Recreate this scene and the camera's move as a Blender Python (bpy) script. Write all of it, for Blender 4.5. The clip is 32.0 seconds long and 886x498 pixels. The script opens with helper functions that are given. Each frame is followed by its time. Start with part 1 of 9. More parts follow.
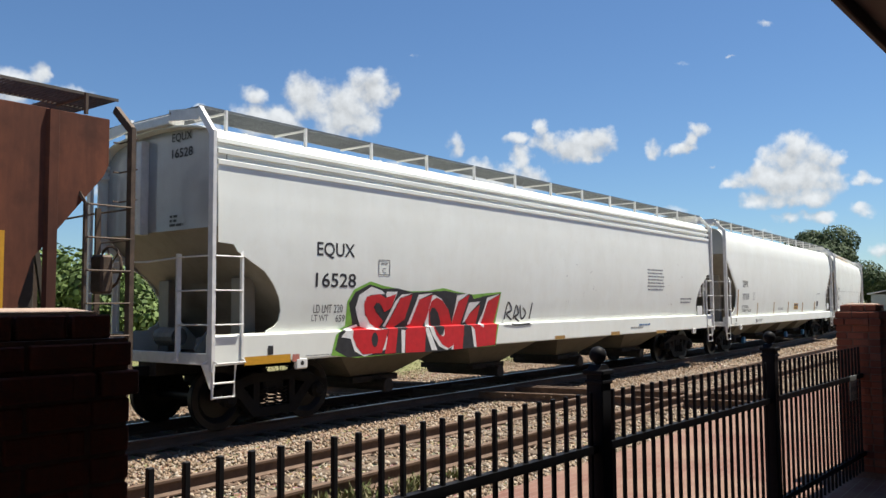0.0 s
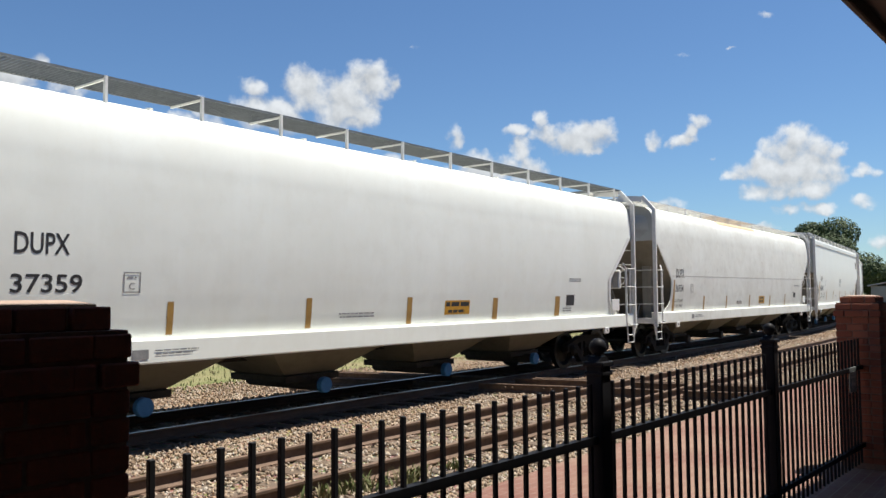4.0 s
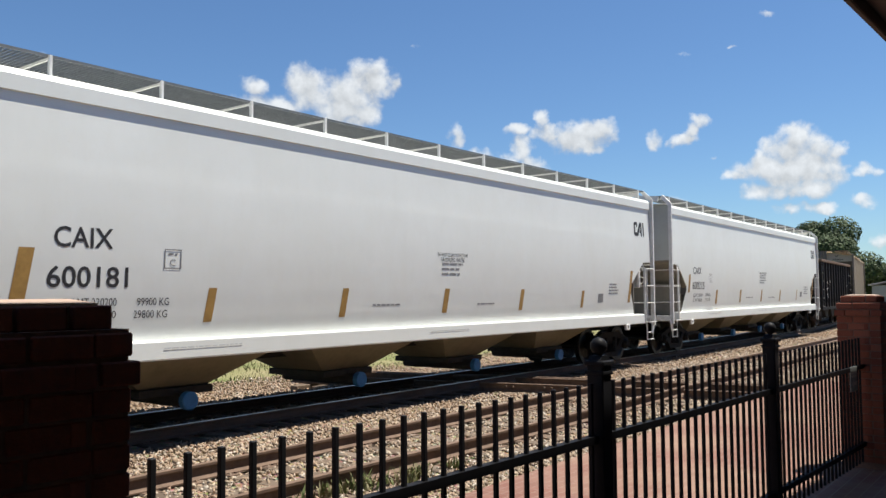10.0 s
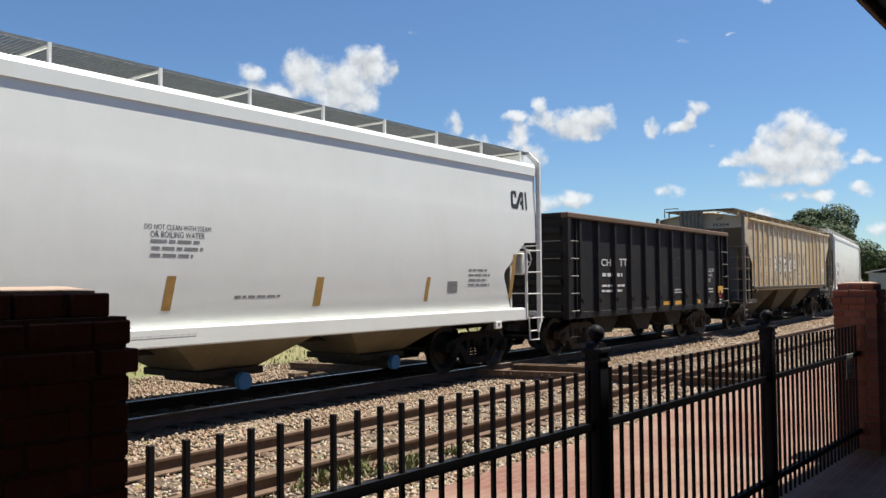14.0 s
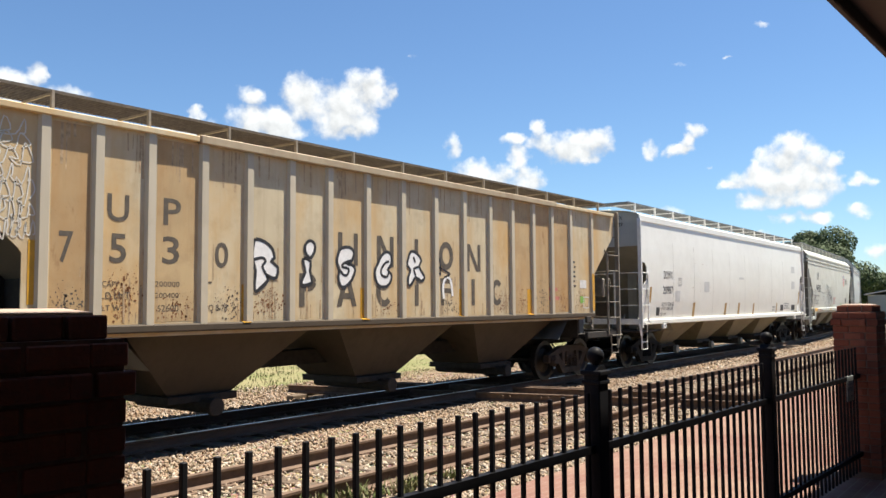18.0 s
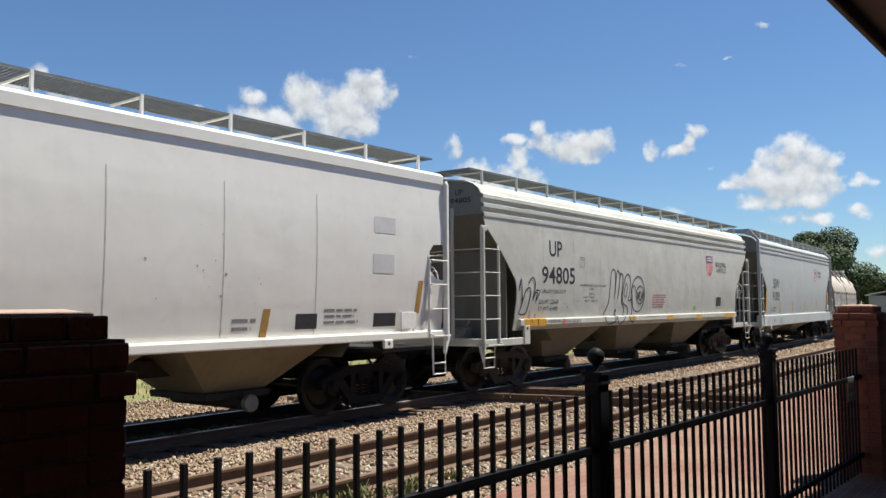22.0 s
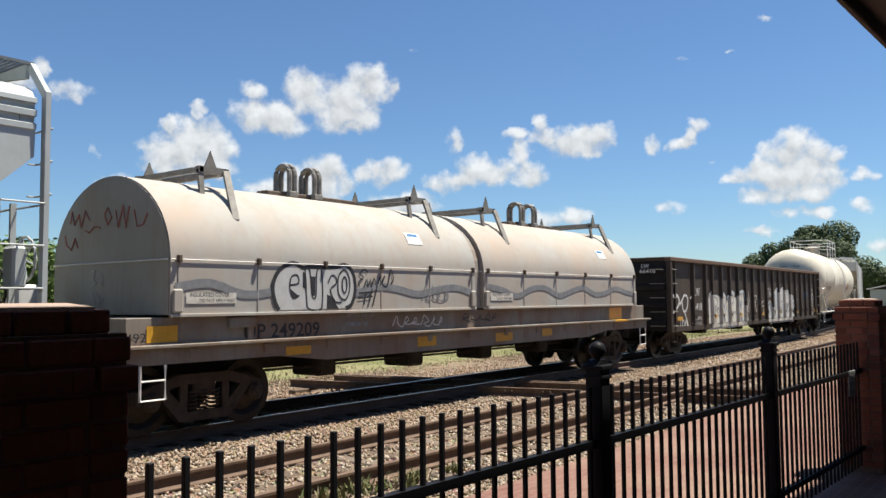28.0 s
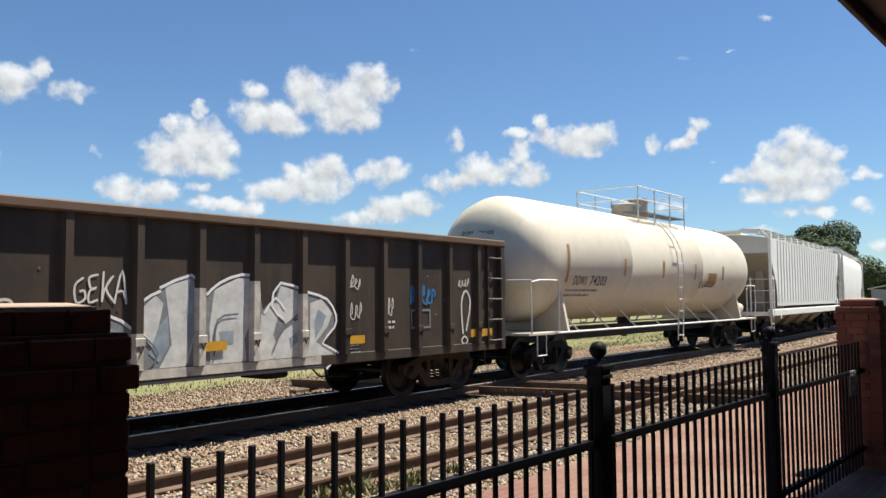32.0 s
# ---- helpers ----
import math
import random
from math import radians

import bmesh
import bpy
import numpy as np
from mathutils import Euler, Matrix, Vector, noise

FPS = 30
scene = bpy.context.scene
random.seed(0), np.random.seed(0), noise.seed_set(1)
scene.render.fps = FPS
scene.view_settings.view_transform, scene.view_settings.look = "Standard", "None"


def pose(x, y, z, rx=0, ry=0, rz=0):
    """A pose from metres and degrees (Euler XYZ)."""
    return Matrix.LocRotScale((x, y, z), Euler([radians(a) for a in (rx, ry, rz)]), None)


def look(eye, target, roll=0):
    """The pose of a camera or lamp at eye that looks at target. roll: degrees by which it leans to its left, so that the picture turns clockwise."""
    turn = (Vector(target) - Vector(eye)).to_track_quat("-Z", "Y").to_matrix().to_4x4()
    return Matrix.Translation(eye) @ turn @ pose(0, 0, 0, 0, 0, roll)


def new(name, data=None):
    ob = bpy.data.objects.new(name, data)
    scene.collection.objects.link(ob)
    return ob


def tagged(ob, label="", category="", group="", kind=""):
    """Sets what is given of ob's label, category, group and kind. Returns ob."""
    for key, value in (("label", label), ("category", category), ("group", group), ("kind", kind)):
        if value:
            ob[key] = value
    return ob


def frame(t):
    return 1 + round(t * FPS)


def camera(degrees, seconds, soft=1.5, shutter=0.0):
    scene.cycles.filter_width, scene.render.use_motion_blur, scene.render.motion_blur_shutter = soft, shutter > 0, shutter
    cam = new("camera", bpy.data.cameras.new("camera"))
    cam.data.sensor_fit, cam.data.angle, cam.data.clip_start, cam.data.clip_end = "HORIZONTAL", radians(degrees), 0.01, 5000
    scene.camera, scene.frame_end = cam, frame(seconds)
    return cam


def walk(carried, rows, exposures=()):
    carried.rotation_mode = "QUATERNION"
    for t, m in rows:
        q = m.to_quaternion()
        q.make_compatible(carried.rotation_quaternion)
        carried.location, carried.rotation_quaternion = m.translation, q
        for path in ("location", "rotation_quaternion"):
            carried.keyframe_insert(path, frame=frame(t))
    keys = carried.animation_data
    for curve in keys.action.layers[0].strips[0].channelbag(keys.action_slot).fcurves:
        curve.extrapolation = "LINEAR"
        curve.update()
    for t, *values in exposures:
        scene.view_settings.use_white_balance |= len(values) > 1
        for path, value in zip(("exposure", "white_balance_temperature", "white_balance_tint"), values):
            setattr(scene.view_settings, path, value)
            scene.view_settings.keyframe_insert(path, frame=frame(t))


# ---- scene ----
cam = camera(56.799, 32.0, soft=1.5)
EYE = Vector((0.0, 0.0, 1.83))
ROLL = -0.46


def aim(heading, pitch):
    h, p = radians(heading), radians(pitch)
    way = Vector((math.cos(p) * math.cos(h), math.cos(p) * math.sin(h), math.sin(p)))
    return look(EYE, EYE + way * 10, ROLL)


# seconds, heading from the track's direction, tilt
PATH = [
    (0.0, 37.502, 3.865), (0.5, 37.502, 3.865), (1.0, 37.504, 3.800), (1.5, 37.506, 3.748), (2.0, 37.494, 3.748),
    (2.5, 37.451, 3.748), (3.0, 37.455, 3.631), (3.5, 37.463, 3.319), (5.5, 37.694, 3.477), (6.0, 37.653, 3.749),
    (6.5, 37.583, 3.866), (7.0, 37.589, 3.658), (7.5, 37.583, 3.451), (8.0, 37.593, 3.490), (8.5, 37.576, 3.684),
    (9.0, 37.573, 3.775), (9.5, 37.583, 3.451), (10.0, 37.565, 3.242), (10.5, 37.616, 3.399), (11.0, 37.670, 3.126),
    (11.5, 37.512, 2.630), (12.0, 37.414, 2.538), (12.5, 37.398, 2.708), (13.0, 37.408, 2.291), (13.5, 37.418, 2.356),
    (14.0, 37.406, 2.370), (14.5, 37.406, 2.370), (16.5, 37.321, 3.968), (17.0, 37.320, 3.981), (17.5, 37.322, 3.929),
    (18.0, 37.322, 3.903), (18.5, 37.311, 3.902), (19.0, 37.317, 3.708), (19.5, 37.331, 3.605), (20.0, 37.367, 3.838),
    (20.5, 37.389, 3.903), (21.0, 37.449, 3.826), (21.5, 37.471, 3.904), (22.0, 37.364, 3.954), (22.5, 37.324, 3.864),
    (23.0, 37.324, 3.877), (23.5, 37.415, 3.761), (24.0, 37.459, 3.475), (24.5, 37.464, 3.294), (25.0, 37.463, 3.346),
    (25.5, 37.464, 3.306), (27.5, 37.459, 3.475), (28.0, 37.458, 3.527), (28.5, 37.459, 3.475), (29.0, 37.460, 3.436),
    (29.5, 37.473, 3.423), (30.0, 37.460, 3.450), (30.5, 37.471, 3.475), (31.0, 37.477, 3.527), (31.5, 37.456, 3.592),
    (32.0, 37.513, 3.515),
]
walk(cam, [(t, aim(h, p)) for t, h, p in PATH], exposures=[(0, 0.86, 6850, 8), (3, 0.86, 6850, 8), (6, 0.74, 6750, 8), (9, 0.82, 6780, 8), (10, 0.90, 6800, 8), (12, 0.92, 6800, 8), (14, 0.93, 6900, 8), (17, 1.31, 7150, 8), (19, 1.22, 7150, 8), (21, 0.85, 6950, 8), (24, 1.0, 6850, 8), (25.5, 1.04, 6850, 8), (28, 0.94, 6900, 8), (32, 0.98, 6950, 8)])

# how far the train has rolled, in metres, every half second
ROLLED = [
    0.00, 3.16, 6.27, 9.45, 12.73, 16.11, 19.38, 22.59, 25.81, 29.04, 32.28, 35.53, 38.79,
    42.03, 45.24, 48.44, 51.70, 55.01, 58.29, 61.53, 64.77, 67.97, 71.28, 74.66, 78.01, 81.31,
    84.61, 87.87, 91.18, 94.53, 97.90, 101.27, 104.65, 108.05, 111.46, 114.86, 118.26, 121.67, 125.03,
    128.35, 131.75, 135.16, 138.57, 142.06, 145.65, 149.25, 152.78, 156.31, 159.87, 163.48, 167.10, 170.70,
    174.27, 177.82, 181.33, 184.83, 188.29, 191.75, 195.29, 198.96, 202.64, 206.29, 209.90, 213.52, 217.20,
]
TRACK_Y = 11.06
BEND_X, BEND_R = 28.0, 255.0  # the line bends left beyond here


def rolled(t):
    i = min(int(t * 2), len(ROLLED) - 2)
    a, b, f = ROLLED[i], ROLLED[i + 1], t * 2 - i
    before = ROLLED[i - 1] if i else 2 * a - b
    after = ROLLED[i + 2] if i + 2 < len(ROLLED) else 2 * b - a
    return 0.5 * (2 * a + (b - before) * f + (2 * before - 5 * a + 4 * b - after) * f * f + (3 * a - before - 3 * b + after) * f ** 3)


def line_at(d, aside=0.0):
    """The place d metres along the main line, and aside to its left."""
    if d <= BEND_X:
        return Vector((d, TRACK_Y + aside, 0))
    a = (d - BEND_X) / BEND_R
    return Vector((BEND_X + (BEND_R - aside) * math.sin(a), TRACK_Y + BEND_R - (BEND_R - aside) * math.cos(a), 0))


def wagon_pose(d, length, bogie_in):
    """A wagon whose near end is d metres along the line, both bogies on the rails."""
    a, b = line_at(d + bogie_in), line_at(d + length - bogie_in)
    way = (b - a).normalized()
    o = a - way * bogie_in
    return pose(o.x, o.y, 0, 0, 0, math.degrees(math.atan2(way.y, way.x)))

# ---- world and light ----
SUN = Vector((0.36, -0.2, 1.0)).normalized()
SUN_UP = math.asin(SUN.z)
SUN_TURN = math.atan2(SUN.x, SUN.y)

CLOUDS = [  # heading, height, half width, half height, all in degrees, and thickness
    (65.7, 13.7, 1.18, 1.01, 1), (64.2, 14.6, 0.64, 1.09, 0.8), (62.3, 13.3, 1.58, 0.63, 0.65), (64.8, 13.1, 1.01, 0.41, 0.5), (60.6, 9.6, 0.41, 0.43, 0.3), (54.4, 10.6, 1.9, 1.79, 1),
    (56.0, 10.0, 1.79, 1.18, 1), (53.1, 10.2, 1.55, 1.28, 1), (54.2, 12.7, 0.51, 0.59, 0.8), (56.0, 11.6, 0.72, 0.59, 0.8), (54.6, 9.1, 3.2, 0.75, 1), (57.1, 10.0, 1.13, 0.59, 0.8),
    (50.5, 14.2, 1.07, 0.67, 0.9), (49.8, 12.6, 2.29, 1.2, 1), (47.1, 14.1, 1.56, 1.58, 1), (44.7, 13.5, 2.28, 1.98, 1), (42.7, 14.9, 1.83, 1.36, 1), (43.1, 12.8, 1.27, 1.3, 0.8),
    (41.1, 14.5, 0.64, 0.76, 0.6), (48.4, 12.1, 1.93, 0.83, 0.9), (43.9, 11.9, 1.34, 0.62, 0.8), (59.0, 7.6, 1.45, 0.95, 1), (57.1, 7.2, 1.83, 0.82, 1), (54.2, 7.6, 1.17, 0.45, 0.6),
    (52.4, 6.5, 2.3, 0.61, 0.9), (50.9, 6.2, 1.05, 0.54, 0.9), (45.6, 9.0, 1.56, 1.24, 1), (46.9, 8.0, 2.25, 1.16, 1), (49.1, 7.5, 2.14, 0.85, 1), (44.5, 8.3, 0.86, 0.86, 0.9),
    (41.6, 8.9, 1.58, 0.94, 1), (42.8, 8.6, 0.87, 0.62, 0.9), (41.2, 6.3, 2.06, 0.94, 1), (39.4, 6.6, 1.59, 0.95, 1), (43.2, 5.7, 2.04, 0.63, 0.9), (37.8, 8.0, 0.99, 0.63, 0.8),
    (28.1, 10.8, 2.25, 1.07, 1), (26.5, 11.1, 1.15, 0.91, 1), (30.3, 11.2, 1.41, 0.62, 0.9), (30.6, 12.1, 0.55, 0.69, 0.7), (32.2, 11.4, 0.87, 0.5, 0.7), (27.3, 10.1, 1.24, 0.38, 0.8),
    (34.4, 9.0, 1.91, 1.02, 1), (36.5, 8.3, 2.07, 0.71, 1), (31.9, 10.0, 0.95, 0.93, 1), (31.4, 8.7, 1.34, 0.86, 1), (36.5, 11.2, 0.68, 1.09, 0.65), (22.9, 10.4, 0.75, 0.75, 0.8),
    (21.1, 10.2, 0.99, 0.45, 0.8), (20.0, 11.4, 0.73, 0.67, 0.85), (20.6, 10.8, 0.66, 0.56, 0.85), (30.1, 5.5, 1.56, 0.59, 0.85), (28.4, 5.8, 1.24, 0.58, 0.85), (34.9, 4.8, 1.58, 0.55, 0.7),
    (22.1, 6.1, 1.18, 0.49, 0.5), (13.9, 9.9, 1.0, 0.93, 1), (14.6, 9.1, 1.42, 1.37, 1), (12.9, 8.6, 1.52, 1.43, 1), (11.8, 9.0, 0.71, 0.71, 0.95), (16.2, 8.1, 1.59, 0.88, 1),
    (14.3, 7.7, 2.08, 1.16, 1), (12.3, 7.6, 1.17, 1.14, 1), (17.5, 7.6, 0.84, 0.48, 0.8), (15.7, 6.6, 1.92, 0.66, 0.8), (13.5, 6.7, 1.99, 0.72, 0.85), (14.4, 5.4, 1.07, 0.44, 0.7),
    (12.7, 5.3, 1.37, 0.47, 0.8), (16.3, 4.4, 1.24, 0.4, 0.7), (9.9, 7.5, 0.78, 0.52, 0.8), (10.2, 5.6, 0.94, 0.46, 0.7), (9.3, 3.3, 0.74, 0.56, 0.6), (15.6, 17.8, 0.52, 0.34, 0.3),
    (17.8, 16.1, 0.57, 0.21, 0.2), (20.9, 15.7, 0.59, 0.22, 0.2), (39.3, 17.1, 0.6, 0.3, 0.15), (19.1, 9.1, 0.47, 0.22, 0.2), (118, 12, 9, 5, 1), (126, 9, 8, 4, 1), (134, 13, 7, 4, 1), (128, 16, 5, 3, 1), (112, 7, 6, 2, 1), (142, 8, 8, 3, 1), (66.5, 13.6, 2.5, 1.2, 1), (70, 9, 4, 1.5, 1),
    (5, 9, 3, 1.2, 1), (2, 5, 3, 1, 0.9),
]


def sky_world():
    world = bpy.data.worlds.new("sky")
    scene.world = world
    world.use_nodes = True
    nodes, links = world.node_tree.nodes, world.node_tree.links
    nodes.clear()

    def math_node(op, *args, clamp=False):
        n = nodes.new("ShaderNodeMath")
        n.operation, n.use_clamp = op, clamp
        for socket, a in zip(n.inputs, args):
            if isinstance(a, (int, float)):
                socket.default_value = a
            else:
                links.new(a, socket)
        return n.outputs[0]

    sky = nodes.new("ShaderNodeTexSky")
    sky.sky_type, sky.sun_disc = "NISHITA", False
    sky.sun_elevation, sky.sun_rotation = SUN_UP, SUN_TURN
    sky.air_density, sky.dust_density, sky.ozone_density = 1.0, 0.12, 3.0
    coord = nodes.new("ShaderNodeTexCoord").outputs["Generated"]
    parts = nodes.new("ShaderNodeSeparateXYZ")
    links.new(coord, parts.inputs[0])
    az = math_node("MULTIPLY", math_node("ARCTAN2", parts.outputs[1], parts.outputs[0]), 57.2958)
    el = math_node("MULTIPLY", math_node("ARCSINE", parts.outputs[2]), 57.2958)

    def cloud_noise(scale, detail, rough):
        n = nodes.new("ShaderNodeTexNoise")
        n.inputs["Scale"].default_value, n.inputs["Detail"].default_value, n.inputs["Roughness"].default_value = scale, detail, rough
        links.new(coord, n.inputs["Vector"])
        return n

    swirl = nodes.new("ShaderNodeSeparateColor")
    links.new(cloud_noise(34.0, 4.0, 0.55).outputs["Color"], swirl.inputs[0])
    az = math_node("ADD", az, math_node("MULTIPLY", math_node("SUBTRACT", swirl.outputs[0], 0.5), 2.2))
    el = math_node("ADD", el, math_node("MULTIPLY", math_node("SUBTRACT", swirl.outputs[1], 0.5), 1.6))
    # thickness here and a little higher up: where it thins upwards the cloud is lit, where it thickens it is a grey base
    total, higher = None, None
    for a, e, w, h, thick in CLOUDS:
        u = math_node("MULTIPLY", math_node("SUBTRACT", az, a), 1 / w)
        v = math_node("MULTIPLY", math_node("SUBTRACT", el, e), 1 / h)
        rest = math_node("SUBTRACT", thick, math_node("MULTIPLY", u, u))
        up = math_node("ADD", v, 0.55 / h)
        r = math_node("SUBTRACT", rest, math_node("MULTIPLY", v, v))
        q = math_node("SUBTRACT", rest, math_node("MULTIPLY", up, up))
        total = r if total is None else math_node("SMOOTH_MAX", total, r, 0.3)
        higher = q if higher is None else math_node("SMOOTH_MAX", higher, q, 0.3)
    fine = cloud_noise(48.0, 8.0, 0.54)
    raised = nodes.new("ShaderNodeVectorMath")
    raised.operation = "ADD"
    raised.inputs[1].default_value = (0.006, -0.004, 0.012)
    links.new(coord, raised.inputs[0])
    above = cloud_noise(48.0, 8.0, 0.54)
    links.new(raised.outputs[0], above.inputs["Vector"])
    dens = math_node("ADD", total, math_node("MULTIPLY", math_node("SUBTRACT", fine.outputs["Fac"], 0.5), 2.6))
    ramp = nodes.new("ShaderNodeMapRange")
    ramp.interpolation_type = "SMOOTHSTEP"
    ramp.inputs["From Min"].default_value, ramp.inputs["From Max"].default_value = -0.45, 0.95
    links.new(dens, ramp.inputs["Value"])
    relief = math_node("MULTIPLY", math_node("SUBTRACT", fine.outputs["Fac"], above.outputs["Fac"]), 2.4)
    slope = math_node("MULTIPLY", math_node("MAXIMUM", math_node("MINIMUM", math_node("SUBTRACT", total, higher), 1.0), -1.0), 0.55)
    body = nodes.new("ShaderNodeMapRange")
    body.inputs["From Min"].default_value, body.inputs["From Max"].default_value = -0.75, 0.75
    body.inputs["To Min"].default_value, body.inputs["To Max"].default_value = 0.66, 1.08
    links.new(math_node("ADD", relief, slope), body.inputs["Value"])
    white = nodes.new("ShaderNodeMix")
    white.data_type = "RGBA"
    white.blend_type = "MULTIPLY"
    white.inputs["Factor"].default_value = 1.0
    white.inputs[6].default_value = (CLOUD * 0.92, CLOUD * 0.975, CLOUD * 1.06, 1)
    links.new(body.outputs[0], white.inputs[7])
    mix = nodes.new("ShaderNodeMix")
    mix.data_type = "RGBA"
    links.new(math_node("MULTIPLY", ramp.outputs[0], 0.95), mix.inputs["Factor"])
    blue = nodes.new("ShaderNodeMix")
    blue.data_type, blue.blend_type = "RGBA", "MULTIPLY"
    blue.inputs["Factor"].default_value = 1.0
    blue.inputs[7].default_value = (0.775, 1.0, 1.25, 1)
    links.new(sky.outputs[0], blue.inputs[6])
    links.new(blue.outputs[2], mix.inputs[6])
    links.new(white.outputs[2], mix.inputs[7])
    back = nodes.new("ShaderNodeBackground")
    back.inputs["Strength"].default_value = SKY
    links.new(mix.outputs[2], back.inputs["Color"])
    links.new(back.outputs[0], nodes.new("ShaderNodeOutputWorld").inputs[0])


SKY, CLOUD = 0.052, 8.9
sky_world()
sun = new("sun", bpy.data.lights.new("sun", "SUN"))
sun.data.energy, sun.data.angle, sun.data.color = 5.0, radians(0.53), (1.0, 0.965, 0.915)
sun.matrix_world = look(SUN * 60, (0, 0, 0))


# ---- materials ----
def material(name, rough=0.6, metal=0.0, spec=0.5):
    m = bpy.data.materials.new(name)
    m.use_nodes = True
    b = m.node_tree.nodes["Principled BSDF"]
    b.inputs["Roughness"].default_value, b.inputs["Metallic"].default_value = rough, metal
    b.inputs["Specular IOR Level"].default_value = spec
    return m, m.node_tree.nodes, m.node_tree.links, b


def grain(nodes, links, scale, stretch=(1, 1, 1), detail=5.0, rough=0.6, space="Object", offset=(0, 0, 0)):
    """A noise in the thing's own metres, stretched along its axes."""
    coord = nodes.new("ShaderNodeTexCoord")
    mapping = nodes.new("ShaderNodeMapping")
    mapping.inputs["Scale"].default_value = stretch
    mapping.inputs["Location"].default_value = offset
    n = nodes.new("ShaderNodeTexNoise")
    n.inputs["Scale"].default_value, n.inputs["Detail"].default_value, n.inputs["Roughness"].default_value = scale, detail, rough
    links.new(coord.outputs[space], mapping.inputs[0])
    links.new(mapping.outputs[0], n.inputs["Vector"])
    return n.outputs["Fac"]


def ramped(nodes, links, fac, lo, hi):
    n = nodes.new("ShaderNodeMapRange")
    n.inputs["From Min"].default_value, n.inputs["From Max"].default_value = lo, hi
    links.new(fac, n.inputs["Value"])
    return n.outputs[0]


def mixed(nodes, links, fac, a, b, how="MIX"):
    n = nodes.new("ShaderNodeMix")
    n.data_type, n.blend_type = "RGBA", how
    if isinstance(fac, float):
        n.inputs["Factor"].default_value = fac
    else:
        links.new(fac, n.inputs["Factor"])
    for socket, c in ((n.inputs[6], a), (n.inputs[7], b)):
        if isinstance(c, tuple):
            socket.default_value = (*c[:3], 1)
        else:
            links.new(c, socket)
    return n.outputs[2]


def times(nodes, links, a, k):
    n = nodes.new("ShaderNodeMath")
    n.operation = "MULTIPLY"
    links.new(a, n.inputs[0])
    if isinstance(k, (int, float)):
        n.inputs[1].default_value = k
    else:
        links.new(k, n.inputs[1])
    return n.outputs[0]


def bumped(nodes, links, b, height, strength, distance=0.01):
    n = nodes.new("ShaderNodeBump")
    n.inputs["Strength"].default_value, n.inputs["Distance"].default_value = strength, distance
    links.new(height, n.inputs["Height"])
    links.new(n.outputs[0], b.inputs["Normal"])


def paint(name, base, dirt=(0.3, 0.24, 0.17), streaks=0.35, patches=0.25, rust=0.0, rough=0.55, dents=0.12, seed=0.0, spec=0.3, stain=None):
    """Weathered paint on steel: vertical streaks, broad grime, flecks of rust, shallow dents."""
    m, nodes, links, b = material(name, rough, 0.0, spec)
    streak = ramped(nodes, links, grain(nodes, links, 3.0, (2.2, 2.2, 0.16), 6, 0.65, offset=(seed, 0, 0)), 0.48, 0.78)
    broad = ramped(nodes, links, grain(nodes, links, 0.55, (1, 1, 1.3), 4, 0.6, offset=(seed + 7, 3, 1)), 0.40, 0.68)
    c = mixed(nodes, links, times(nodes, links, streak, streaks), base, dirt)
    c = mixed(nodes, links, times(nodes, links, broad, patches), c, tuple(0.55 * x + 0.45 * d for x, d in zip(base, dirt)))
    blotch = ramped(nodes, links, grain(nodes, links, 2.4, (1, 1, 1), 5, 0.65, offset=(seed, 2, 8)), 0.5, 0.72)
    c = mixed(nodes, links, times(nodes, links, blotch, 0.5 * patches), c, dirt)
    if stain:
        wide = ramped(nodes, links, grain(nodes, links, 0.8, (1.3, 1.3, 0.45), 6, 0.65, offset=(seed + 3, 5, 2)), 0.42, 0.68)
        c = mixed(nodes, links, times(nodes, links, wide, stain[3]), c, stain[:3])
    speck = ramped(nodes, links, grain(nodes, links, 26, (1, 1, 0.7), 6, 0.7, offset=(seed, 1, 5)), 0.63, 0.7)
    if rust:
        spread = ramped(nodes, links, grain(nodes, links, 1.6, (1.6, 1.6, 0.5), 7, 0.7, offset=(seed, 9, 2)), 0.72 - 0.34 * rust, 0.86 - 0.3 * rust)
        c = mixed(nodes, links, spread, c, (0.19, 0.075, 0.03))
        c = mixed(nodes, links, times(nodes, links, speck, 0.7 * rust), c, (0.11, 0.045, 0.02))
    else:
        c = mixed(nodes, links, times(nodes, links, speck, 0.15), c, dirt)
    links.new(c, b.inputs["Base Color"])
    bumped(nodes, links, b, grain(nodes, links, 1.1, (1, 1, 1), 3, 0.5, offset=(seed, 4, 4)), dents, 0.06)
    return m


def plain(name, color, rough=0.6, metal=0.0, vary=0.25, scale=8.0, bump=0.1, spec=0.4):
    m, nodes, links, b = material(name, rough, metal, spec)
    f = ramped(nodes, links, grain(nodes, links, scale, (1, 1, 1), 6, 0.65), 0.3, 0.75)
    c = mixed(nodes, links, f, tuple(x * (1 - vary) for x in color), tuple(min(1, x * (1 + vary)) for x in color))
    links.new(c, b.inputs["Base Color"])
    bumped(nodes, links, b, grain(nodes, links, scale * 6, (1, 1, 1), 4, 0.6), bump, 0.004)
    return m


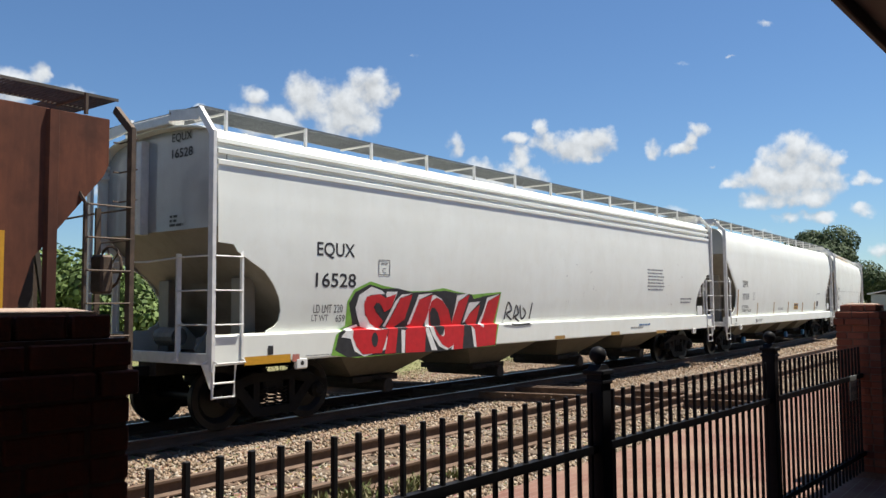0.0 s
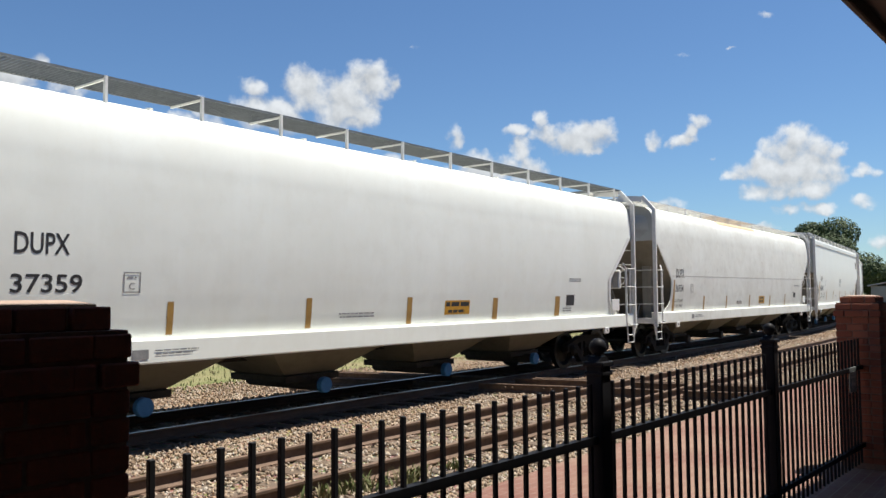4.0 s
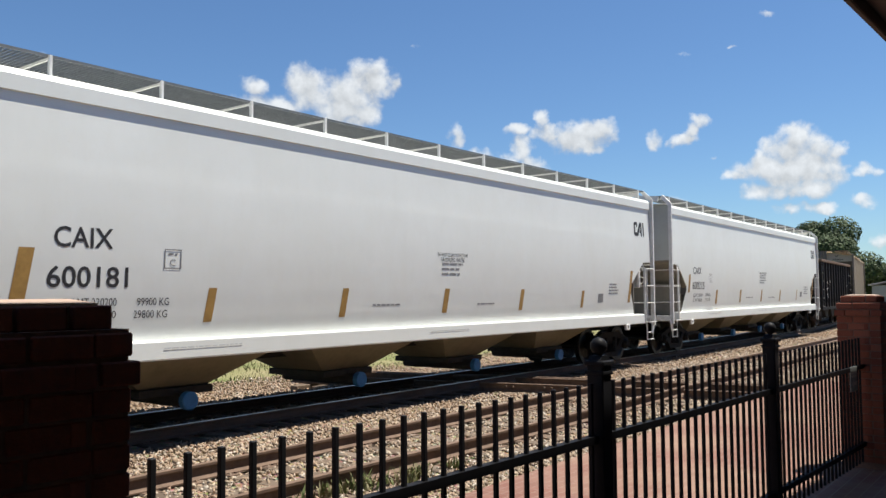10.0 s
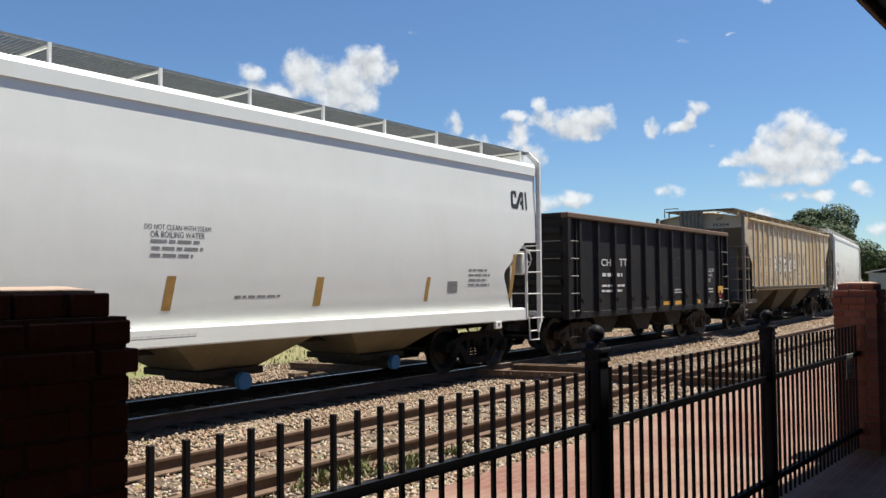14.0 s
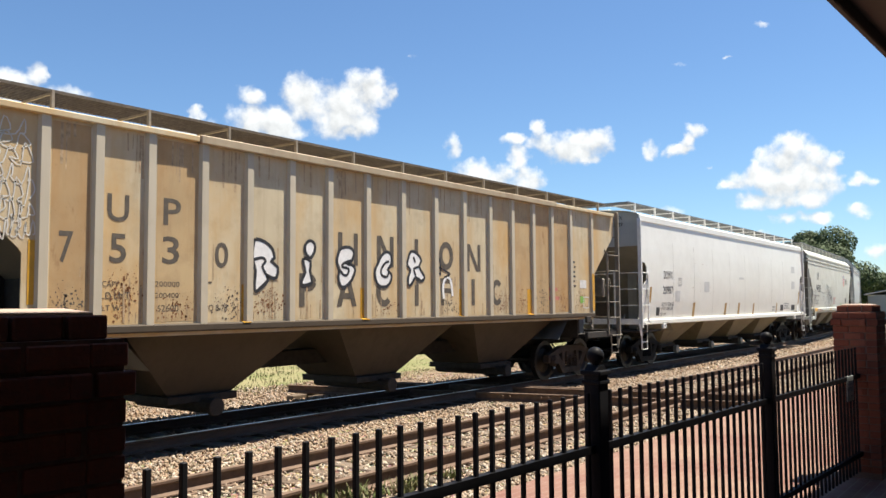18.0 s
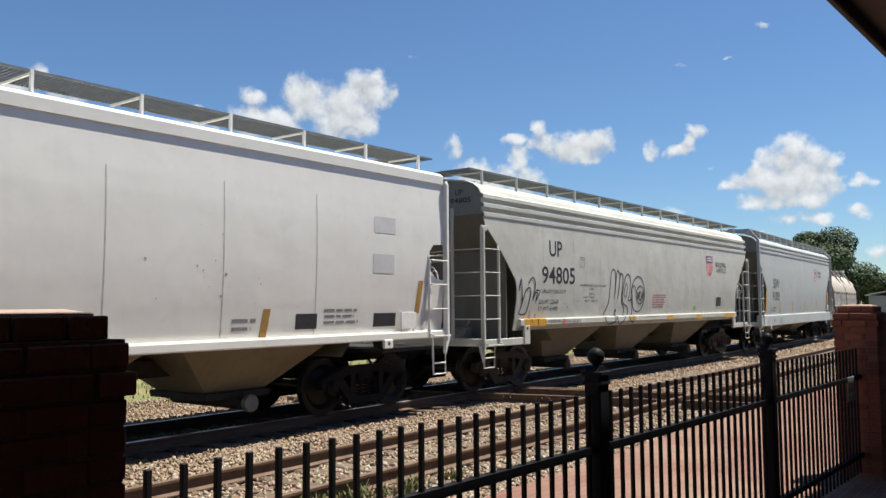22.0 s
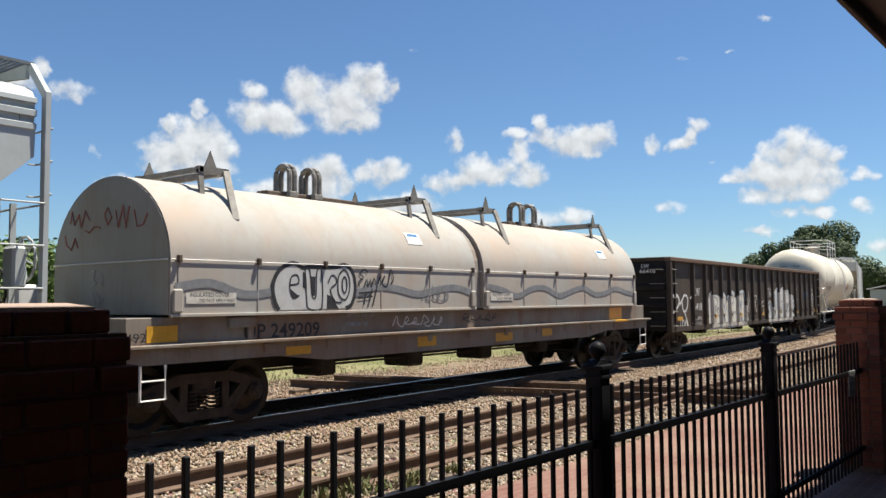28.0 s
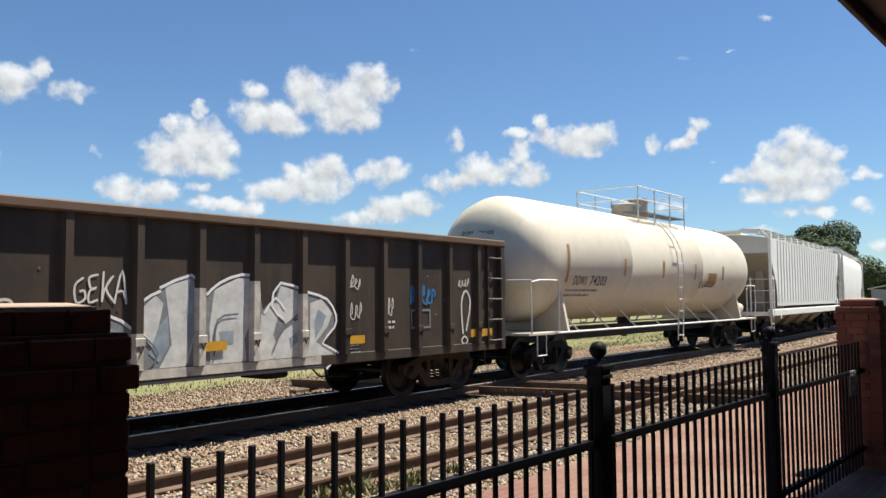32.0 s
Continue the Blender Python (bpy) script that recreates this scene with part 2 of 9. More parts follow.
def per_piece(name, colors, rough=0.85, bump=0.3, scale=40.0, island=False):
    """A stone-like surface whose tone changes from piece to piece."""
    m, nodes, links, b = material(name, rough, 0.0, 0.25)
    rnd = nodes.new("ShaderNodeNewGeometry").outputs["Random Per Island"] if island else nodes.new("ShaderNodeObjectInfo").outputs["Random"]
    ramp = nodes.new("ShaderNodeValToRGB")
    el = ramp.color_ramp.elements
    while len(el) < len(colors):
        el.new(0.5)
    for i, c in enumerate(colors):
        el[i].position, el[i].color = i / (len(colors) - 1), (*c, 1)
    links.new(rnd, ramp.inputs[0])
    f = ramped(nodes, links, grain(nodes, links, scale, (1, 1, 1), 5, 0.7), 0.3, 0.75)
    c = mixed(nodes, links, times(nodes, links, f, 0.35), ramp.outputs[0], (0.09, 0.07, 0.055))
    links.new(c, b.inputs["Base Color"])
    bumped(nodes, links, b, f, bump, 0.006)
    return m


WHITE = paint("white_paint", (0.815, 0.84, 0.785), (0.58, 0.56, 0.47), 0.10, 0.35, seed=1, stain=(0.74, 0.75, 0.68, 0.6))
CLEAN_WHITE = paint("clean_white_paint", (0.745, 0.765, 0.73), (0.54, 0.52, 0.45), 0.06, 0.2, rough=0.4, dents=0.12, seed=2, spec=0.5, stain=(0.70, 0.71, 0.66, 0.6))
DIRTY_WHITE = paint("dirty_white_paint", (0.745, 0.76, 0.71), (0.44, 0.41, 0.34), 0.16, 0.6, dents=0.3, seed=3)
DECAL_FAINT = plain("painted_over_patch", (0.52, 0.52, 0.51), 0.55, 0, 0.1, 4)
SILVER = plain("silver_spray_paint", (0.66, 0.63, 0.55), 0.5, 0, 0.14, 3)
PALE_BLUE = plain("pale_blue_spray_paint", (0.27, 0.32, 0.36), 0.5, 0, 0.25, 5)
TEAL = plain("teal_hatch_paint", (0.04, 0.30, 0.42), 0.5, 0, 0.2)
SEAM = plain("weld_seam", (0.44, 0.425, 0.39), 0.7, 0, 0.3)
GREY = paint("light_grey_paint", (0.515, 0.525, 0.475), (0.27, 0.235, 0.17), 0.16, 0.6, dents=0.35, seed=4)
STEEL_GREY = paint("grey_paint", (0.42, 0.45, 0.445), (0.25, 0.235, 0.2), 0.16, 0.4, seed=5)
RUST = paint("rusted_oxide_paint", (0.21, 0.072, 0.038), (0.045, 0.02, 0.014), 0.9, 1.0, 0.0, 0.75, seed=6, spec=0.2, stain=(0.055, 0.024, 0.017, 0.9))
BEIGE = paint("faded_beige_paint", (0.575, 0.49, 0.335), (0.27, 0.19, 0.11), 0.45, 0.7, 0.25, 0.65, seed=7, spec=0.25, stain=(0.52, 0.325, 0.135, 0.9))
BROWN = paint("dark_brown_paint", (0.038, 0.032, 0.027), (0.09, 0.062, 0.042), 0.5, 0.8, 0.12, 0.65, seed=8, spec=0.2, stain=(0.085, 0.062, 0.044, 0.75))
BLACK = paint("black_paint", (0.0145, 0.0145, 0.016), (0.05, 0.041, 0.034), 0.35, 0.6, 0.08, 0.7, seed=9, spec=0.15)
CREAM = paint("cream_tank_paint", (0.62, 0.57, 0.455), (0.30, 0.23, 0.16), 0.14, 0.3, 0.0, 0.42, seed=10)
COVER = paint("coil_cover_paint", (0.385, 0.38, 0.35), (0.30, 0.21, 0.14), 0.3, 0.5, 0.04, 0.8, seed=11, spec=0.12, stain=(0.42, 0.325, 0.25, 0.7))
COVER_END = paint("grey_cover_end", (0.32, 0.31, 0.285), (0.16, 0.12, 0.085), 0.4, 0.5, 0.1, 0.5, seed=12, stain=(0.26, 0.18, 0.12, 0.6))
DECK = paint("worn_deck_paint", (0.25, 0.225, 0.19), (0.085, 0.055, 0.035), 0.5, 0.6, 0.28, 0.65, seed=13, stain=(0.19, 0.105, 0.06, 0.8))
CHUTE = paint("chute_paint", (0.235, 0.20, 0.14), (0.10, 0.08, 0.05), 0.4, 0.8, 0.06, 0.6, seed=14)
FITTING = plain("fitting_paint", (0.70, 0.69, 0.66), 0.5, 0, 0.12)
FITTING_DARK = plain("weathered_iron", (0.10, 0.07, 0.05), 0.7, 0.2, 0.4)
GRATE = plain("galvanised_grating", (0.19, 0.195, 0.19), 0.5, 0.6, 0.2)
GRATE_DARK = plain("rusty_grating", (0.10, 0.085, 0.07), 0.75, 0.2, 0.35)
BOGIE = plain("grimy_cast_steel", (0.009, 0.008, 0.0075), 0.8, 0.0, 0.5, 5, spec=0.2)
BOGIE_RUSTY = plain("rusty_cast_steel", (0.05, 0.035, 0.026), 0.78, 0.0, 0.5, 5, spec=0.25)
WHEEL_RUSTY = plain("brown_wheel_steel", (0.035, 0.026, 0.021), 0.45, 0.5, 0.4, 6)
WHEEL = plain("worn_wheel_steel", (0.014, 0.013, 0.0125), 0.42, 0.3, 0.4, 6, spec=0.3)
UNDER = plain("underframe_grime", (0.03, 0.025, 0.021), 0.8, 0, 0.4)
DECAL_BLACK = plain("black_lettering", (0.03, 0.03, 0.032), 0.55, 0, 0.3)
DECAL_GREY = plain("faded_lettering", (0.22, 0.22, 0.22), 0.6, 0, 0.3, 12)
DECAL_WHITE = plain("white_lettering", (0.62, 0.61, 0.58), 0.6, 0, 0.2, 10)
DECAL_RED = plain("red_spray_paint", (0.55, 0.022, 0.028), 0.45, 0, 0.15)
DECAL_GREEN = plain("green_spray_paint", (0.20, 0.42, 0.07), 0.5, 0, 0.2)
DECAL_BLUE = plain("blue_marking", (0.03, 0.15, 0.33), 0.5, 0, 0.2)
DECAL_RUST = plain("rust_stain", (0.20, 0.085, 0.035), 0.8, 0, 0.4, 20)
DECAL_PINK = plain("faded_red_marking", (0.45, 0.16, 0.12), 0.6, 0, 0.3)
ORANGE = plain("amber_reflective_strip", (0.56, 0.29, 0.03), 0.4, 0, 0.15)
OCHRE = plain("dull_reflective_strip", (0.36, 0.21, 0.06), 0.5, 0, 0.2)
SPRAY_GREY = plain("grey_spray_paint", (0.20, 0.205, 0.21), 0.6, 0, 0.25)
FENCE_BLACK = plain("black_powder_coat", (0.015, 0.015, 0.017), 0.5, 0, 0.2, 6, 0.05, 0.06)
SOFFIT = plain("brown_soffit_paint", (0.065, 0.042, 0.03), 0.7, 0, 0.2, 3)
BRICK = per_piece("red_brick", [(0.27, 0.085, 0.050), (0.32, 0.105, 0.060), (0.23, 0.068, 0.042), (0.35, 0.125, 0.076)], 0.85, 0.4, 60)
MORTAR = plain("mortar", (0.22, 0.125, 0.09), 0.95, 0, 0.2, 30, 0.3)
def rusted_near_rails(m):
    """Iron dust browns the stones beside the rails."""
    nodes, links = m.node_tree.nodes, m.node_tree.links
    b = nodes["Principled BSDF"]
    under = b.inputs["Base Color"].links[0].from_socket
    pos = nodes.new("ShaderNodeSeparateXYZ")
    links.new(nodes.new("ShaderNodeNewGeometry").outputs["Position"], pos.inputs[0])
    wave = nodes.new("ShaderNodeMath")
    wave.operation = "ADD"
    links.new(pos.outputs[1], wave.inputs[0])
    links.new(times(nodes, links, grain(nodes, links, 1.4, (0.5, 1, 1), 6, 0.7), 1.6), wave.inputs[1])
    band = ramped(nodes, links, wave.outputs[0], 9.3, 10.4)
    patchy = times(nodes, links, band, ramped(nodes, links, grain(nodes, links, 0.9, (0.6, 1, 1), 5, 0.7), 0.35, 0.6))
    links.new(mixed(nodes, links, times(nodes, links, patchy, 0.6), under, (0.20, 0.115, 0.065)), b.inputs["Base Color"])


STONE = per_piece("ballast_stone", [(0.13, 0.096, 0.066), (0.31, 0.238, 0.165), (0.44, 0.365, 0.275), (0.27, 0.172, 0.112), (0.49, 0.44, 0.37), (0.18, 0.13, 0.092), (0.38, 0.275, 0.185)], 0.9, 0.3, 30, True)
rusted_near_rails(STONE)
TIE = per_piece("creosoted_tie", [(0.085, 0.06, 0.042), (0.12, 0.085, 0.06), (0.16, 0.125, 0.095)], 0.9, 0.5, 18)
OLD_TIMBER = plain("weathered_timber", (0.22, 0.15, 0.10), 0.9, 0, 0.35, 5, 0.4)
LEAF = per_piece("leaf_clumps", [(0.028, 0.058, 0.017), (0.042, 0.078, 0.024), (0.058, 0.098, 0.032), (0.035, 0.068, 0.025)], 0.7, 0.2, 6, True)
LEAF_NEAR = per_piece("bright_leaf_clumps", [(0.06, 0.115, 0.02), (0.09, 0.15, 0.03), (0.13, 0.19, 0.045), (0.045, 0.085, 0.02)], 0.7, 0.2, 6, True)
BARK = plain("bark", (0.10, 0.075, 0.055), 0.9, 0, 0.35, 8, 0.5)
GRASS = per_piece("grass_blades", [(0.085, 0.115, 0.03), (0.115, 0.14, 0.04), (0.20, 0.17, 0.09), (0.15, 0.135, 0.06)], 0.7, 0.1, 8, True)


def ground_material():
    """Ballast dust round the tracks, dry grass further off."""
    m, nodes, links, b = material("ground", 0.95, 0, 0.2)
    pos = nodes.new("ShaderNodeSeparateXYZ")
    links.new(nodes.new("ShaderNodeNewGeometry").outputs["Position"], pos.inputs[0])
    f = grain(nodes, links, 9, (1, 1, 1), 8, 0.7)
    dust = mixed(nodes, links, ramped(nodes, links, f, 0.3, 0.72), (0.12, 0.088, 0.056), (0.26, 0.2, 0.135))
    vor = nodes.new("ShaderNodeTexVoronoi")
    vor.inputs["Scale"].default_value = 17
    links.new(nodes.new("ShaderNodeTexCoord").outputs["Object"], vor.inputs["Vector"])
    dust = mixed(nodes, links, 0.45, dust, vor.outputs["Color"], "SOFT_LIGHT")
    g = grain(nodes, links, 0.5, (1, 1, 1), 7, 0.7)
    grass = mixed(nodes, links, ramped(nodes, links, g, 0.35, 0.68), (0.23, 0.195, 0.105), (0.125, 0.15, 0.05))
    edge = nodes.new("ShaderNodeMath")
    edge.operation = "ADD"
    links.new(pos.outputs[1], edge.inputs[0])
    links.new(times(nodes, links, grain(nodes, links, 0.7, (1, 1, 1), 6, 0.7), 5.0), edge.inputs[1])
    links.new(mixed(nodes, links, ramped(nodes, links, edge.outputs[0], 19.3, 21.2), dust, grass), b.inputs["Base Color"])
    bumped(nodes, links, b, vor.outputs["Distance"], 0.9, 0.03)
    return m


def paving_material():
    m, nodes, links, b = material("brick_paving", 0.85, 0, 0.25)
    t = nodes.new("ShaderNodeTexBrick")
    t.inputs["Color1"].default_value, t.inputs["Color2"].default_value = (0.145, 0.062, 0.047, 1), (0.18, 0.083, 0.063, 1)
    t.inputs["Mortar"].default_value = (0.22, 0.17, 0.14, 1)
    t.inputs["Scale"].default_value, t.inputs["Mortar Size"].default_value = 1.0, 0.004
    t.inputs["Brick Width"].default_value, t.inputs["Row Height"].default_value = 0.2, 0.1
    links.new(nodes.new("ShaderNodeTexCoord").outputs["Object"], t.inputs["Vector"])
    f = ramped(nodes, links, grain(nodes, links, 2.2, (1, 1, 1), 7, 0.7), 0.35, 0.75)
    c = mixed(nodes, links, times(nodes, links, f, 0.45), t.outputs["Color"], (0.20, 0.13, 0.10))
    wide = ramped(nodes, links, grain(nodes, links, 0.45, (1, 1, 1), 5, 0.65), 0.42, 0.62)
    c = mixed(nodes, links, times(nodes, links, wide, 0.7), c, (0.25, 0.175, 0.125))
    links.new(c, b.inputs["Base Color"])
    bumped(nodes, links, b, t.outputs["Fac"], -0.4, 0.004)
    return m


def rail_material():
    """Rust on the web, a polished band on the head."""
    m, nodes, links, b = material("rail_steel", 0.5, 0.3, 0.5)
    z = nodes.new("ShaderNodeSeparateXYZ")
    links.new(nodes.new("ShaderNodeTexCoord").outputs["Object"], z.inputs[0])
    top = ramped(nodes, links, z.outputs[2], -0.006, -0.002)
    f = ramped(nodes, links, grain(nodes, links, 6, (0.3, 1, 1), 6, 0.7), 0.3, 0.75)
    rusty = mixed(nodes, links, f, (0.07, 0.042, 0.028), (0.15, 0.09, 0.06))
    links.new(mixed(nodes, links, top, rusty, (0.55, 0.53, 0.5)), b.inputs["Base Color"])
    links.new(times(nodes, links, top, 0.9), b.inputs["Metallic"])
    inv = nodes.new("ShaderNodeMapRange")
    inv.inputs["To Min"].default_value, inv.inputs["To Max"].default_value = 0.85, 0.3
    links.new(top, inv.inputs["Value"])
    links.new(inv.outputs[0], b.inputs["Roughness"])
    return m


GROUND, PAVING, RAIL = ground_material(), paving_material(), rail_material()
OLD_RAIL = plain("rusty_rail", (0.13, 0.082, 0.055), 0.8, 0.1, 0.35, 7, 0.2)
WALL_PAINT = plain("bounce_wall_paint", (0.17, 0.135, 0.11), 0.85, 0, 0.15, 2)
BROWN_TOP = paint("rusty_top_chord", (0.15, 0.10, 0.07), (0.08, 0.05, 0.035), 0.3, 0.6, 0.2, 0.7, seed=21, spec=0.2)
BEIGE_RIB = paint("chalky_rib_paint", (0.51, 0.45, 0.345), (0.30, 0.25, 0.18), 0.25, 0.4, 0.04, 0.65, seed=22, spec=0.25)
# dark brown of the sill; on the chutes it paints in the body's shadow
SILL_CHUTE_SHADE = paint("dark_sill_and_shaded_chute_paint", (0.085, 0.066, 0.047), (0.04, 0.03, 0.022), 0.4, 0.7, 0.1, 0.7, seed=23, spec=0.2)
COOL_WHITE = paint("cool_white_paint", (0.71, 0.70, 0.65), (0.50, 0.47, 0.41), 0.10, 0.4, rough=0.38, dents=0.22, seed=24, spec=0.5)
# grey-brown chutes, much darker than the wagon sides
GREY_CHUTE = paint("grey_brown_chute", (0.185, 0.172, 0.14), (0.09, 0.075, 0.055), 0.4, 0.9, 0.05, 0.65, seed=25)
CHALK_FIT = plain("chalky_fitting_paint", (0.21, 0.185, 0.15), 0.7, 0, 0.3)
# white ends greyed, slopes dusty and darkened: shade between wagons put into the colour
END_GLOSS_SHADED = paint("glossy_white_end_sheet_shaded", (0.40, 0.42, 0.42), (0.27, 0.25, 0.21), 0.2, 0.4, rough=0.14, dents=0.2, seed=30, spec=0.5)
SLOPE_DUST_SHADE = paint("dusty_shaded_slope_sheet", (0.26, 0.235, 0.195), (0.12, 0.10, 0.075), 0.35, 0.6, rough=0.42, dents=0.25, seed=31)
# grey end and slope sheets, deep shade of the wagon gaps painted in
END_GREY_SHADED = paint("shaded_grey_end_sheet", (0.22, 0.23, 0.225), (0.12, 0.105, 0.085), 0.3, 0.6, 0.02, 0.3, dents=0.3, seed=28, spec=0.5)
SLOPE_GREY_SHADED = paint("shaded_grey_slope_sheet", (0.135, 0.13, 0.12), (0.07, 0.06, 0.048), 0.35, 0.7, 0.03, 0.5, seed=32)
# darker than the rust-brown wagon's sides
END_DARK_BROWN = paint("dark_brown_end_sheet", (0.085, 0.072, 0.058), (0.04, 0.032, 0.025), 0.4, 0.8, 0.08, 0.6, seed=26)
TANK_GREY = plain("grimy_grey_brake_gear", (0.20, 0.185, 0.16), 0.6, 0, 0.35)
SHED = paint("grey_green_siding", (0.30, 0.34, 0.33), (0.2, 0.19, 0.16), 0.2, 0.2, seed=20)
DECAL_WORN = plain("worn_brown_lettering", (0.10, 0.082, 0.062), 0.65, 0, 0.35, 9)
DECAL_FADED = plain("faded_white_scrawl", (0.58, 0.55, 0.48), 0.7, 0, 0.2)
DECAL_BRIGHT = plain("bright_white_spray_paint", (0.76, 0.75, 0.73), 0.5, 0, 0.12, 10)


# ---- mesh code ----
class Shape:
    """Vertices and faces gathered from simple solids."""

    def __init__(self):
        self.v, self.f, self.smooth = [], [], False

    def add(self, v, f):
        n = len(self.v)
        self.v += [tuple(p) for p in v]
        self.f += [tuple(i + n for i in q) for q in f]
        return self

    def box(self, x0, x1, y0, y1, z0, z1, c=0.0):
        lo, hi = (min(x0, x1), min(y0, y1), min(z0, z1)), (max(x0, x1), max(y0, y1), max(z0, z1))
        if not c:
            v = [(a, b, d) for a in (lo[0], hi[0]) for b in (lo[1], hi[1]) for d in (lo[2], hi[2])]
            return self.add(v, [(0, 1, 3, 2), (4, 6, 7, 5), (0, 4, 5, 1), (2, 3, 7, 6), (0, 2, 6, 4), (1, 5, 7, 3)])
        v, idx = [], {}
        for s in [(a, b, d) for a in (0, 1) for b in (0, 1) for d in (0, 1)]:
            for ax in range(3):
                p = [hi[k] if s[k] else lo[k] for k in range(3)]
                for k in range(3):
                    if k != ax:
                        p[k] += -c if s[k] else c
                idx[s, ax] = len(v)
                v.append(p)
        f = []
        for ax in range(3):
            o = [k for k in range(3) if k != ax]
            for s in (0, 1):
                ring = []
                for a, b in ((0, 0), (1, 0), (1, 1), (0, 1)):
                    k = [0, 0, 0]
                    k[ax], k[o[0]], k[o[1]] = s, a, b
                    ring.append(idx[tuple(k), ax])
                f.append(ring)
            for a in (0, 1):
                for b in (0, 1):
                    k0, k1 = [0, 0, 0], [0, 0, 0]
                    k0[o[0]] = k1[o[0]] = a
                    k0[o[1]] = k1[o[1]] = b
                    k1[ax] = 1
                    f.append([idx[tuple(k0), o[0]], idx[tuple(k1), o[0]], idx[tuple(k1), o[1]], idx[tuple(k0), o[1]]])
        for s in [(a, b, d) for a in (0, 1) for b in (0, 1) for d in (0, 1)]:
            f.append([idx[s, 0], idx[s, 1], idx[s, 2]])
        return self.add(v, f)

    def tube(self, pts, r, n=6, closed=False):
        pts = [Vector(p) for p in pts]
        rings = []
        for i, p in enumerate(pts):
            a = pts[i - 1] if i or closed else p
            b = pts[(i + 1) % len(pts)] if i + 1 < len(pts) or closed else p
            d = (b - a).normalized()
            side = d.cross(Vector((0, 0, 1)) if abs(d.z) < 0.9 else Vector((1, 0, 0))).normalized()
            up = side.cross(d)
            rings.append([p + (side * math.cos(2 * math.pi * k / n) + up * math.sin(2 * math.pi * k / n)) * r for k in range(n)])
        v = [q for ring in rings for q in ring]
        f = []
        for i in range(len(pts) if closed else len(pts) - 1):
            j = (i + 1) % len(pts)
            for k in range(n):
                f.append((i * n + k, i * n + (k + 1) % n, j * n + (k + 1) % n, j * n + k))
        if not closed:
            f += [tuple(range(n - 1, -1, -1)), tuple(range((len(pts) - 1) * n, len(pts) * n))]
        return self.add(v, f)

    def bar(self, a, b, w, h):
        """A flat bar from a to b, w across and h deep."""
        a, b = Vector(a), Vector(b)
        d = (b - a).normalized()
        side = d.cross(Vector((0, 0, 1)) if abs(d.z) < 0.9 else Vector((0, 1, 0))).normalized() * w / 2
        up = side.cross(d).normalized() * h / 2
        v = [p + side * s + up * t for p in (a, b) for s, t in ((-1, -1), (1, -1), (1, 1), (-1, 1))]
        return self.add(v, [(3, 2, 1, 0), (4, 5, 6, 7), (0, 1, 5, 4), (1, 2, 6, 5), (2, 3, 7, 6), (3, 0, 4, 7)])

    def prism(self, poly, axis, a, b):
        """An outline in the two other axes, drawn out from a to b."""
        def at(p, d):
            q = list(p)
            q.insert("xyz".index(axis), d)
            return q
        n = len(poly)
        v = [at(p, a) for p in poly] + [at(p, b) for p in poly]
        return self.add(v, [tuple(range(n)), tuple(range(2 * n - 1, n - 1, -1))] + [(i, (i + 1) % n, n + (i + 1) % n, n + i) for i in range(n)])

    def lathe(self, prof, center, axis="z", n=16):
        """prof: (radius, height) along the axis."""
        v, f = [], []
        for r, h in prof:
            for k in range(n):
                c, s = r * math.cos(2 * math.pi * k / n), r * math.sin(2 * math.pi * k / n)
                p = {"z": (c, s, h), "y": (c, h, s), "x": (h, c, s)}[axis]
                v.append([p[i] + center[i] for i in range(3)])
        for i in range(len(prof) - 1):
            for k in range(n):
                f.append((i * n + k, i * n + (k + 1) % n, (i + 1) * n + (k + 1) % n, (i + 1) * n + k))
        f += [tuple(range(n - 1, -1, -1)), tuple(range((len(prof) - 1) * n, len(prof) * n))]
        return self.add(v, f)

    def mesh(self, name, smooth=None):
        me = bpy.data.meshes.new(name)
        me.from_pydata(self.v, [], self.f)
        if len(self.f) < 30000:
            bm = bmesh.new()
            bm.from_mesh(me)
            bmesh.ops.recalc_face_normals(bm, faces=bm.faces)
            bm.to_mesh(me)
            bm.free()
        if smooth:
            me.polygons.foreach_set("use_smooth", [True] * len(me.polygons))
            me.set_sharp_from_angle(angle=radians(smooth))
        return me


def part(name, shape, mat, parent=None, label="", smooth=None):
    """One mesh object under its thing."""
    me = shape.mesh(name, smooth) if isinstance(shape, Shape) else shape
    if not me.materials:
        me.materials.append(mat)
    ob = new(name, me)
    ob.parent = parent
    if label:
        tagged(ob, label)
    return ob


def thing(name, label, category, group="", at=(0, 0, 0), kind=""):
    ob = new(name)
    ob.location = at
    return tagged(ob, label, category, group, kind)


# ---- ground ----
def ground_z(x, y):
    prof = [(-400, 0.1), (4.25, 0.1), (4.3, -0.06), (5.2, -0.2), (8.4, -0.2), (9.0, -0.22), (13.4, -0.22), (14.6, -0.42), (17, -0.5), (40, -0.6), (400, -1.0)]
    for (y0, z0), (y1, z1) in zip(prof, prof[1:]):
        if y <= y1:
            return z0 + (z1 - z0) * (y - y0) / (y1 - y0)
    return -1.0


def grid(xs, ys, zf):
    s = Shape()
    nx = len(xs)
    s.v = [(x, y, zf(x, y)) for y in ys for x in xs]
    s.f = [(j * nx + i, j * nx + i + 1, (j + 1) * nx + i + 1, (j + 1) * nx + i) for j in range(len(ys) - 1) for i in range(nx - 1)]
    return s


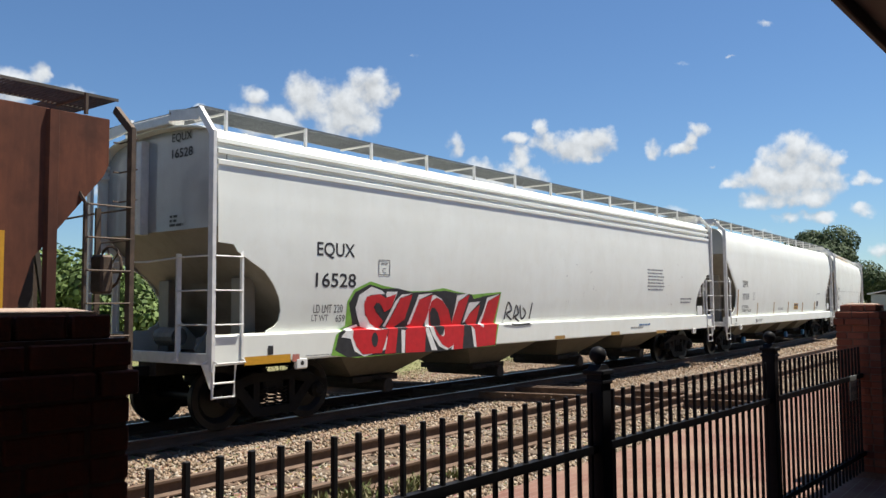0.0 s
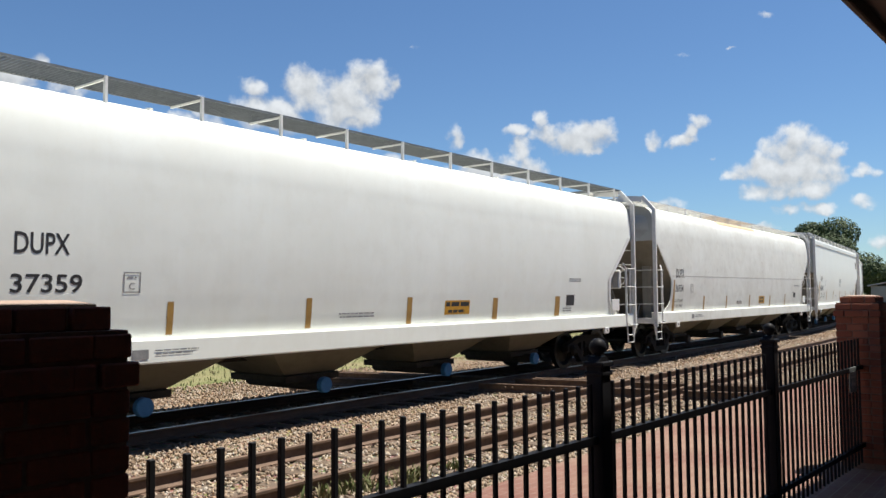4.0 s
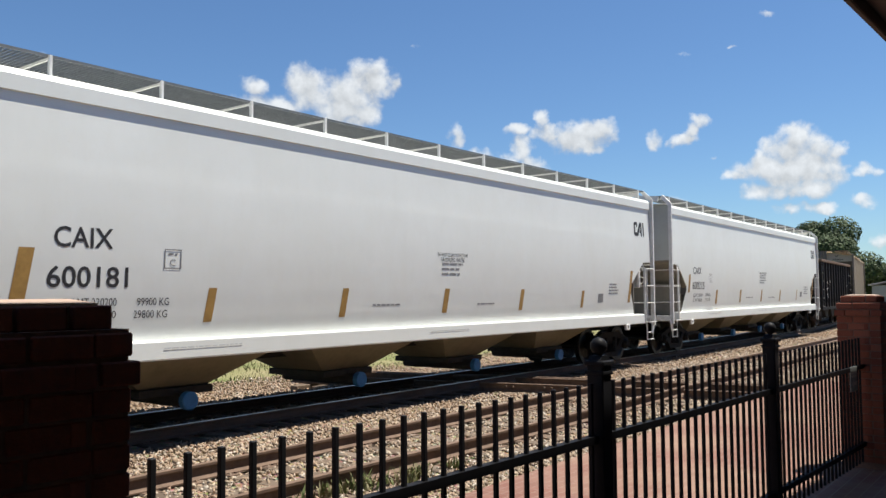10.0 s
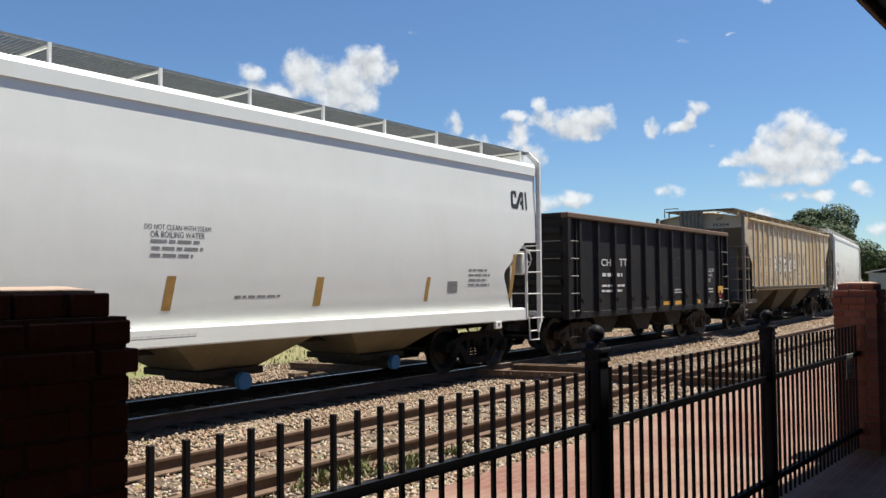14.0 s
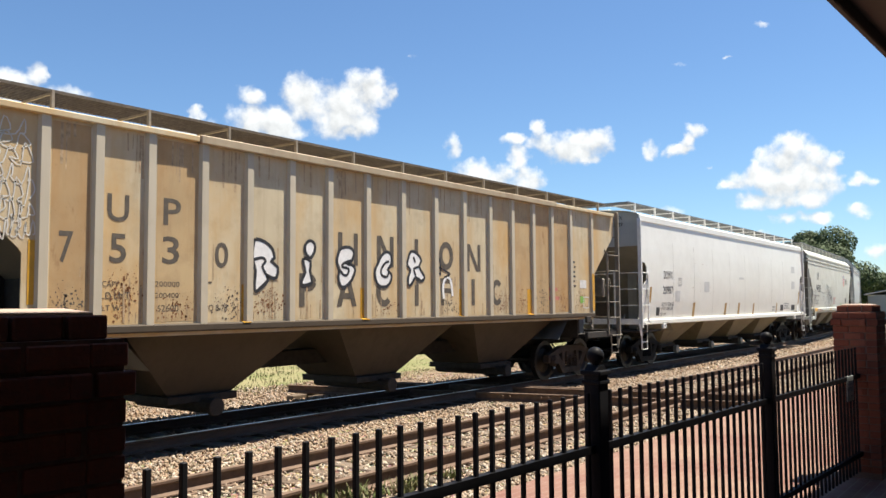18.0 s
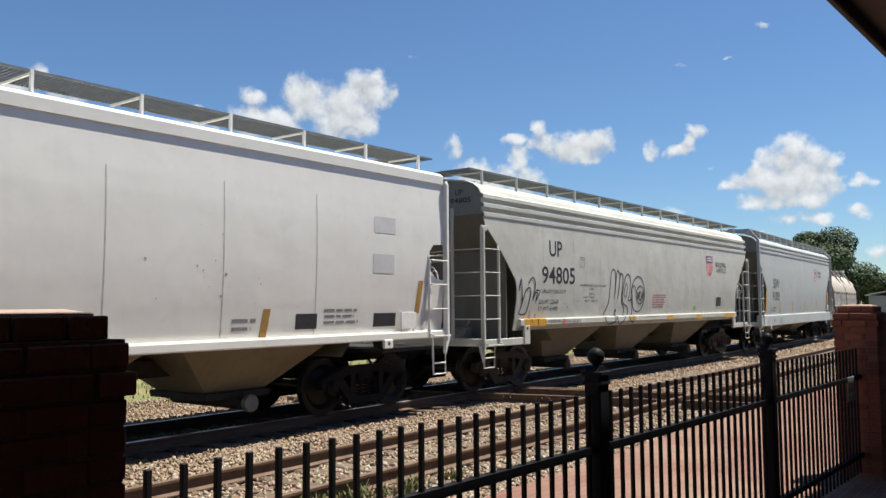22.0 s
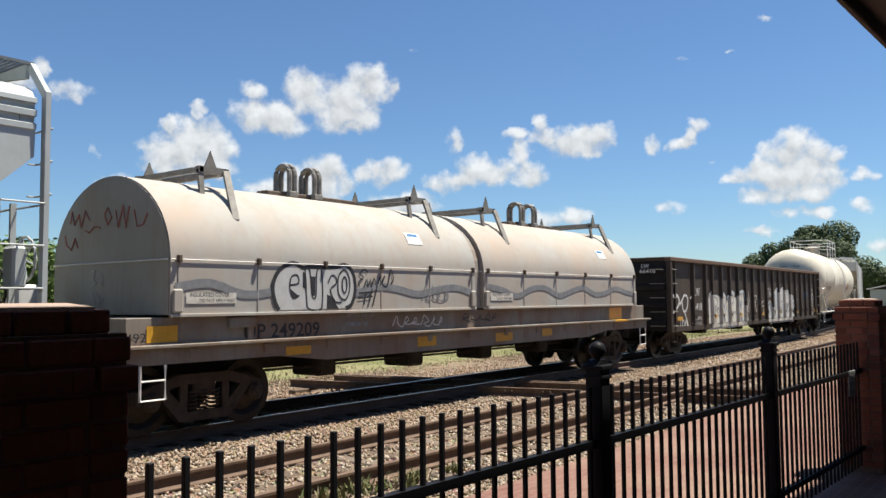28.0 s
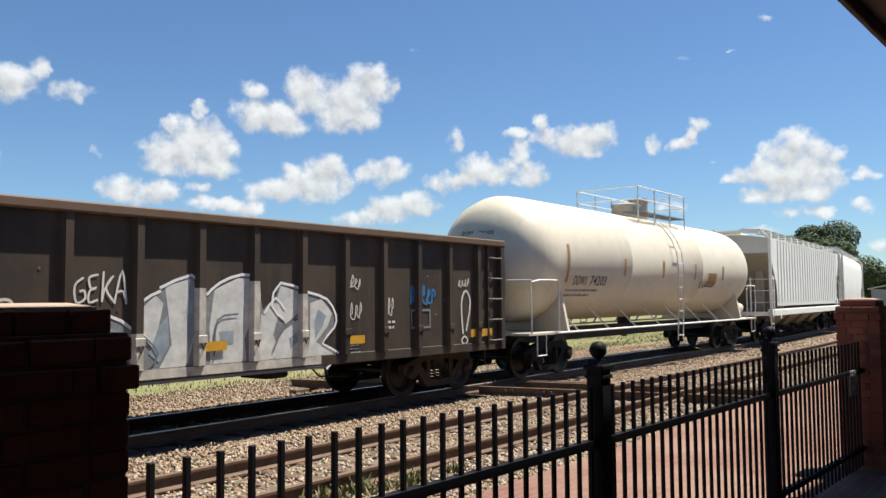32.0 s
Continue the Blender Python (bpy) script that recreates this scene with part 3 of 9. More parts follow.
def rough_ground(x, y):
    z = ground_z(x, y)
    if 4.3 < y < 60:
        z += 0.03 * noise.noise((x * 0.9, y * 0.9, 0)) + (0.15 * noise.noise((x * 0.1, y * 0.1, 3)) if y > 15 else 0)
    return z - (0.06 if y < 4.3 else 0)


xs = [-900, -300, -120, -60, -30, -15] + [-10 + 0.5 * i for i in range(110)] + [50, 60, 80, 110, 160, 240, 400, 900, 2000]
ys = [-900, -200, -50, -10, 0, 3, 4.2, 4.3] + [4.5 + 0.3 * i for i in range(45)] + [18.5, 20, 22, 25, 28, 32, 38, 45, 60, 90, 140, 240, 500, 2000]
tagged(part("ground", grid(xs, ys, rough_ground), GROUND, smooth=60), "ballast dust and dry grass beside the tracks", "ground", kind="structure")

pave = Shape().box(-6, 45, -4.0, 4.25, -0.1, 0.115)
tagged(part("pavement", pave, PAVING), "sunlit red brick platform paving behind the fence", "pavement", kind="structure")

def rail_shape(a, b, gauge_y=None):
    """A flat-bottomed rail from a to b (on the head's centre line)."""
    a, b = Vector(a), Vector(b)
    d = (b - a).normalized()
    side = Vector((d.y, -d.x, 0))
    prof = [(-0.036, -0.004), (-0.03, 0.0), (0.03, 0.0), (0.036, -0.004), (0.036, -0.03), (0.012, -0.045), (0.009, -0.13), (0.07, -0.155), (0.07, -0.17), (-0.07, -0.17), (-0.07, -0.155), (-0.009, -0.13), (-0.012, -0.045), (-0.036, -0.03)]
    s = Shape()
    n = len(prof)
    v = [p + side * y + Vector((0, 0, z)) for p in (a, b) for y, z in prof]
    return s.add(v, [tuple(range(n)), tuple(range(2 * n - 1, n - 1, -1))] + [(i, (i + 1) % n, n + (i + 1) % n, n + i) for i in range(n)])


RAIL_PROFILE = [(-0.036, -0.004), (-0.03, 0.0), (0.03, 0.0), (0.036, -0.004), (0.036, -0.03), (0.012, -0.045), (0.009, -0.13), (0.07, -0.155), (0.07, -0.17), (-0.07, -0.17), (-0.07, -0.155), (-0.009, -0.13), (-0.012, -0.045), (-0.036, -0.03)]


def long_rail(aside):
    s = Shape()
    n = len(RAIL_PROFILE)
    ds = [-30, 0, 28] + [28 + 6 * i for i in range(1, 46)]
    for d in ds:
        for y, z in RAIL_PROFILE:
            q = line_at(d, aside + y)
            s.v.append((q.x, q.y, z))
    for i in range(len(ds) - 1):
        s.f += [(i * n + k, i * n + (k + 1) % n, (i + 1) * n + (k + 1) % n, (i + 1) * n + k) for k in range(n)]
    return s


def railway(name, label, aside, mat):
    t = thing(name, label, "railway track", kind="structure")
    for k in (-0.7535, 0.7535):
        part("rail", long_rail(aside + k), mat, t)
    tie = Shape().box(-0.115, 0.115, -1.3, 1.3, -0.36, -0.172, 0.015).mesh("tie")
    plate = Shape().box(-0.09, 0.09, -0.17, 0.17, -0.176, -0.166, 0.003).box(-0.05, -0.03, 0.075, 0.105, -0.17, -0.15).box(0.03, 0.05, -0.105, -0.075, -0.17, -0.15).mesh("tie_plate")
    x = -4.0
    rng = random.Random(name)
    while x < 75:
        turn = max(0.0, (x - BEND_X) / BEND_R)
        o = part("tie", tie, TIE, t)
        o.location = line_at(x, aside + rng.uniform(-0.06, 0.06)) + Vector((0, 0, rng.uniform(-0.012, 0.006)))
        o.rotation_euler = (0, 0, turn + rng.uniform(-0.02, 0.02))
        if x < 24:
            for k in (-0.7535, 0.7535):
                p = part("tie_plate", plate, OLD_RAIL, t)
                p.location = line_at(x, aside + k)
        x += 0.53 + rng.uniform(-0.03, 0.03)
    return t


railway("main_track", "shaded main railway track with polished rail heads", 0.0, RAIL)
railway("side_track", "rusty side track on timber ties and ballast", -4.09, OLD_RAIL)


def crossing():
    """The rails of a line that crosses at a slant."""
    t = thing("crossing_track", "rusty rails of a line crossing the main track", "railway track", kind="structure")
    def at(y, k):
        return 14.05 + k - 0.25 * (y - TRACK_Y)
    for k in (0.0, 1.53):
        for y0, y1 in ((4.6, 6.0), (6.45, 7.5), (7.95, 10.05), (10.55, 11.55), (12.05, 14.6)):
            part("rail", rail_shape((at(y0, k), y0, -0.004), (at(y1, k), y1, -0.004)), OLD_RAIL, t)
            part("guard_rail", rail_shape((at(y0, k + (0.11 if k == 0 else -0.11)), y0, -0.02), (at(y1, k + (0.11 if k == 0 else -0.11)), y1, -0.02)), OLD_RAIL, t)
    bolt = Shape().lathe([(0.022, 0), (0.022, 0.03), (0.012, 0.035)], (0, 0, 0), "x", 6).mesh("bolt")
    for k in (0.0, 1.53):
        for y in (8.5, 8.65, 9.3, 9.45):
            o = part("bolt", bolt, OLD_RAIL, t)
            o.location = (at(y, k) - 0.045, y, -0.07)
            o.rotation_euler = (0, math.pi, 0)
    for i in range(2):
        y = 13.6 + i * 0.55
        part("tie", Shape().box(at(y, 0) - 0.5, at(y, 1.53) + 0.5, y - 0.11, y + 0.11, -0.5, -0.19, 0.015), TIE, t)
    for i, y in enumerate((8.2, 8.75, 9.3, 9.85, 5.1, 5.7)):
        part("tie", Shape().box(at(y, 0) - 0.55, at(y, 1.53) + 0.55, y - 0.12, y + 0.12, -0.4, -0.182, 0.015), TIE, t)


crossing()

# loose timbers between the rails beyond the main track
for i, (x, y, r) in enumerate(((15.6, 14.5, 12), (16.4, 15.3, -6), (15.0, 14.0, 4))):
    o = tagged(part("timber", Shape().box(-1.3, 1.3, -0.11, 0.11, 0, 0.18, 0.02), OLD_TIMBER), "weathered loose railway tie lying on ballast", "timber", "loose timbers")
    o.location, o.rotation_euler = (x, y, ground_z(x, y) - 0.02), (0, 0, radians(r))


def stones():
    """Broken stone over the track bed."""
    rng = np.random.default_rng(4)
    base = np.array([(1, 0, 0), (-1, 0, 0), (0, 1, 0), (0, -1, 0), (0, 0, 1), (0, 0, -1)], float)
    tris = np.array([(0, 2, 4), (2, 1, 4), (1, 3, 4), (3, 0, 4), (2, 0, 5), (1, 2, 5), (3, 1, 5), (0, 3, 5)])
    sets = [(2, 24, 4.35, 9.95, 0.030, 62000), (24, 60, 4.4, 10.2, 0.042, 26000), (3, 34, 12.2, 18.6, 0.036, 36000), (30, 80, 12.2, 17.0, 0.05, 11000), (3, 26, 10.3, 12.0, 0.034, 7000)]
    cs, sz = [], []
    for x0, x1, y0, y1, r, n in sets:
        x = x0 + (x1 - x0) * rng.random(n) ** (1.35 if x0 < 4 else 1)
        y = y0 + (y1 - y0) * rng.random(n)
        z = np.interp(y, [4.3, 5.2, 8.4, 9.0, 13.4, 14.6, 17, 40], [-0.06, -0.2, -0.2, -0.22, -0.22, -0.42, -0.5, -0.6])
        bed = np.abs(y - 6.97) < 1.25
        keep = ~(bed & (rng.random(n) < 0.35))
        for track in (6.97, TRACK_Y):
            for k in (-0.7535, 0.7535):
                keep &= np.abs(y - track - k) > 0.1
        cs.append(np.stack([x, y, z + rng.uniform(-0.01, 0.03, n)], 1)[keep])
        sz.append(r * rng.uniform(0.55, 1.35, n)[keep])
    c, s = np.concatenate(cs), np.concatenate(sz)
    n = len(c)
    q = rng.normal(size=(n, 4))
    q /= np.linalg.norm(q, axis=1)[:, None]
    w, a, b, d = q.T
    rot = np.stack([np.stack([1 - 2 * (b * b + d * d), 2 * (a * b - w * d), 2 * (a * d + w * b)], 1),
                    np.stack([2 * (a * b + w * d), 1 - 2 * (a * a + d * d), 2 * (b * d - w * a)], 1),
                    np.stack([2 * (a * d - w * b), 2 * (b * d + w * a), 1 - 2 * (a * a + b * b)], 1)], 1)
    v = base[None] * rng.uniform(0.6, 1.15, (n, 6, 1)) * np.array([1.25, 0.95, 0.75]) * s[:, None, None]
    v += rng.uniform(-0.25, 0.25, (n, 6, 3)) * s[:, None, None]
    v = np.einsum("nij,nkj->nki", rot, v) + c[:, None]
    f = (tris[None] + 6 * np.arange(n)[:, None, None]).reshape(-1, 3)
    me = bpy.data.meshes.new("ballast")
    me.vertices.add(n * 6)
    me.vertices.foreach_set("co", v.reshape(-1))
    me.loops.add(f.size)
    me.loops.foreach_set("vertex_index", f.reshape(-1))
    me.polygons.add(len(f))
    me.polygons.foreach_set("loop_start", np.arange(0, f.size, 3))
    me.update(calc_edges=True)
    tagged(part("ballast", me, STONE), "tan and grey crushed stone ballast round the tracks", "gravel", kind="stuff")


stones()


def blades(name, label, spots, mat, seed):
    """Tufts of grass: bent blades of three faces."""
    rng = random.Random(seed)
    s = Shape()
    for x, y, n, r, h in spots:
        for _ in range(n):
            px, py = x + rng.gauss(0, r), y + rng.gauss(0, r * 0.6)
            z = ground_z(px, py) - 0.02
            a, hh, w = rng.uniform(0, 6.28), h * rng.uniform(0.5, 1.3), rng.uniform(0.006, 0.014) * (1 + h)
            dx, dy = math.cos(a), math.sin(a)
            lean = rng.uniform(0.15, 0.8) * hh
            i = len(s.v)
            s.v += [(px - dy * w, py + dx * w, z), (px + dy * w, py - dx * w, z), (px + dx * lean * 0.4 - dy * w, py + dy * lean * 0.4 + dx * w, z + hh * 0.6), (px + dx * lean * 0.4 + dy * w, py + dy * lean * 0.4 - dx * w, z + hh * 0.6), (px + dx * lean, py + dy * lean, z + hh)]
            s.f += [(i, i + 1, i + 3, i + 2), (i + 2, i + 3, i + 4)]
    me = bpy.data.meshes.new(name)
    me.from_pydata(s.v, [], s.f)
    tagged(part(name, me, mat), label, "grass", kind="stuff")


spots = [(6.6 + random.gauss(0, 0.5), 6.05 + random.gauss(0, 0.16), 24, 0.1, 0.16) for _ in range(20)]
spots += [(5.4 + random.gauss(0, 0.4), 5.6 + random.gauss(0, 0.15), 14, 0.08, 0.12) for _ in range(8)]
spots += [(random.uniform(4, 16), random.uniform(4.8, 6.1), 5, 0.06, 0.07) for _ in range(40)]
blades("weeds", "green weeds growing by the side track", spots, GRASS, 5)
spots = [(random.uniform(-5, 62), 17.9 + 16 * random.random() ** 1.5, 13, 0.45, 0.11) for _ in range(1700)]
spots += [(random.uniform(8.5, 34.0), random.uniform(16.4, 18.2), 9, 0.3, 0.08) for _ in range(160)]
blades("grass", "sunlit dry grass strip beyond the tracks", spots, GRASS, 6)


# ---- fence and brick piers ----
def fence_y(x):
    return 2.113 - 0.0483 * x


# pale mortar, lightened further to paint in the sunlit strip on the pier top
CAP = plain("sunlit_pale_cap_mortar", (0.34, 0.25, 0.20), 0.9, 0, 0.2, 14, 0.3)


def pier(name, label, cx, cy, turn, zb, zt):
    """A brick pier with a corbelled cap; every brick its own piece."""
    t = thing(name, label, "brick pier", "fence piers", (cx, cy, 0))
    t.rotation_euler = (0, 0, turn)
    rows = int((zt - zb) / 0.0677)
    half = 0.198
    core = Shape().box(-half + 0.006, half - 0.006, -half + 0.006, half - 0.006, zb, zt - 0.0677)
    part("mortar_core", core, MORTAR, t)
    meshes = {}
    def brick(lx, ly):
        key = (round(lx, 3), round(ly, 3))
        if key not in meshes:
            meshes[key] = Shape().box(-lx / 2, lx / 2, -ly / 2, ly / 2, 0, 0.0577, 0.004).mesh("brick")
        return meshes[key]
    rng = random.Random(name)
    for r in range(rows):
        z = zt - (r + 1) * 0.0677
        grow = {0: -0.034, 1: 0.002, 2: 0.016}.get(r, 0.0)
        h = half + grow
        w = 0.095
        long = (2 * h - w - 0.012) / 2
        for k in range(4):
            a = k * math.pi / 2
            run = [(-h + long / 2, long), (-h + long * 1.5 + 0.01, long)] if r % 2 else [(-h + w / 2, w), (-h + w + 0.01 + long / 2, long), (-h + w + 0.02 + long * 1.5 - w / 2, long - w)]
            if r % 2 == 0:
                run[2] = (h - w - 0.01 - (long - w) / 2 + 0.0, long - w - 0.01)
            for px, ln in run:
                o = part("brick", brick(ln, w), BRICK, t)
                o.location = (px * math.cos(a) - (-h + w / 2) * math.sin(a), px * math.sin(a) + (-h + w / 2) * math.cos(a), z + rng.uniform(-0.001, 0.001))
                o.rotation_euler = (0, 0, a)
    top = Shape().box(-half + 0.06, half - 0.06, -half + 0.06, half - 0.06, zt - 0.062, zt - 0.004)
    part("cap_fill", top, CAP, t)
    c = half - 0.06
    # sloped wash added so the pale top shows as a lit strip
    part("mortar_wash", Shape().add([(-c, -c, zt - 0.003), (c, -c, zt - 0.003), (c, c, zt - 0.003), (-c, c, zt - 0.003), (-0.09, -0.09, zt + 0.007), (0.09, -0.09, zt + 0.007), (0.09, 0.09, zt + 0.007), (-0.09, 0.09, zt + 0.007)], [(0, 1, 5, 4), (1, 2, 6, 5), (2, 3, 7, 6), (3, 0, 4, 7), (4, 5, 6, 7), (3, 2, 1, 0)]), CAP, t)
    return t


TURN = math.atan(-0.0483)
pier("brick_pier", "shaded red brick pier with corbelled top", 0.95, 2.05, TURN, 0.11, 1.822)
pier("brick_pier", "red brick pier with corbelled cap ending the fence", 9.10, 1.69, TURN, 0.11, 1.80)


def fence():
    t = thing("fence", "black metal picket fence with ball-topped posts", "fence")
    x0, x1 = 1.16, 8.90
    for z0, z1 in ((1.085, 1.125), (0.335, 0.375)):
        for a, b in ((x0, 3.75), (3.85, 6.28), (6.38, x1)):
            part("rail", Shape().bar((a, fence_y(a), (z0 + z1) / 2), (b, fence_y(b), (z0 + z1) / 2), 0.04, 0.04), FENCE_BLACK, t)
    pk = Shape().box(-0.0095, 0.0095, -0.0095, 0.0095, 0.19, 1.385, 0.002).mesh("picket")
    x, k = 1.33, 0
    while x < x1 - 0.03:
        if min(abs(x - 3.80), abs(x - 6.33)) > 0.06:
            o = part("picket", pk, FENCE_BLACK, t)
            o.location, o.rotation_euler = (x, fence_y(x), 0), (0, 0, TURN)
        x += 0.1135
    for px in (3.80, 6.33):
        post = part("post", Shape().box(-0.046, 0.046, -0.046, 0.046, 0.11, 1.48, 0.006), FENCE_BLACK, t)
        post.location, post.rotation_euler = (px, fence_y(px), 0), (0, 0, TURN)
        cap = part("post_cap", Shape().box(-0.058, 0.058, -0.058, 0.058, 1.47, 1.495, 0.005).box(-0.053, 0.053, -0.053, 0.053, 1.425, 1.445, 0.004).prism([(-0.05, 1.495), (0.05, 1.495), (0.026, 1.52), (-0.026, 1.52)], "y", -0.035, 0.035), FENCE_BLACK, post)
        ball = part("ball", Shape().lathe([(0.018, 1.515), (0.014, 1.53)] + [(0.044 * math.sin(a), 1.567 - 0.044 * math.cos(a)) for a in [0.35 + 0.25 * i for i in range(11)]] + [(0.004, 1.611)], (0, 0, 0), "z", 20), FENCE_BLACK, post, smooth=60)
    s = part("notice", Shape().box(-0.11, 0.11, -0.004, 0.004, 0.90, 1.13, 0.002), STEEL_GREY, t, "small grey notice plate with an arrow")
    s.location, s.rotation_euler = (8.52, fence_y(8.52) - 0.018, 0), (0, 0, TURN)
    arrow = Shape().prism([(-0.08, 0.97), (-0.02, 1.01), (-0.02, 0.985), (0.07, 0.985), (0.07, 0.955), (-0.02, 0.955), (-0.02, 0.93)], "y", -0.008, -0.0045)
    arrow.box(-0.08, 0.08, -0.008, -0.0045, 1.06, 1.085).box(-0.08, 0.06, -0.008, -0.0045, 1.03, 1.05)
    part("arrow", arrow, DECAL_WHITE, s)


fence()

# the platform canopy over the camera, in line with the fence
can = thing("canopy", "brown painted platform canopy with boarded soffit", "canopy", at=(0, 1.55, 0), kind="structure")
can.rotation_euler = (0, 0, TURN)
part("soffit", Shape().box(-6, 17, -5.2, -0.055, 4.05, 4.09), SOFFIT, can)
for i in range(22):
    part("soffit_board", Shape().box(-6, 17, -5.2 + i * 0.234 + 0.004, -5.2 + (i + 1) * 0.234 - 0.004, 4.03, 4.049, 0.003), SOFFIT, can)
part("fascia", Shape().box(-6, 17, -0.05, 0.0, 3.93, 4.07, 0.01), SOFFIT, can)
part("roof", Shape().prism([(-5.4, 4.93), (0.0, 4.075), (0.0, 4.10), (-5.4, 4.98)], "x", -6, 17), SOFFIT, can)
# unseen walls added to close the place and bounce light onto pier and fence
tagged(part("wall_end", Shape().box(-6.2, -6.0, -4.25, 1.3, 0, 4.8), WALL_PAINT), "unseen plain end wall added under the platform canopy", "wall", kind="structure")
wall = tagged(part("wall_bounce", Shape().box(-6, 40, -4.25, -4.0, 0, 4.6), WALL_PAINT), "unseen plain wall added behind the platform to bounce light", "wall", kind="structure")


# ---- the train ----
CARS, WHEELS, SHIFT = [], [], {}
R_WHEEL = 0.457


def lerp(table, z):
    """y at z from a table of (z, y), in order of z."""
    if z <= table[0][0]:
        return table[0][1]
    for (z0, a), (z1, b) in zip(table, table[1:]):
        if z <= z1:
            return a + (b - a) * (z - z0) / (z1 - z0)
    return table[-1][1]


def bogie_meshes():
    frame_s = Shape()
    top = [(-1.12, 0.44), (-1.12, 0.60), (-0.92, 0.66), (-0.45, 0.80), (0.45, 0.80), (0.92, 0.66), (1.12, 0.60), (1.12, 0.44), (1.0, 0.40), (0.8, 0.55), (0.4, 0.66), (-0.4, 0.66), (-0.8, 0.55), (-1.0, 0.40)]
    frame_s.prism(top, "y", -0.07, 0.07)
    frame_s.prism([(-0.80, 0.55), (-0.62, 0.60), (-0.30, 0.27), (0.30, 0.27), (0.62, 0.60), (0.80, 0.55), (0.42, 0.14), (-0.42, 0.14)], "y", -0.07, 0.07)
    for k in (-1, 1):
        frame_s.prism([(k * 0.42, 0.66), (k * 0.30, 0.66), (k * 0.30, 0.27), (k * 0.42, 0.27)], "y", -0.06, 0.06)
    spring = Shape()
    for k in (-0.19, 0.0, 0.19):
        spring.tube([(k + 0.075 * math.cos(a), 0.075 * math.sin(a), 0.28 + 0.28 * a / 31.4) for a in [i * 0.7 for i in range(45)]], 0.015, 5)
    cap = Shape().lathe([(0.13, 0.0), (0.135, -0.10), (0.10, -0.13), (0.09, -0.15), (0.04, -0.155)], (0, 0, 0), "y", 16)
    for i in range(3):
        a = i * 2.094 + 0.5
        cap.lathe([(0.018, -0.13), (0.018, -0.165)], (0.065 * math.cos(a), 0, 0.065 * math.sin(a)), "y", 6)
    ws = Shape()
    for k in (-1, 1):
        y = 0.7535 * k
        prof = [(0.10, -0.07), (0.30, -0.02), (0.38, -0.055), (R_WHEEL, -0.06), (R_WHEEL + 0.001, 0.045), (R_WHEEL + 0.026, 0.062), (R_WHEEL + 0.02, 0.08), (0.38, 0.08), (0.30, 0.02), (0.11, 0.06)]
        ws.lathe([(r, y - k * h * -1 if k < 0 else y - h) for r, h in prof], (0, 0, 0), "y", 36)
    ws.lathe([(0.075, -1.0), (0.075, 1.0)], (0, 0, 0), "y", 12)
    shoe = Shape().prism([(0.47, 0.30), (0.53, 0.28), (0.56, 0.46), (0.53, 0.62), (0.47, 0.60), (0.50, 0.46)], "y", -0.05, 0.05)
    return {"side_frame": frame_s.mesh("side_frame"), "spring": spring.mesh("spring", 60), "cap": cap.mesh("bearing_cap", 40), "wheelset": ws.mesh("wheelset", 35), "shoe": shoe.mesh("brake_shoe"),
            "bolster": Shape().box(-0.2, 0.2, -1.05, 1.05, 0.48, 0.70, 0.03).box(-0.35, 0.35, -0.3, 0.3, 0.66, 0.80, 0.03).box(-0.55, -0.45, -0.9, 0.9, 0.40, 0.50, 0.01).box(0.45, 0.55, -0.9, 0.9, 0.40, 0.50, 0.01).mesh("bogie")}


BM, BM_RUSTY = bogie_meshes(), bogie_meshes()


def bogie(car, x, rusty=False):
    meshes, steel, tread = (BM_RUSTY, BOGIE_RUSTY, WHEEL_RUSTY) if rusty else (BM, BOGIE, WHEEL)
    b = part("bogie", meshes["bolster"], steel, car)
    b.location = (x, 0, 0)
    for k in (-1, 1):
        o = part("side_frame", meshes["side_frame"], steel, b)
        o.location = (0, 1.0 * k, 0)
        o = part("spring", meshes["spring"], steel, b)
        o.location = (0, 1.0 * k, 0)
        for a in (-0.889, 0.889):
            o = part("bearing_cap", meshes["cap"], steel, b)
            o.location, o.rotation_euler = (a, 1.0 * k, R_WHEEL), (0, 0, 0 if k < 0 else math.pi)
            o = part("brake_shoe", meshes["shoe"], steel, b)
            o.location, o.rotation_euler = (a * 0.0, 0.7535 * k, 0), (0, 0, 0 if a > 0 else math.pi)
    for a in (-0.889, 0.889):
        w = part("wheelset", meshes["wheelset"], tread, b)
        w.location = (a, 0, R_WHEEL)
        WHEELS.append(w)


def coupler(car, x, way):
    s = Shape()
    s.box(x, x + way * 0.42, -0.08, 0.08, 0.80, 0.95, 0.015)
    s.prism([(x + way * 0.40, -0.12), (x + way * 0.62, -0.17), (x + way * 0.68, -0.05), (x + way * 0.60, 0.02), (x + way * 0.66, 0.14), (x + way * 0.50, 0.18), (x + way * 0.38, 0.12)], "z", 0.74, 1.0)
    part("coupler", s, BOGIE, car)
    h = Shape().tube([(x, 0.45, 0.85), (x + way * 0.2, 0.42, 0.62), (x + way * 0.45, 0.3, 0.5), (x + way * 0.62, 0.1, 0.52)], 0.025, 6)
    part("brake_hose", h, UNDER, car)


def underframe(car, L, bx, z0=0.80, z1=1.06, rusty=False):
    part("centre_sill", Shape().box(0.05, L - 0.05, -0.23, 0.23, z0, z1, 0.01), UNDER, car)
    for x in (bx, L - bx):
        bogie(car, x, rusty)
    coupler(car, 0.05, -1)
    coupler(car, L - 0.05, 1)


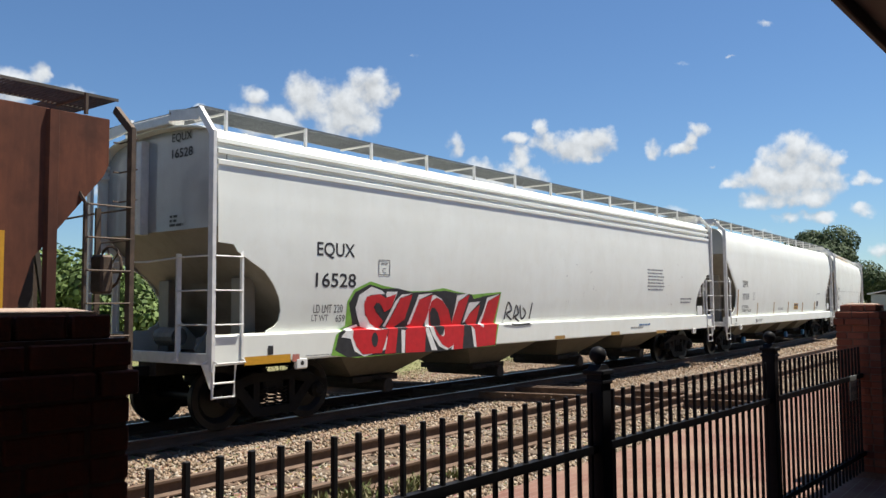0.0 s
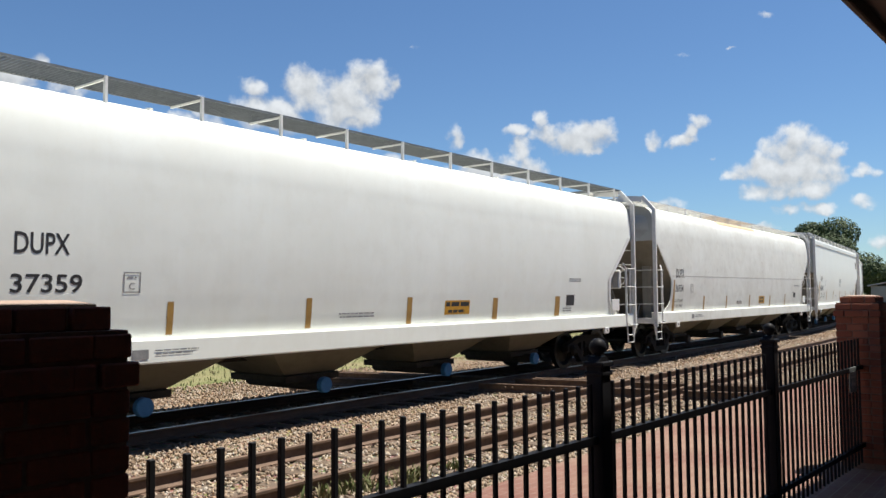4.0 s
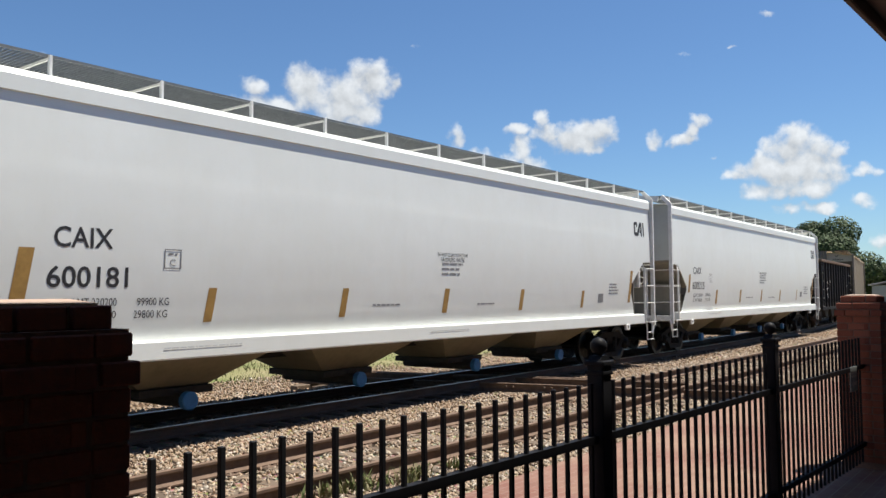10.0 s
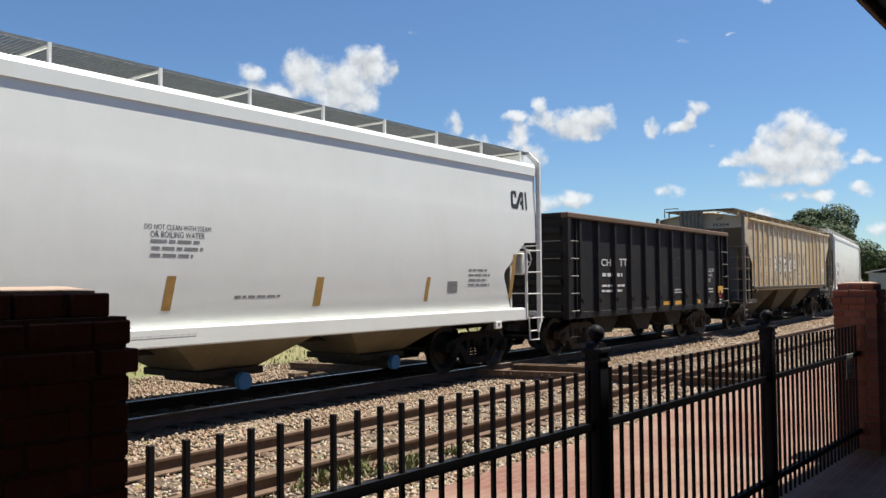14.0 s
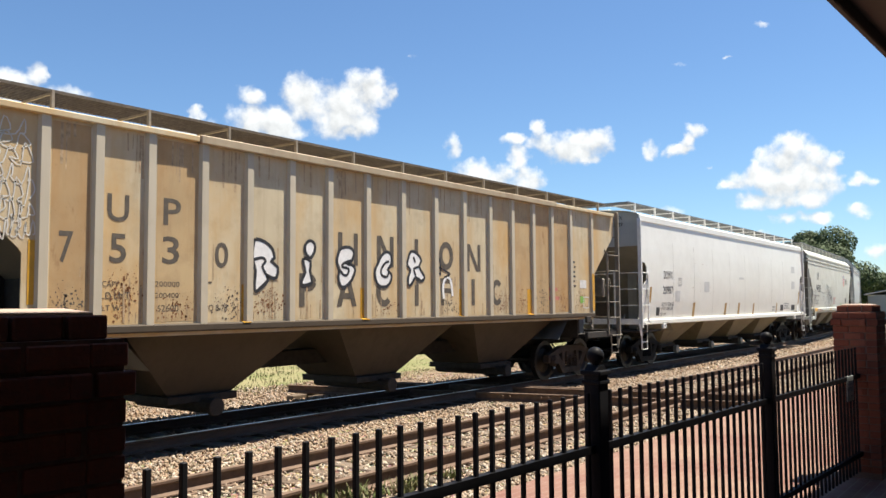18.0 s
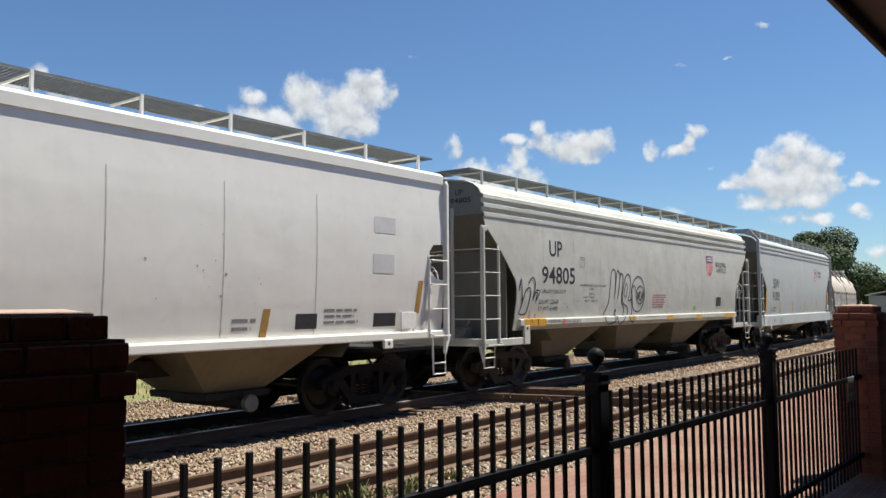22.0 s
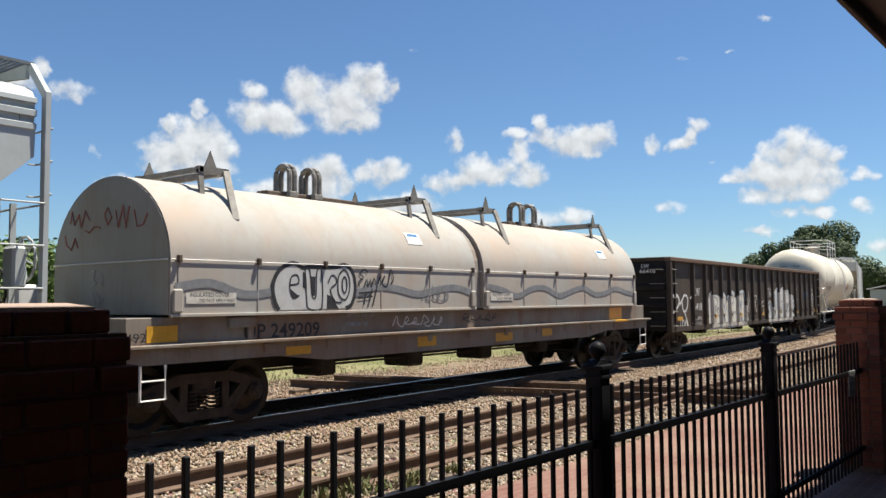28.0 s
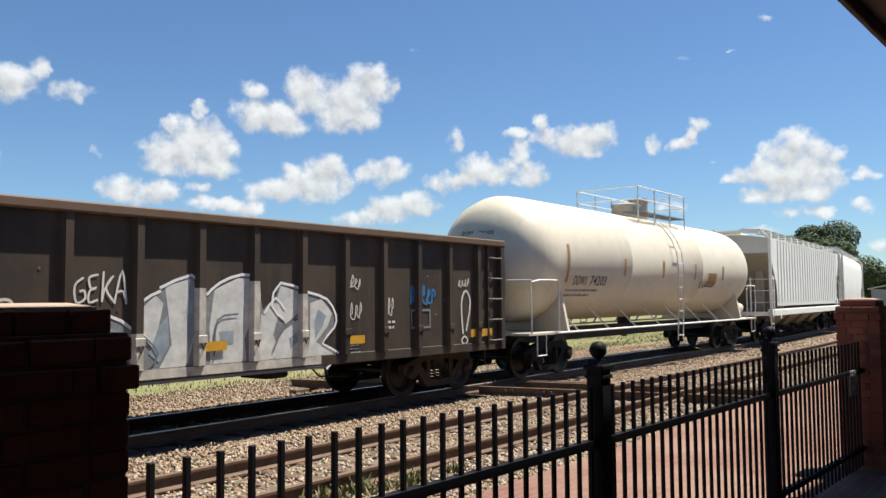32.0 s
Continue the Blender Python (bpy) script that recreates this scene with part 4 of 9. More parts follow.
def new_car(name, label, u, length=16.0, bogie_in=1.6):
    car = thing(name, label, "freight wagon", "train of freight wagons", (u, TRACK_Y, 0))
    CARS.append((car, u, length, bogie_in))
    return car


def ladder(car, x, way, k, mat, top=4.66, bend=4.28, sill=1.10, stile_top=2.55, width=0.52, rungs=4, y=1.60, cross=0.77, lean=0.35, post_top=None, low_step=0.56, end_top=None):
    """Corner post, side and end ladder of one corner. way: +1 into the car from its end, k: -1 for the camera's side."""
    p = Shape()
    if post_top is None:
        p.bar((x, k * y, sill - 0.12), (x, k * y, bend), 0.06, 0.105)
        p.bar((x, k * y, bend - 0.02), (x + way * 0.02, k * (y - lean), top), 0.06, 0.10)
    else:
        p.bar((x, k * y, sill - 0.12), (x, k * y, post_top), 0.05, 0.09)
        p.box(x - way * 0.05, x + way * 0.16, k * (y - 0.02), k * (y + 0.02), post_top - 0.05, post_top + 0.06, 0.008)
    part("corner_post", p, mat, car)
    st = Shape().bar((x + way * width, k * y, sill - 0.02), (x + way * width, k * y, stile_top), 0.035, 0.05)
    st.bar((x + way * width, k * y, stile_top - 0.01), (x + way * (width + 0.05), k * (y - 0.06), stile_top + 0.13), 0.03, 0.035)
    part("ladder_stile", st, mat, car)
    part("end_stile", Shape().bar((x, k * (y - cross), sill - 0.02), (x, k * (y - cross), end_top or stile_top + 0.04), 0.07, 0.04), mat, car)
    step = (stile_top - sill - 0.06) / (rungs - 1)
    for i in range(rungs):
        z = stile_top - 0.02 - i * step
        out = 0.11 if i == rungs - 1 else 0.05
        drop = 0.05 if i == rungs - 1 else 0.0
        part("rung", Shape().tube([(x, k * y, z), (x + way * 0.02, k * (y + out), z - drop), (x + way * (width - 0.01), k * (y + out), z - drop), (x + way * width, k * y, z)], 0.0125, 6), mat, car)
        part("rung", Shape().tube([(x, k * (y - 0.02), z), (x - way * out, k * (y - 0.04), z - drop), (x - way * out, k * (y - cross + 0.02), z - drop), (x, k * (y - cross), z)], 0.0125, 6), mat, car)
    if way < 0 and post_top is None:
        for i in range(5):
            z = stile_top + 0.10 + i * 0.39
            if z < top - 0.4:
                part("grab_iron", Shape().tube([(x, k * (y - 0.02), z), (x + 0.09, k * (y - 0.02), z), (x + 0.09, k * (y - 0.42), z), (x, k * (y - 0.42), z)], 0.012, 5), mat, car)
    # sill step, hung from a tapered gusset
    part("step_gusset", Shape().prism([(x - way * 0.14, sill - 0.02), (x + way * 0.07, sill - 0.02), (x + way * 0.07, sill - 0.34), (x + way * 0.0, sill - 0.36)], "y", k * (y - 0.03), k * (y - 0.01)), mat, car)
    f = Shape().tube([(x + way * 0.03, k * (y - 0.01), sill - 0.1), (x + way * 0.03, k * (y - 0.01), low_step), (x + way * 0.40, k * (y - 0.01), low_step), (x + way * 0.43, k * (y - 0.01), sill)], 0.02, 6)
    f.tube([(x + way * 0.03, k * (y - 0.01), low_step + 0.2), (x + way * 0.41, k * (y - 0.01), low_step + 0.2)], 0.016, 6)
    part("step", f, mat, car)


def walkway(car, x0, x1, y0, y1, z, mat, pitch=0.06, name="walkway"):
    """Open grating: cross bars between edge strips."""
    s = Shape()
    for y in (y0, y1):
        s.box(x0, x1, y - 0.006, y + 0.006, z - 0.035, z)
    for i in range(1, 4):
        y = y0 + (y1 - y0) * i / 4
        s.box(x0, x1, y - 0.003, y + 0.003, z - 0.012, z - 0.004)
    n = int(abs(x1 - x0) / pitch)
    for i in range(n):
        x = x0 + (x1 - x0) * (i + 0.5) / n
        s.box(x - 0.004, x + 0.004, y0, y1, z - 0.034, z - 0.003)
    me = bpy.data.meshes.new(name)
    me.from_pydata(s.v, [], s.f)
    return tagged(part(name, me, mat, car), kind="stuff")


def eased(table, n=9):
    """The same curve with more steps."""
    out = []
    for i in range(len(table) - 1):
        q = [table[min(max(i + j, 0), len(table) - 1)] for j in (-1, 0, 1, 2)]
        for k in range(n):
            t = k / n
            out.append((q[1][0] + (q[2][0] - q[1][0]) * t, 0.5 * (2 * q[1][1] + (q[2][1] - q[0][1]) * t + (2 * q[0][1] - 5 * q[1][1] + 4 * q[2][1] - q[3][1]) * t * t + (3 * q[1][1] - q[0][1] - 3 * q[2][1] + q[3][1]) * t ** 3)))
    return out + [table[-1]]


SIDE_UP = eased([(1.28, 1.505), (1.55, 1.535), (1.9, 1.564), (2.35, 1.588), (2.8, 1.598), (3.3, 1.595), (3.6, 1.586)], 5)
SMOOTH = SIDE_UP + [(3.7, 1.58), (3.85, 1.565), (4.0, 1.54), (4.15, 1.50), (4.27, 1.43), (4.36, 1.30), (4.43, 1.05), (4.50, 0.6), (4.52, 0.0)]
RIBBED_TOP = SIDE_UP[:-1] + [(3.66, 1.585), (3.665, 1.60), (3.74, 1.60), (3.77, 1.53), (3.85, 1.53), (3.855, 1.595), (3.93, 1.595), (3.96, 1.525), (4.04, 1.525), (4.045, 1.585), (4.12, 1.58), (4.16, 1.51), (4.26, 1.46), (4.36, 1.33), (4.45, 1.08), (4.52, 0.6), (4.54, 0.0)]
RIBBED_HIGH = SIDE_UP + [(3.83, 1.58), (3.835, 1.60), (3.90, 1.60), (3.93, 1.54), (3.99, 1.54), (3.995, 1.595), (4.06, 1.595), (4.09, 1.53), (4.15, 1.53), (4.155, 1.585), (4.21, 1.58), (4.24, 1.51), (4.31, 1.46), (4.38, 1.33), (4.46, 1.08), (4.52, 0.6), (4.54, 0.0)]
LEDGE = SIDE_UP + [(3.8, 1.58), (4.20, 1.57), (4.205, 1.60), (4.39, 1.60), (4.46, 1.56), (4.50, 1.44), (4.54, 1.1), (4.58, 0.6), (4.60, 0.0)]
TOP_BAND = SIDE_UP + [(3.8, 1.575), (4.14, 1.565), (4.145, 1.595), (4.30, 1.595), (4.36, 1.52), (4.44, 1.2), (4.50, 0.6), (4.52, 0.0)]
FLAT = [(1.45, 1.56), (4.18, 1.56), (4.185, 1.55), (4.20, 1.45), (4.28, 1.0), (4.35, 0.55), (4.37, 0.0)]


def hopper(name, label, u, L, mat, prof, cut, walk_mat=None, fit=None, sill=(1.06, 1.32), chutes=4, chute_mat=None, bx=1.62, walk_z=4.71, walk_y=(0.55, 1.28),
           brackets=13, fold=2.98, top=4.66, bend=4.28, stile_top=2.55, width=0.52, caps=None, cross=0.77, rungs=4, sill_in=0.02, seams=(), lean=0.35, hatch=None, sill_mat=None, end_mat=None, slope_mat=None, post_top=None, columns=(), shift=0.0, beam=True, rusty=False, frame_mat=None, placard=True, end_top=None, bulkhead=False, end_panel=False, pad_drop=None, brace=False):
    """A covered hopper wagon. cut: (height, distance in from the end) of the side sheets' ends."""
    car = new_car(name, label, u, L, bx)
    SHIFT[car.name] = shift
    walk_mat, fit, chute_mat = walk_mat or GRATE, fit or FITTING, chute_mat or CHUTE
    zs = sorted({round(z, 3) for z, _ in prof} | {round(z, 3) for z, _ in cut if prof[0][0] < z < prof[-1][0]} | {1.4 + 0.1 * i for i in range(20)})
    zs = [z for z in zs if prof[0][0] <= z <= prof[-1][0]]
    ring = [(-lerp(prof, z), z) for z in zs] + [(lerp(prof, z), z) for z in reversed(zs[:-1])]
    s = Shape()
    for y, z in ring:
        c = lerp(cut, z)
        s.v += [(c, y, z), (L - c, y, z)]
    s.f = [(2 * i, 2 * i + 1, 2 * i + 3, 2 * i + 2) for i in range(len(ring) - 1)]
    n, outer = len(ring), len(s.f)
    # the sheet's inner face and its cut edges, on points of their own
    inner = [(x, y * (1 - 0.02 / max(abs(y), 0.3)), z - (0.02 if abs(y) < 1.2 else 0)) for x, y, z in s.v]
    s.v += inner
    s.f += [(2 * n + 2 * i + 2, 2 * n + 2 * i + 3, 2 * n + 2 * i + 1, 2 * n + 2 * i) for i in range(n - 1)]
    rim = len(s.v)
    s.v += s.v[:2 * n] + inner
    for e in (0, 1):
        s.f += [(rim + 2 * i + e, rim + 2 * i + 2 + e, rim + 2 * n + 2 * i + 2 + e, rim + 2 * n + 2 * i + e) for i in range(n - 1)]
    me = bpy.data.meshes.new("body")
    me.from_pydata(s.v, [], s.f)
    me.polygons.foreach_set("use_smooth", [i < outer for i in range(len(s.f))])
    me.set_sharp_from_angle(angle=radians(25))
    body = part("body", me, mat, car)
    low = sill[0] if sill_in < 1 else 0.98
    # upright end sheets and the slope sheets under them, inside the side sheets
    slope = [(0.55, 0.30 + (fold - 0.55) * 0.98), (fold - 0.05, 0.33), (fold, 0.28), (5.0, 0.28)]
    for way in (0, 1):
        up = [fold] + [z for z in (3.2, 3.4, 3.6, 3.8, 4.0, 4.1) if z > fold + 0.05] + [z for z in zs if z > 4.12]
        down = [1.0, 1.28, 1.4, 1.6, 1.8, 2.0, 2.2, 2.4, 2.6, 2.75]
        down += [z for z in (2.9, 3.05, 3.2, 3.4, 3.6) if z < fold - 0.08] + [fold - 0.05, fold]
        # white wagons take an end colour with the shade already in it
        for kind_of, lv, m in (("end_sheet", up, end_mat or (END_GLOSS_SHADED if mat in (WHITE, CLEAN_WHITE, DIRTY_WHITE, COOL_WHITE) else mat)), ("slope_sheet", down, slope_mat or SLOPE_DUST_SHADE)):
            e = Shape()
            for z in lv:
                w = lerp(prof, max(z, prof[0][0])) - 0.03
                x = max(lerp(slope, z), lerp(cut, z) + 0.05)
                for q in (-w, -w * 0.5, 0, w * 0.5, w):
                    e.v.append((L - x if way else x, q, z))
            e.f = [(5 * i + j, 5 * i + j + 1, 5 * i + j + 6, 5 * i + j + 5) for i in range(len(lv) - 1) for j in range(4)]
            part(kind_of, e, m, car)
        sgn = -1 if way else 1
        x0 = L if way else 0.0
        for y0, y1, z0, z1, d in columns:
            part("end_column", Shape().box(x0 + sgn * d, x0 + sgn * (d + 0.14), y0, y1, z0, z1, 0.008), fit, car)
        if end_panel:
            part("end_panel", Shape().box(x0 + sgn * 1.02, x0 + sgn * 1.05, -1.5, 1.5, 1.07, fold - 0.70), slope_mat or SLOPE_DUST_SHADE, car)
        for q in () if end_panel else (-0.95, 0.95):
            part("bolster_column", Shape().box(x0 + sgn * 0.95, x0 + sgn * 1.2, q - 0.14, q + 0.14, 1.07, fold - 0.72, 0.01), slope_mat or SLOPE_DUST_SHADE, car)
        part("handrail", Shape().tube([(x0 - sgn * 0.02, -1.6 + cross, stile_top - 0.02), (x0 + sgn * 0.02, 0, stile_top - 0.05), (x0 - sgn * 0.02, 1.6 - cross, stile_top - 0.02)], 0.014, 6), fit, car)
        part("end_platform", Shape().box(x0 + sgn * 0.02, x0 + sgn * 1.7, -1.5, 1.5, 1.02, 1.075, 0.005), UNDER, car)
        part("end_beam", Shape().box(x0 + sgn * 0.0, x0 + sgn * 0.10, -1.56, 1.56, low + 0.01, low + 0.17, 0.008), frame_mat or fit, car)
        if beam:
            for k in (-1, 1):
                part("roof_beam", Shape().bar((x0 + sgn * 0.05, k * 1.24, top - 0.07), (x0 + sgn * 0.05, k * 0.5, top + 0.01), 0.05, 0.16), fit, car)
            part("roof_bridge", Shape().box(x0 + sgn * 0.02, x0 + sgn * 0.3, -0.5, 0.5, top - 0.12, top + 0.02, 0.01), fit, car)
        t = Shape().lathe([(0.0, 0), (0.14, 0.0), (0.15, 0.02), (0.15, 0.5), (0.14, 0.52), (0.0, 0.52)], (x0 + sgn * 0.75, 0.2, 1.35), "y", 14)
        part("air_tank", t, TANK_GREY, car)
        v = Shape().box(x0 + sgn * 0.55, x0 + sgn * 0.85, -0.75, -0.45, 1.08, 1.36, 0.04).tube([(x0 + sgn * 0.6, -0.7, 1.36), (x0 + sgn * 0.5, -0.9, 1.5), (x0 + sgn * 0.2, -0.95, 1.2)], 0.02, 5)
        part("brake_valve", v, TANK_GREY, car)
        if way == 1 and placard:
            bxx = x0 + sgn * 0.9
            part("placard_board", Shape().box(bxx, bxx + sgn * 0.42, -1.605, -1.585, 1.42, 1.72, 0.004).box(bxx + sgn * 0.03, bxx + sgn * 0.06, -1.585, -1.56, 1.3, 1.45).box(bxx + sgn * 0.36, bxx + sgn * 0.39, -1.585, -1.56, 1.3, 1.45), fit, car)
        if way == 1:
            wx = x0 + 0.02
            hw = Shape().tube([(wx, -1.12 + 0.27 * math.cos(a), 2.35 + 0.27 * math.sin(a)) for a in [i * 0.449 for i in range(14)]], 0.018, 6, True)
            for a in (0.3, 1.35, 2.4):
                hw.tube([(wx, -1.12 + 0.27 * math.cos(a), 2.35 + 0.27 * math.sin(a)), (wx, -1.12 - 0.27 * math.cos(a), 2.35 - 0.27 * math.sin(a))], 0.011, 5)
            hw.box(wx - 0.2, wx - 0.03, -1.26, -0.98, 2.0, 2.5, 0.03)
            part("hand_brake", hw, fit, car)
        # jacking pad
        pad = part("jacking_pad", Shape().box(x0 + sgn * 1.55, x0 + sgn * 1.80, -1.625, -1.56, sill[0] - (pad_drop or 0.14), sill[0] + 0.03, 0.02), frame_mat or fit, car)
        part("pad_hole", Shape().lathe([(0.036, -1.6265), (0.036, -1.62), (0.01, -1.62)], (x0 + sgn * 1.675, 0, sill[0] - 0.05), "y", 14), UNDER, pad)
        if brace:
            for q in (0.1, 0.9):
                part("end_brace", Shape().bar((x0 + sgn * 0.32, q + 0.1, fold - 0.3), (x0 + sgn * 0.75, q - 0.25, 1.08), 0.10, 0.04), SLOPE_DUST_SHADE, car)
        if bulkhead:
            b = Shape().box(x0 + sgn * 1.84, x0 + sgn * 1.88, -1.4, 1.4, 1.0, fold - 1.5)
            for q in (-0.75, 0.0, 0.75):
                b.box(x0 + sgn * 1.76, x0 + sgn * 1.84, q - 0.05, q + 0.05, 1.0, fold - 1.5)
            part("bulkhead", b, UNDER, car)
            part("end_brace", Shape().bar((x0 + sgn * 0.3, 0.75, 1.08), (x0 + sgn * 1.2, 0.75, 2.4), 0.07, 0.07).bar((x0 + sgn * 0.3, -0.3, 1.08), (x0 + sgn * 0.6, -0.3, 2.9), 0.06, 0.06).tube([(x0 + sgn * 0.15, -0.2, 1.08), (x0 + sgn * 0.15, -0.2, 1.7), (x0 + sgn * 0.15, 0.6, 1.7), (x0 + sgn * 0.15, 0.6, 1.08)], 0.02, 6), slope_mat or UNDER, car)
        if sill_in > 1:
            for k in (-1, 1):
                part("end_sill", Shape().box(x0, x0 + sgn * 1.72, k * 1.52, k * 1.60, low, low + 0.15, 0.008), frame_mat or fit, car)
    for k in (-1, 1):
        sl = Shape().prism([(k * 1.47, sill[0]), (k * 1.605, sill[0]), (k * 1.615, sill[0] + 0.02), (k * 1.615, sill[1] - 0.02), (k * 1.60, sill[1]), (k * 1.47, sill[1] + 0.01)], "x", sill_in, L - sill_in)
        part("side_sill", sl, sill_mat or mat, car)
        for way in (0, 1):
            ladder(car, L if way else 0.0, -1 if way else 1, k, fit, top, bend, low + 0.05, stile_top, width, rungs, 1.61, cross, lean, post_top, end_top=end_top)
    # discharge chutes
    a, b = 2.5, L - 2.5
    for i in range(chutes):
        c0, c1 = a + (b - a) * i / chutes, a + (b - a) * (i + 1) / chutes
        m = (c0 + c1) / 2
        h = Shape()
        up = [(c0 + 0.05, -1.42, sill[0] + 0.2), (c1 - 0.05, -1.42, sill[0] + 0.2), (c1 - 0.05, 1.42, sill[0] + 0.2), (c0 + 0.05, 1.42, sill[0] + 0.2)]
        dn = [(m - 0.55, -0.62, 0.52), (m + 0.55, -0.62, 0.52), (m + 0.55, 0.62, 0.52), (m - 0.55, 0.62, 0.52)]
        h.add(up + dn, [(0, 1, 5, 4), (1, 2, 6, 5), (2, 3, 7, 6), (3, 0, 4, 7), (4, 5, 6, 7), (3, 2, 1, 0)])
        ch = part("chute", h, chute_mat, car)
        g = Shape().box(m - 0.62, m + 0.62, -0.72, 0.72, 0.42, 0.53, 0.012)
        g.lathe([(0.10, -0.95), (0.11, -0.93), (0.11, 0.93), (0.10, 0.95)], (m, 0, 0.36), "y", 12)
        part("outlet_gate", g, UNDER, ch)
        cp = Shape().lathe([(0.12, -1.04), (0.135, -1.03), (0.135, -0.94), (0.12, -0.93)], (m, 0, 0.36), "y", 16)
        part("outlet_cap", cp, caps or UNDER, ch)
    # roof: hatch trough and running boards
    part("hatch_cover", Shape().box(0.9, L - 0.9, -0.30, 0.30, prof[-1][0] - 0.02, prof[-1][0] + 0.10, 0.03), hatch or mat, car)
    for i in range(6):
        x = 1.6 + (L - 3.2) * i / 5
        part("hatch_clamp", Shape().bar((x, -0.34, prof[-1][0] + 0.12), (x, 0.34, prof[-1][0] + 0.12), 0.06, 0.03), fit, car)
    for k in (-1, 1):
        walkway(car, 0.0, L, k * walk_y[0], k * walk_y[1], walk_z, walk_mat)
        for i in range(brackets):
            x = 0.45 + (L - 0.9) * i / (brackets - 1)
            yb = walk_y[1] + 0.02
            zr = [z for z, y in prof if y <= yb + 0.08][0] - 0.02
            part("bracket", Shape().bar((x, k * yb, zr), (x, k * yb, walk_z - 0.01), 0.035, 0.05).bar((x, k * walk_y[0], walk_z - 0.05), (x, k * yb, walk_z - 0.05), 0.03, 0.03), fit, car)
    for way in (0, 1):
        x0 = L - 0.62 if way else 0.02
        walkway(car, x0, x0 + 0.6, -walk_y[0] + 0.01, walk_y[0] - 0.01, walk_z - 0.002, walk_mat, name="end_walkway")
    underframe(car, L, bx, rusty=rusty)
    skin = [(0.4, 1.618), (sill[1] - 0.004, 1.618), (sill[1] + 0.012, lerp(prof, sill[1] + 0.012))] + [q for q in prof if q[0] > sill[1] + 0.02]
    for x in seams:
        patch(car, skin, x, sill[1] + 0.03, 0.018, 3.6 - sill[1], SEAM, "seam", 0.002)
    return car, skin


def text_shape(body, bold=0.0, shear=0.0):
    cu = bpy.data.curves.new("lettering", "FONT")
    cu.body, cu.size, cu.offset, cu.shear, cu.resolution_u = body, 1.0, bold, shear, 3
    ob = bpy.data.objects.new("lettering", cu)
    me = bpy.data.meshes.new_from_object(ob)
    v = np.array([p.co[:2] for p in me.vertices])
    f = [tuple(p.vertices) for p in me.polygons]
    bpy.data.objects.remove(ob)
    bpy.data.curves.remove(cu)
    bpy.data.meshes.remove(me)
    return v, f


def on_side(car, prof, name, pts, faces, mat, lift=0.003, label=""):
    """Lays flat points (x, z) on the camera's side of a wagon."""
    me = bpy.data.meshes.new(name)
    a = SHIFT.get(car.name, 0.0)
    me.from_pydata([(x + a, 0, z) for x, z in pts], [], faces)
    lo, hi = min(z for _, z in pts), max(z for _, z in pts)
    if hi - lo > 0.12:
        bm = bmesh.new()
        bm.from_mesh(me)
        steps = [z for z, _ in prof if lo < z < hi and z < 4.0]
        for z in steps:
            bmesh.ops.bisect_plane(bm, geom=bm.verts[:] + bm.edges[:] + bm.faces[:], plane_co=(0, 0, z), plane_no=(0, 0, 1))
        bm.to_mesh(me)
        bm.free()
    for v in me.vertices:
        v.co.y = -lerp(prof, v.co.z) - lift
    return part(name, me, mat, car, label)


def letters(car, prof, body, x, z, w, h, mat=None, bold=0.012, shear=0.0, lift=0.003, name="lettering", grow=0.0):
    """Text that fills the box w x h from its lower left corner."""
    bold = bold if h > 0.16 else 0.0
    v, f = text_shape(body, bold, shear)
    lo, hi = v.min(0), v.max(0)
    v = (v - lo) / (hi - lo) * np.array([w, h]) + np.array([x, z])
    return on_side(car, prof, name, [tuple(p) for p in v], f, mat or DECAL_BLACK, lift)


def end_letters(car, body, y, z, w, h, mat=None, x=0.235):
    """Text on a wagon's end; y is the text's left edge as seen from there."""
    v, f = text_shape(body, 0.012)
    lo, hi = v.min(0), v.max(0)
    v = (v - lo) / (hi - lo) * np.array([w, h])
    me = bpy.data.meshes.new("end_lettering")
    me.from_pydata([(x, y - a, z + b) for a, b in v], [], f)
    return part("end_lettering", me, mat or DECAL_BLACK, car)


def end_lines(car, y, z, w, h, n, x, seed, mat=None):
    """Small writing on a wagon's end that cannot be read."""
    rng = random.Random(seed)
    s = Shape()
    for i in range(n):
        a, zz, end = 0.0, z + h * (1 - (i + 0.7) / n), w * rng.uniform(0.4, 1.0)
        while a < end:
            b = min(a + rng.uniform(0.06, 0.16), end)
            k = len(s.v)
            s.v += [(x, y - a, zz), (x, y - b, zz), (x, y - b, zz + 0.55 * h / n), (x, y - a, zz + 0.55 * h / n)]
            s.f.append((k, k + 1, k + 2, k + 3))
            a = b + 0.025
    return tagged(part("end_print", s, mat or DECAL_BLACK, car), kind="stuff")


def lines(car, prof, x, z, w, h, n, mat=None, seed=0, gap=0.42, lift=0.003):
    """Small writing that cannot be read: rows of short bars."""
    rng = random.Random(seed)
    pts, faces = [], []
    pitch = h / n
    for i in range(n):
        z1 = z + h - i * pitch
        a = x + rng.uniform(0, 0.05) * w
        end = x + w * rng.uniform(0.75, 1.0)
        while a < end:
            b = min(a + rng.uniform(0.8, 2.6) * pitch, end)
            k = len(pts)
            pts += [(a, z1 - pitch * gap), (b, z1 - pitch * gap), (b, z1), (a, z1)]
            faces.append((k, k + 1, k + 2, k + 3))
            a = b + 0.35 * pitch
    return on_side(car, prof, "small_print", pts, faces, mat or DECAL_GREY, lift)


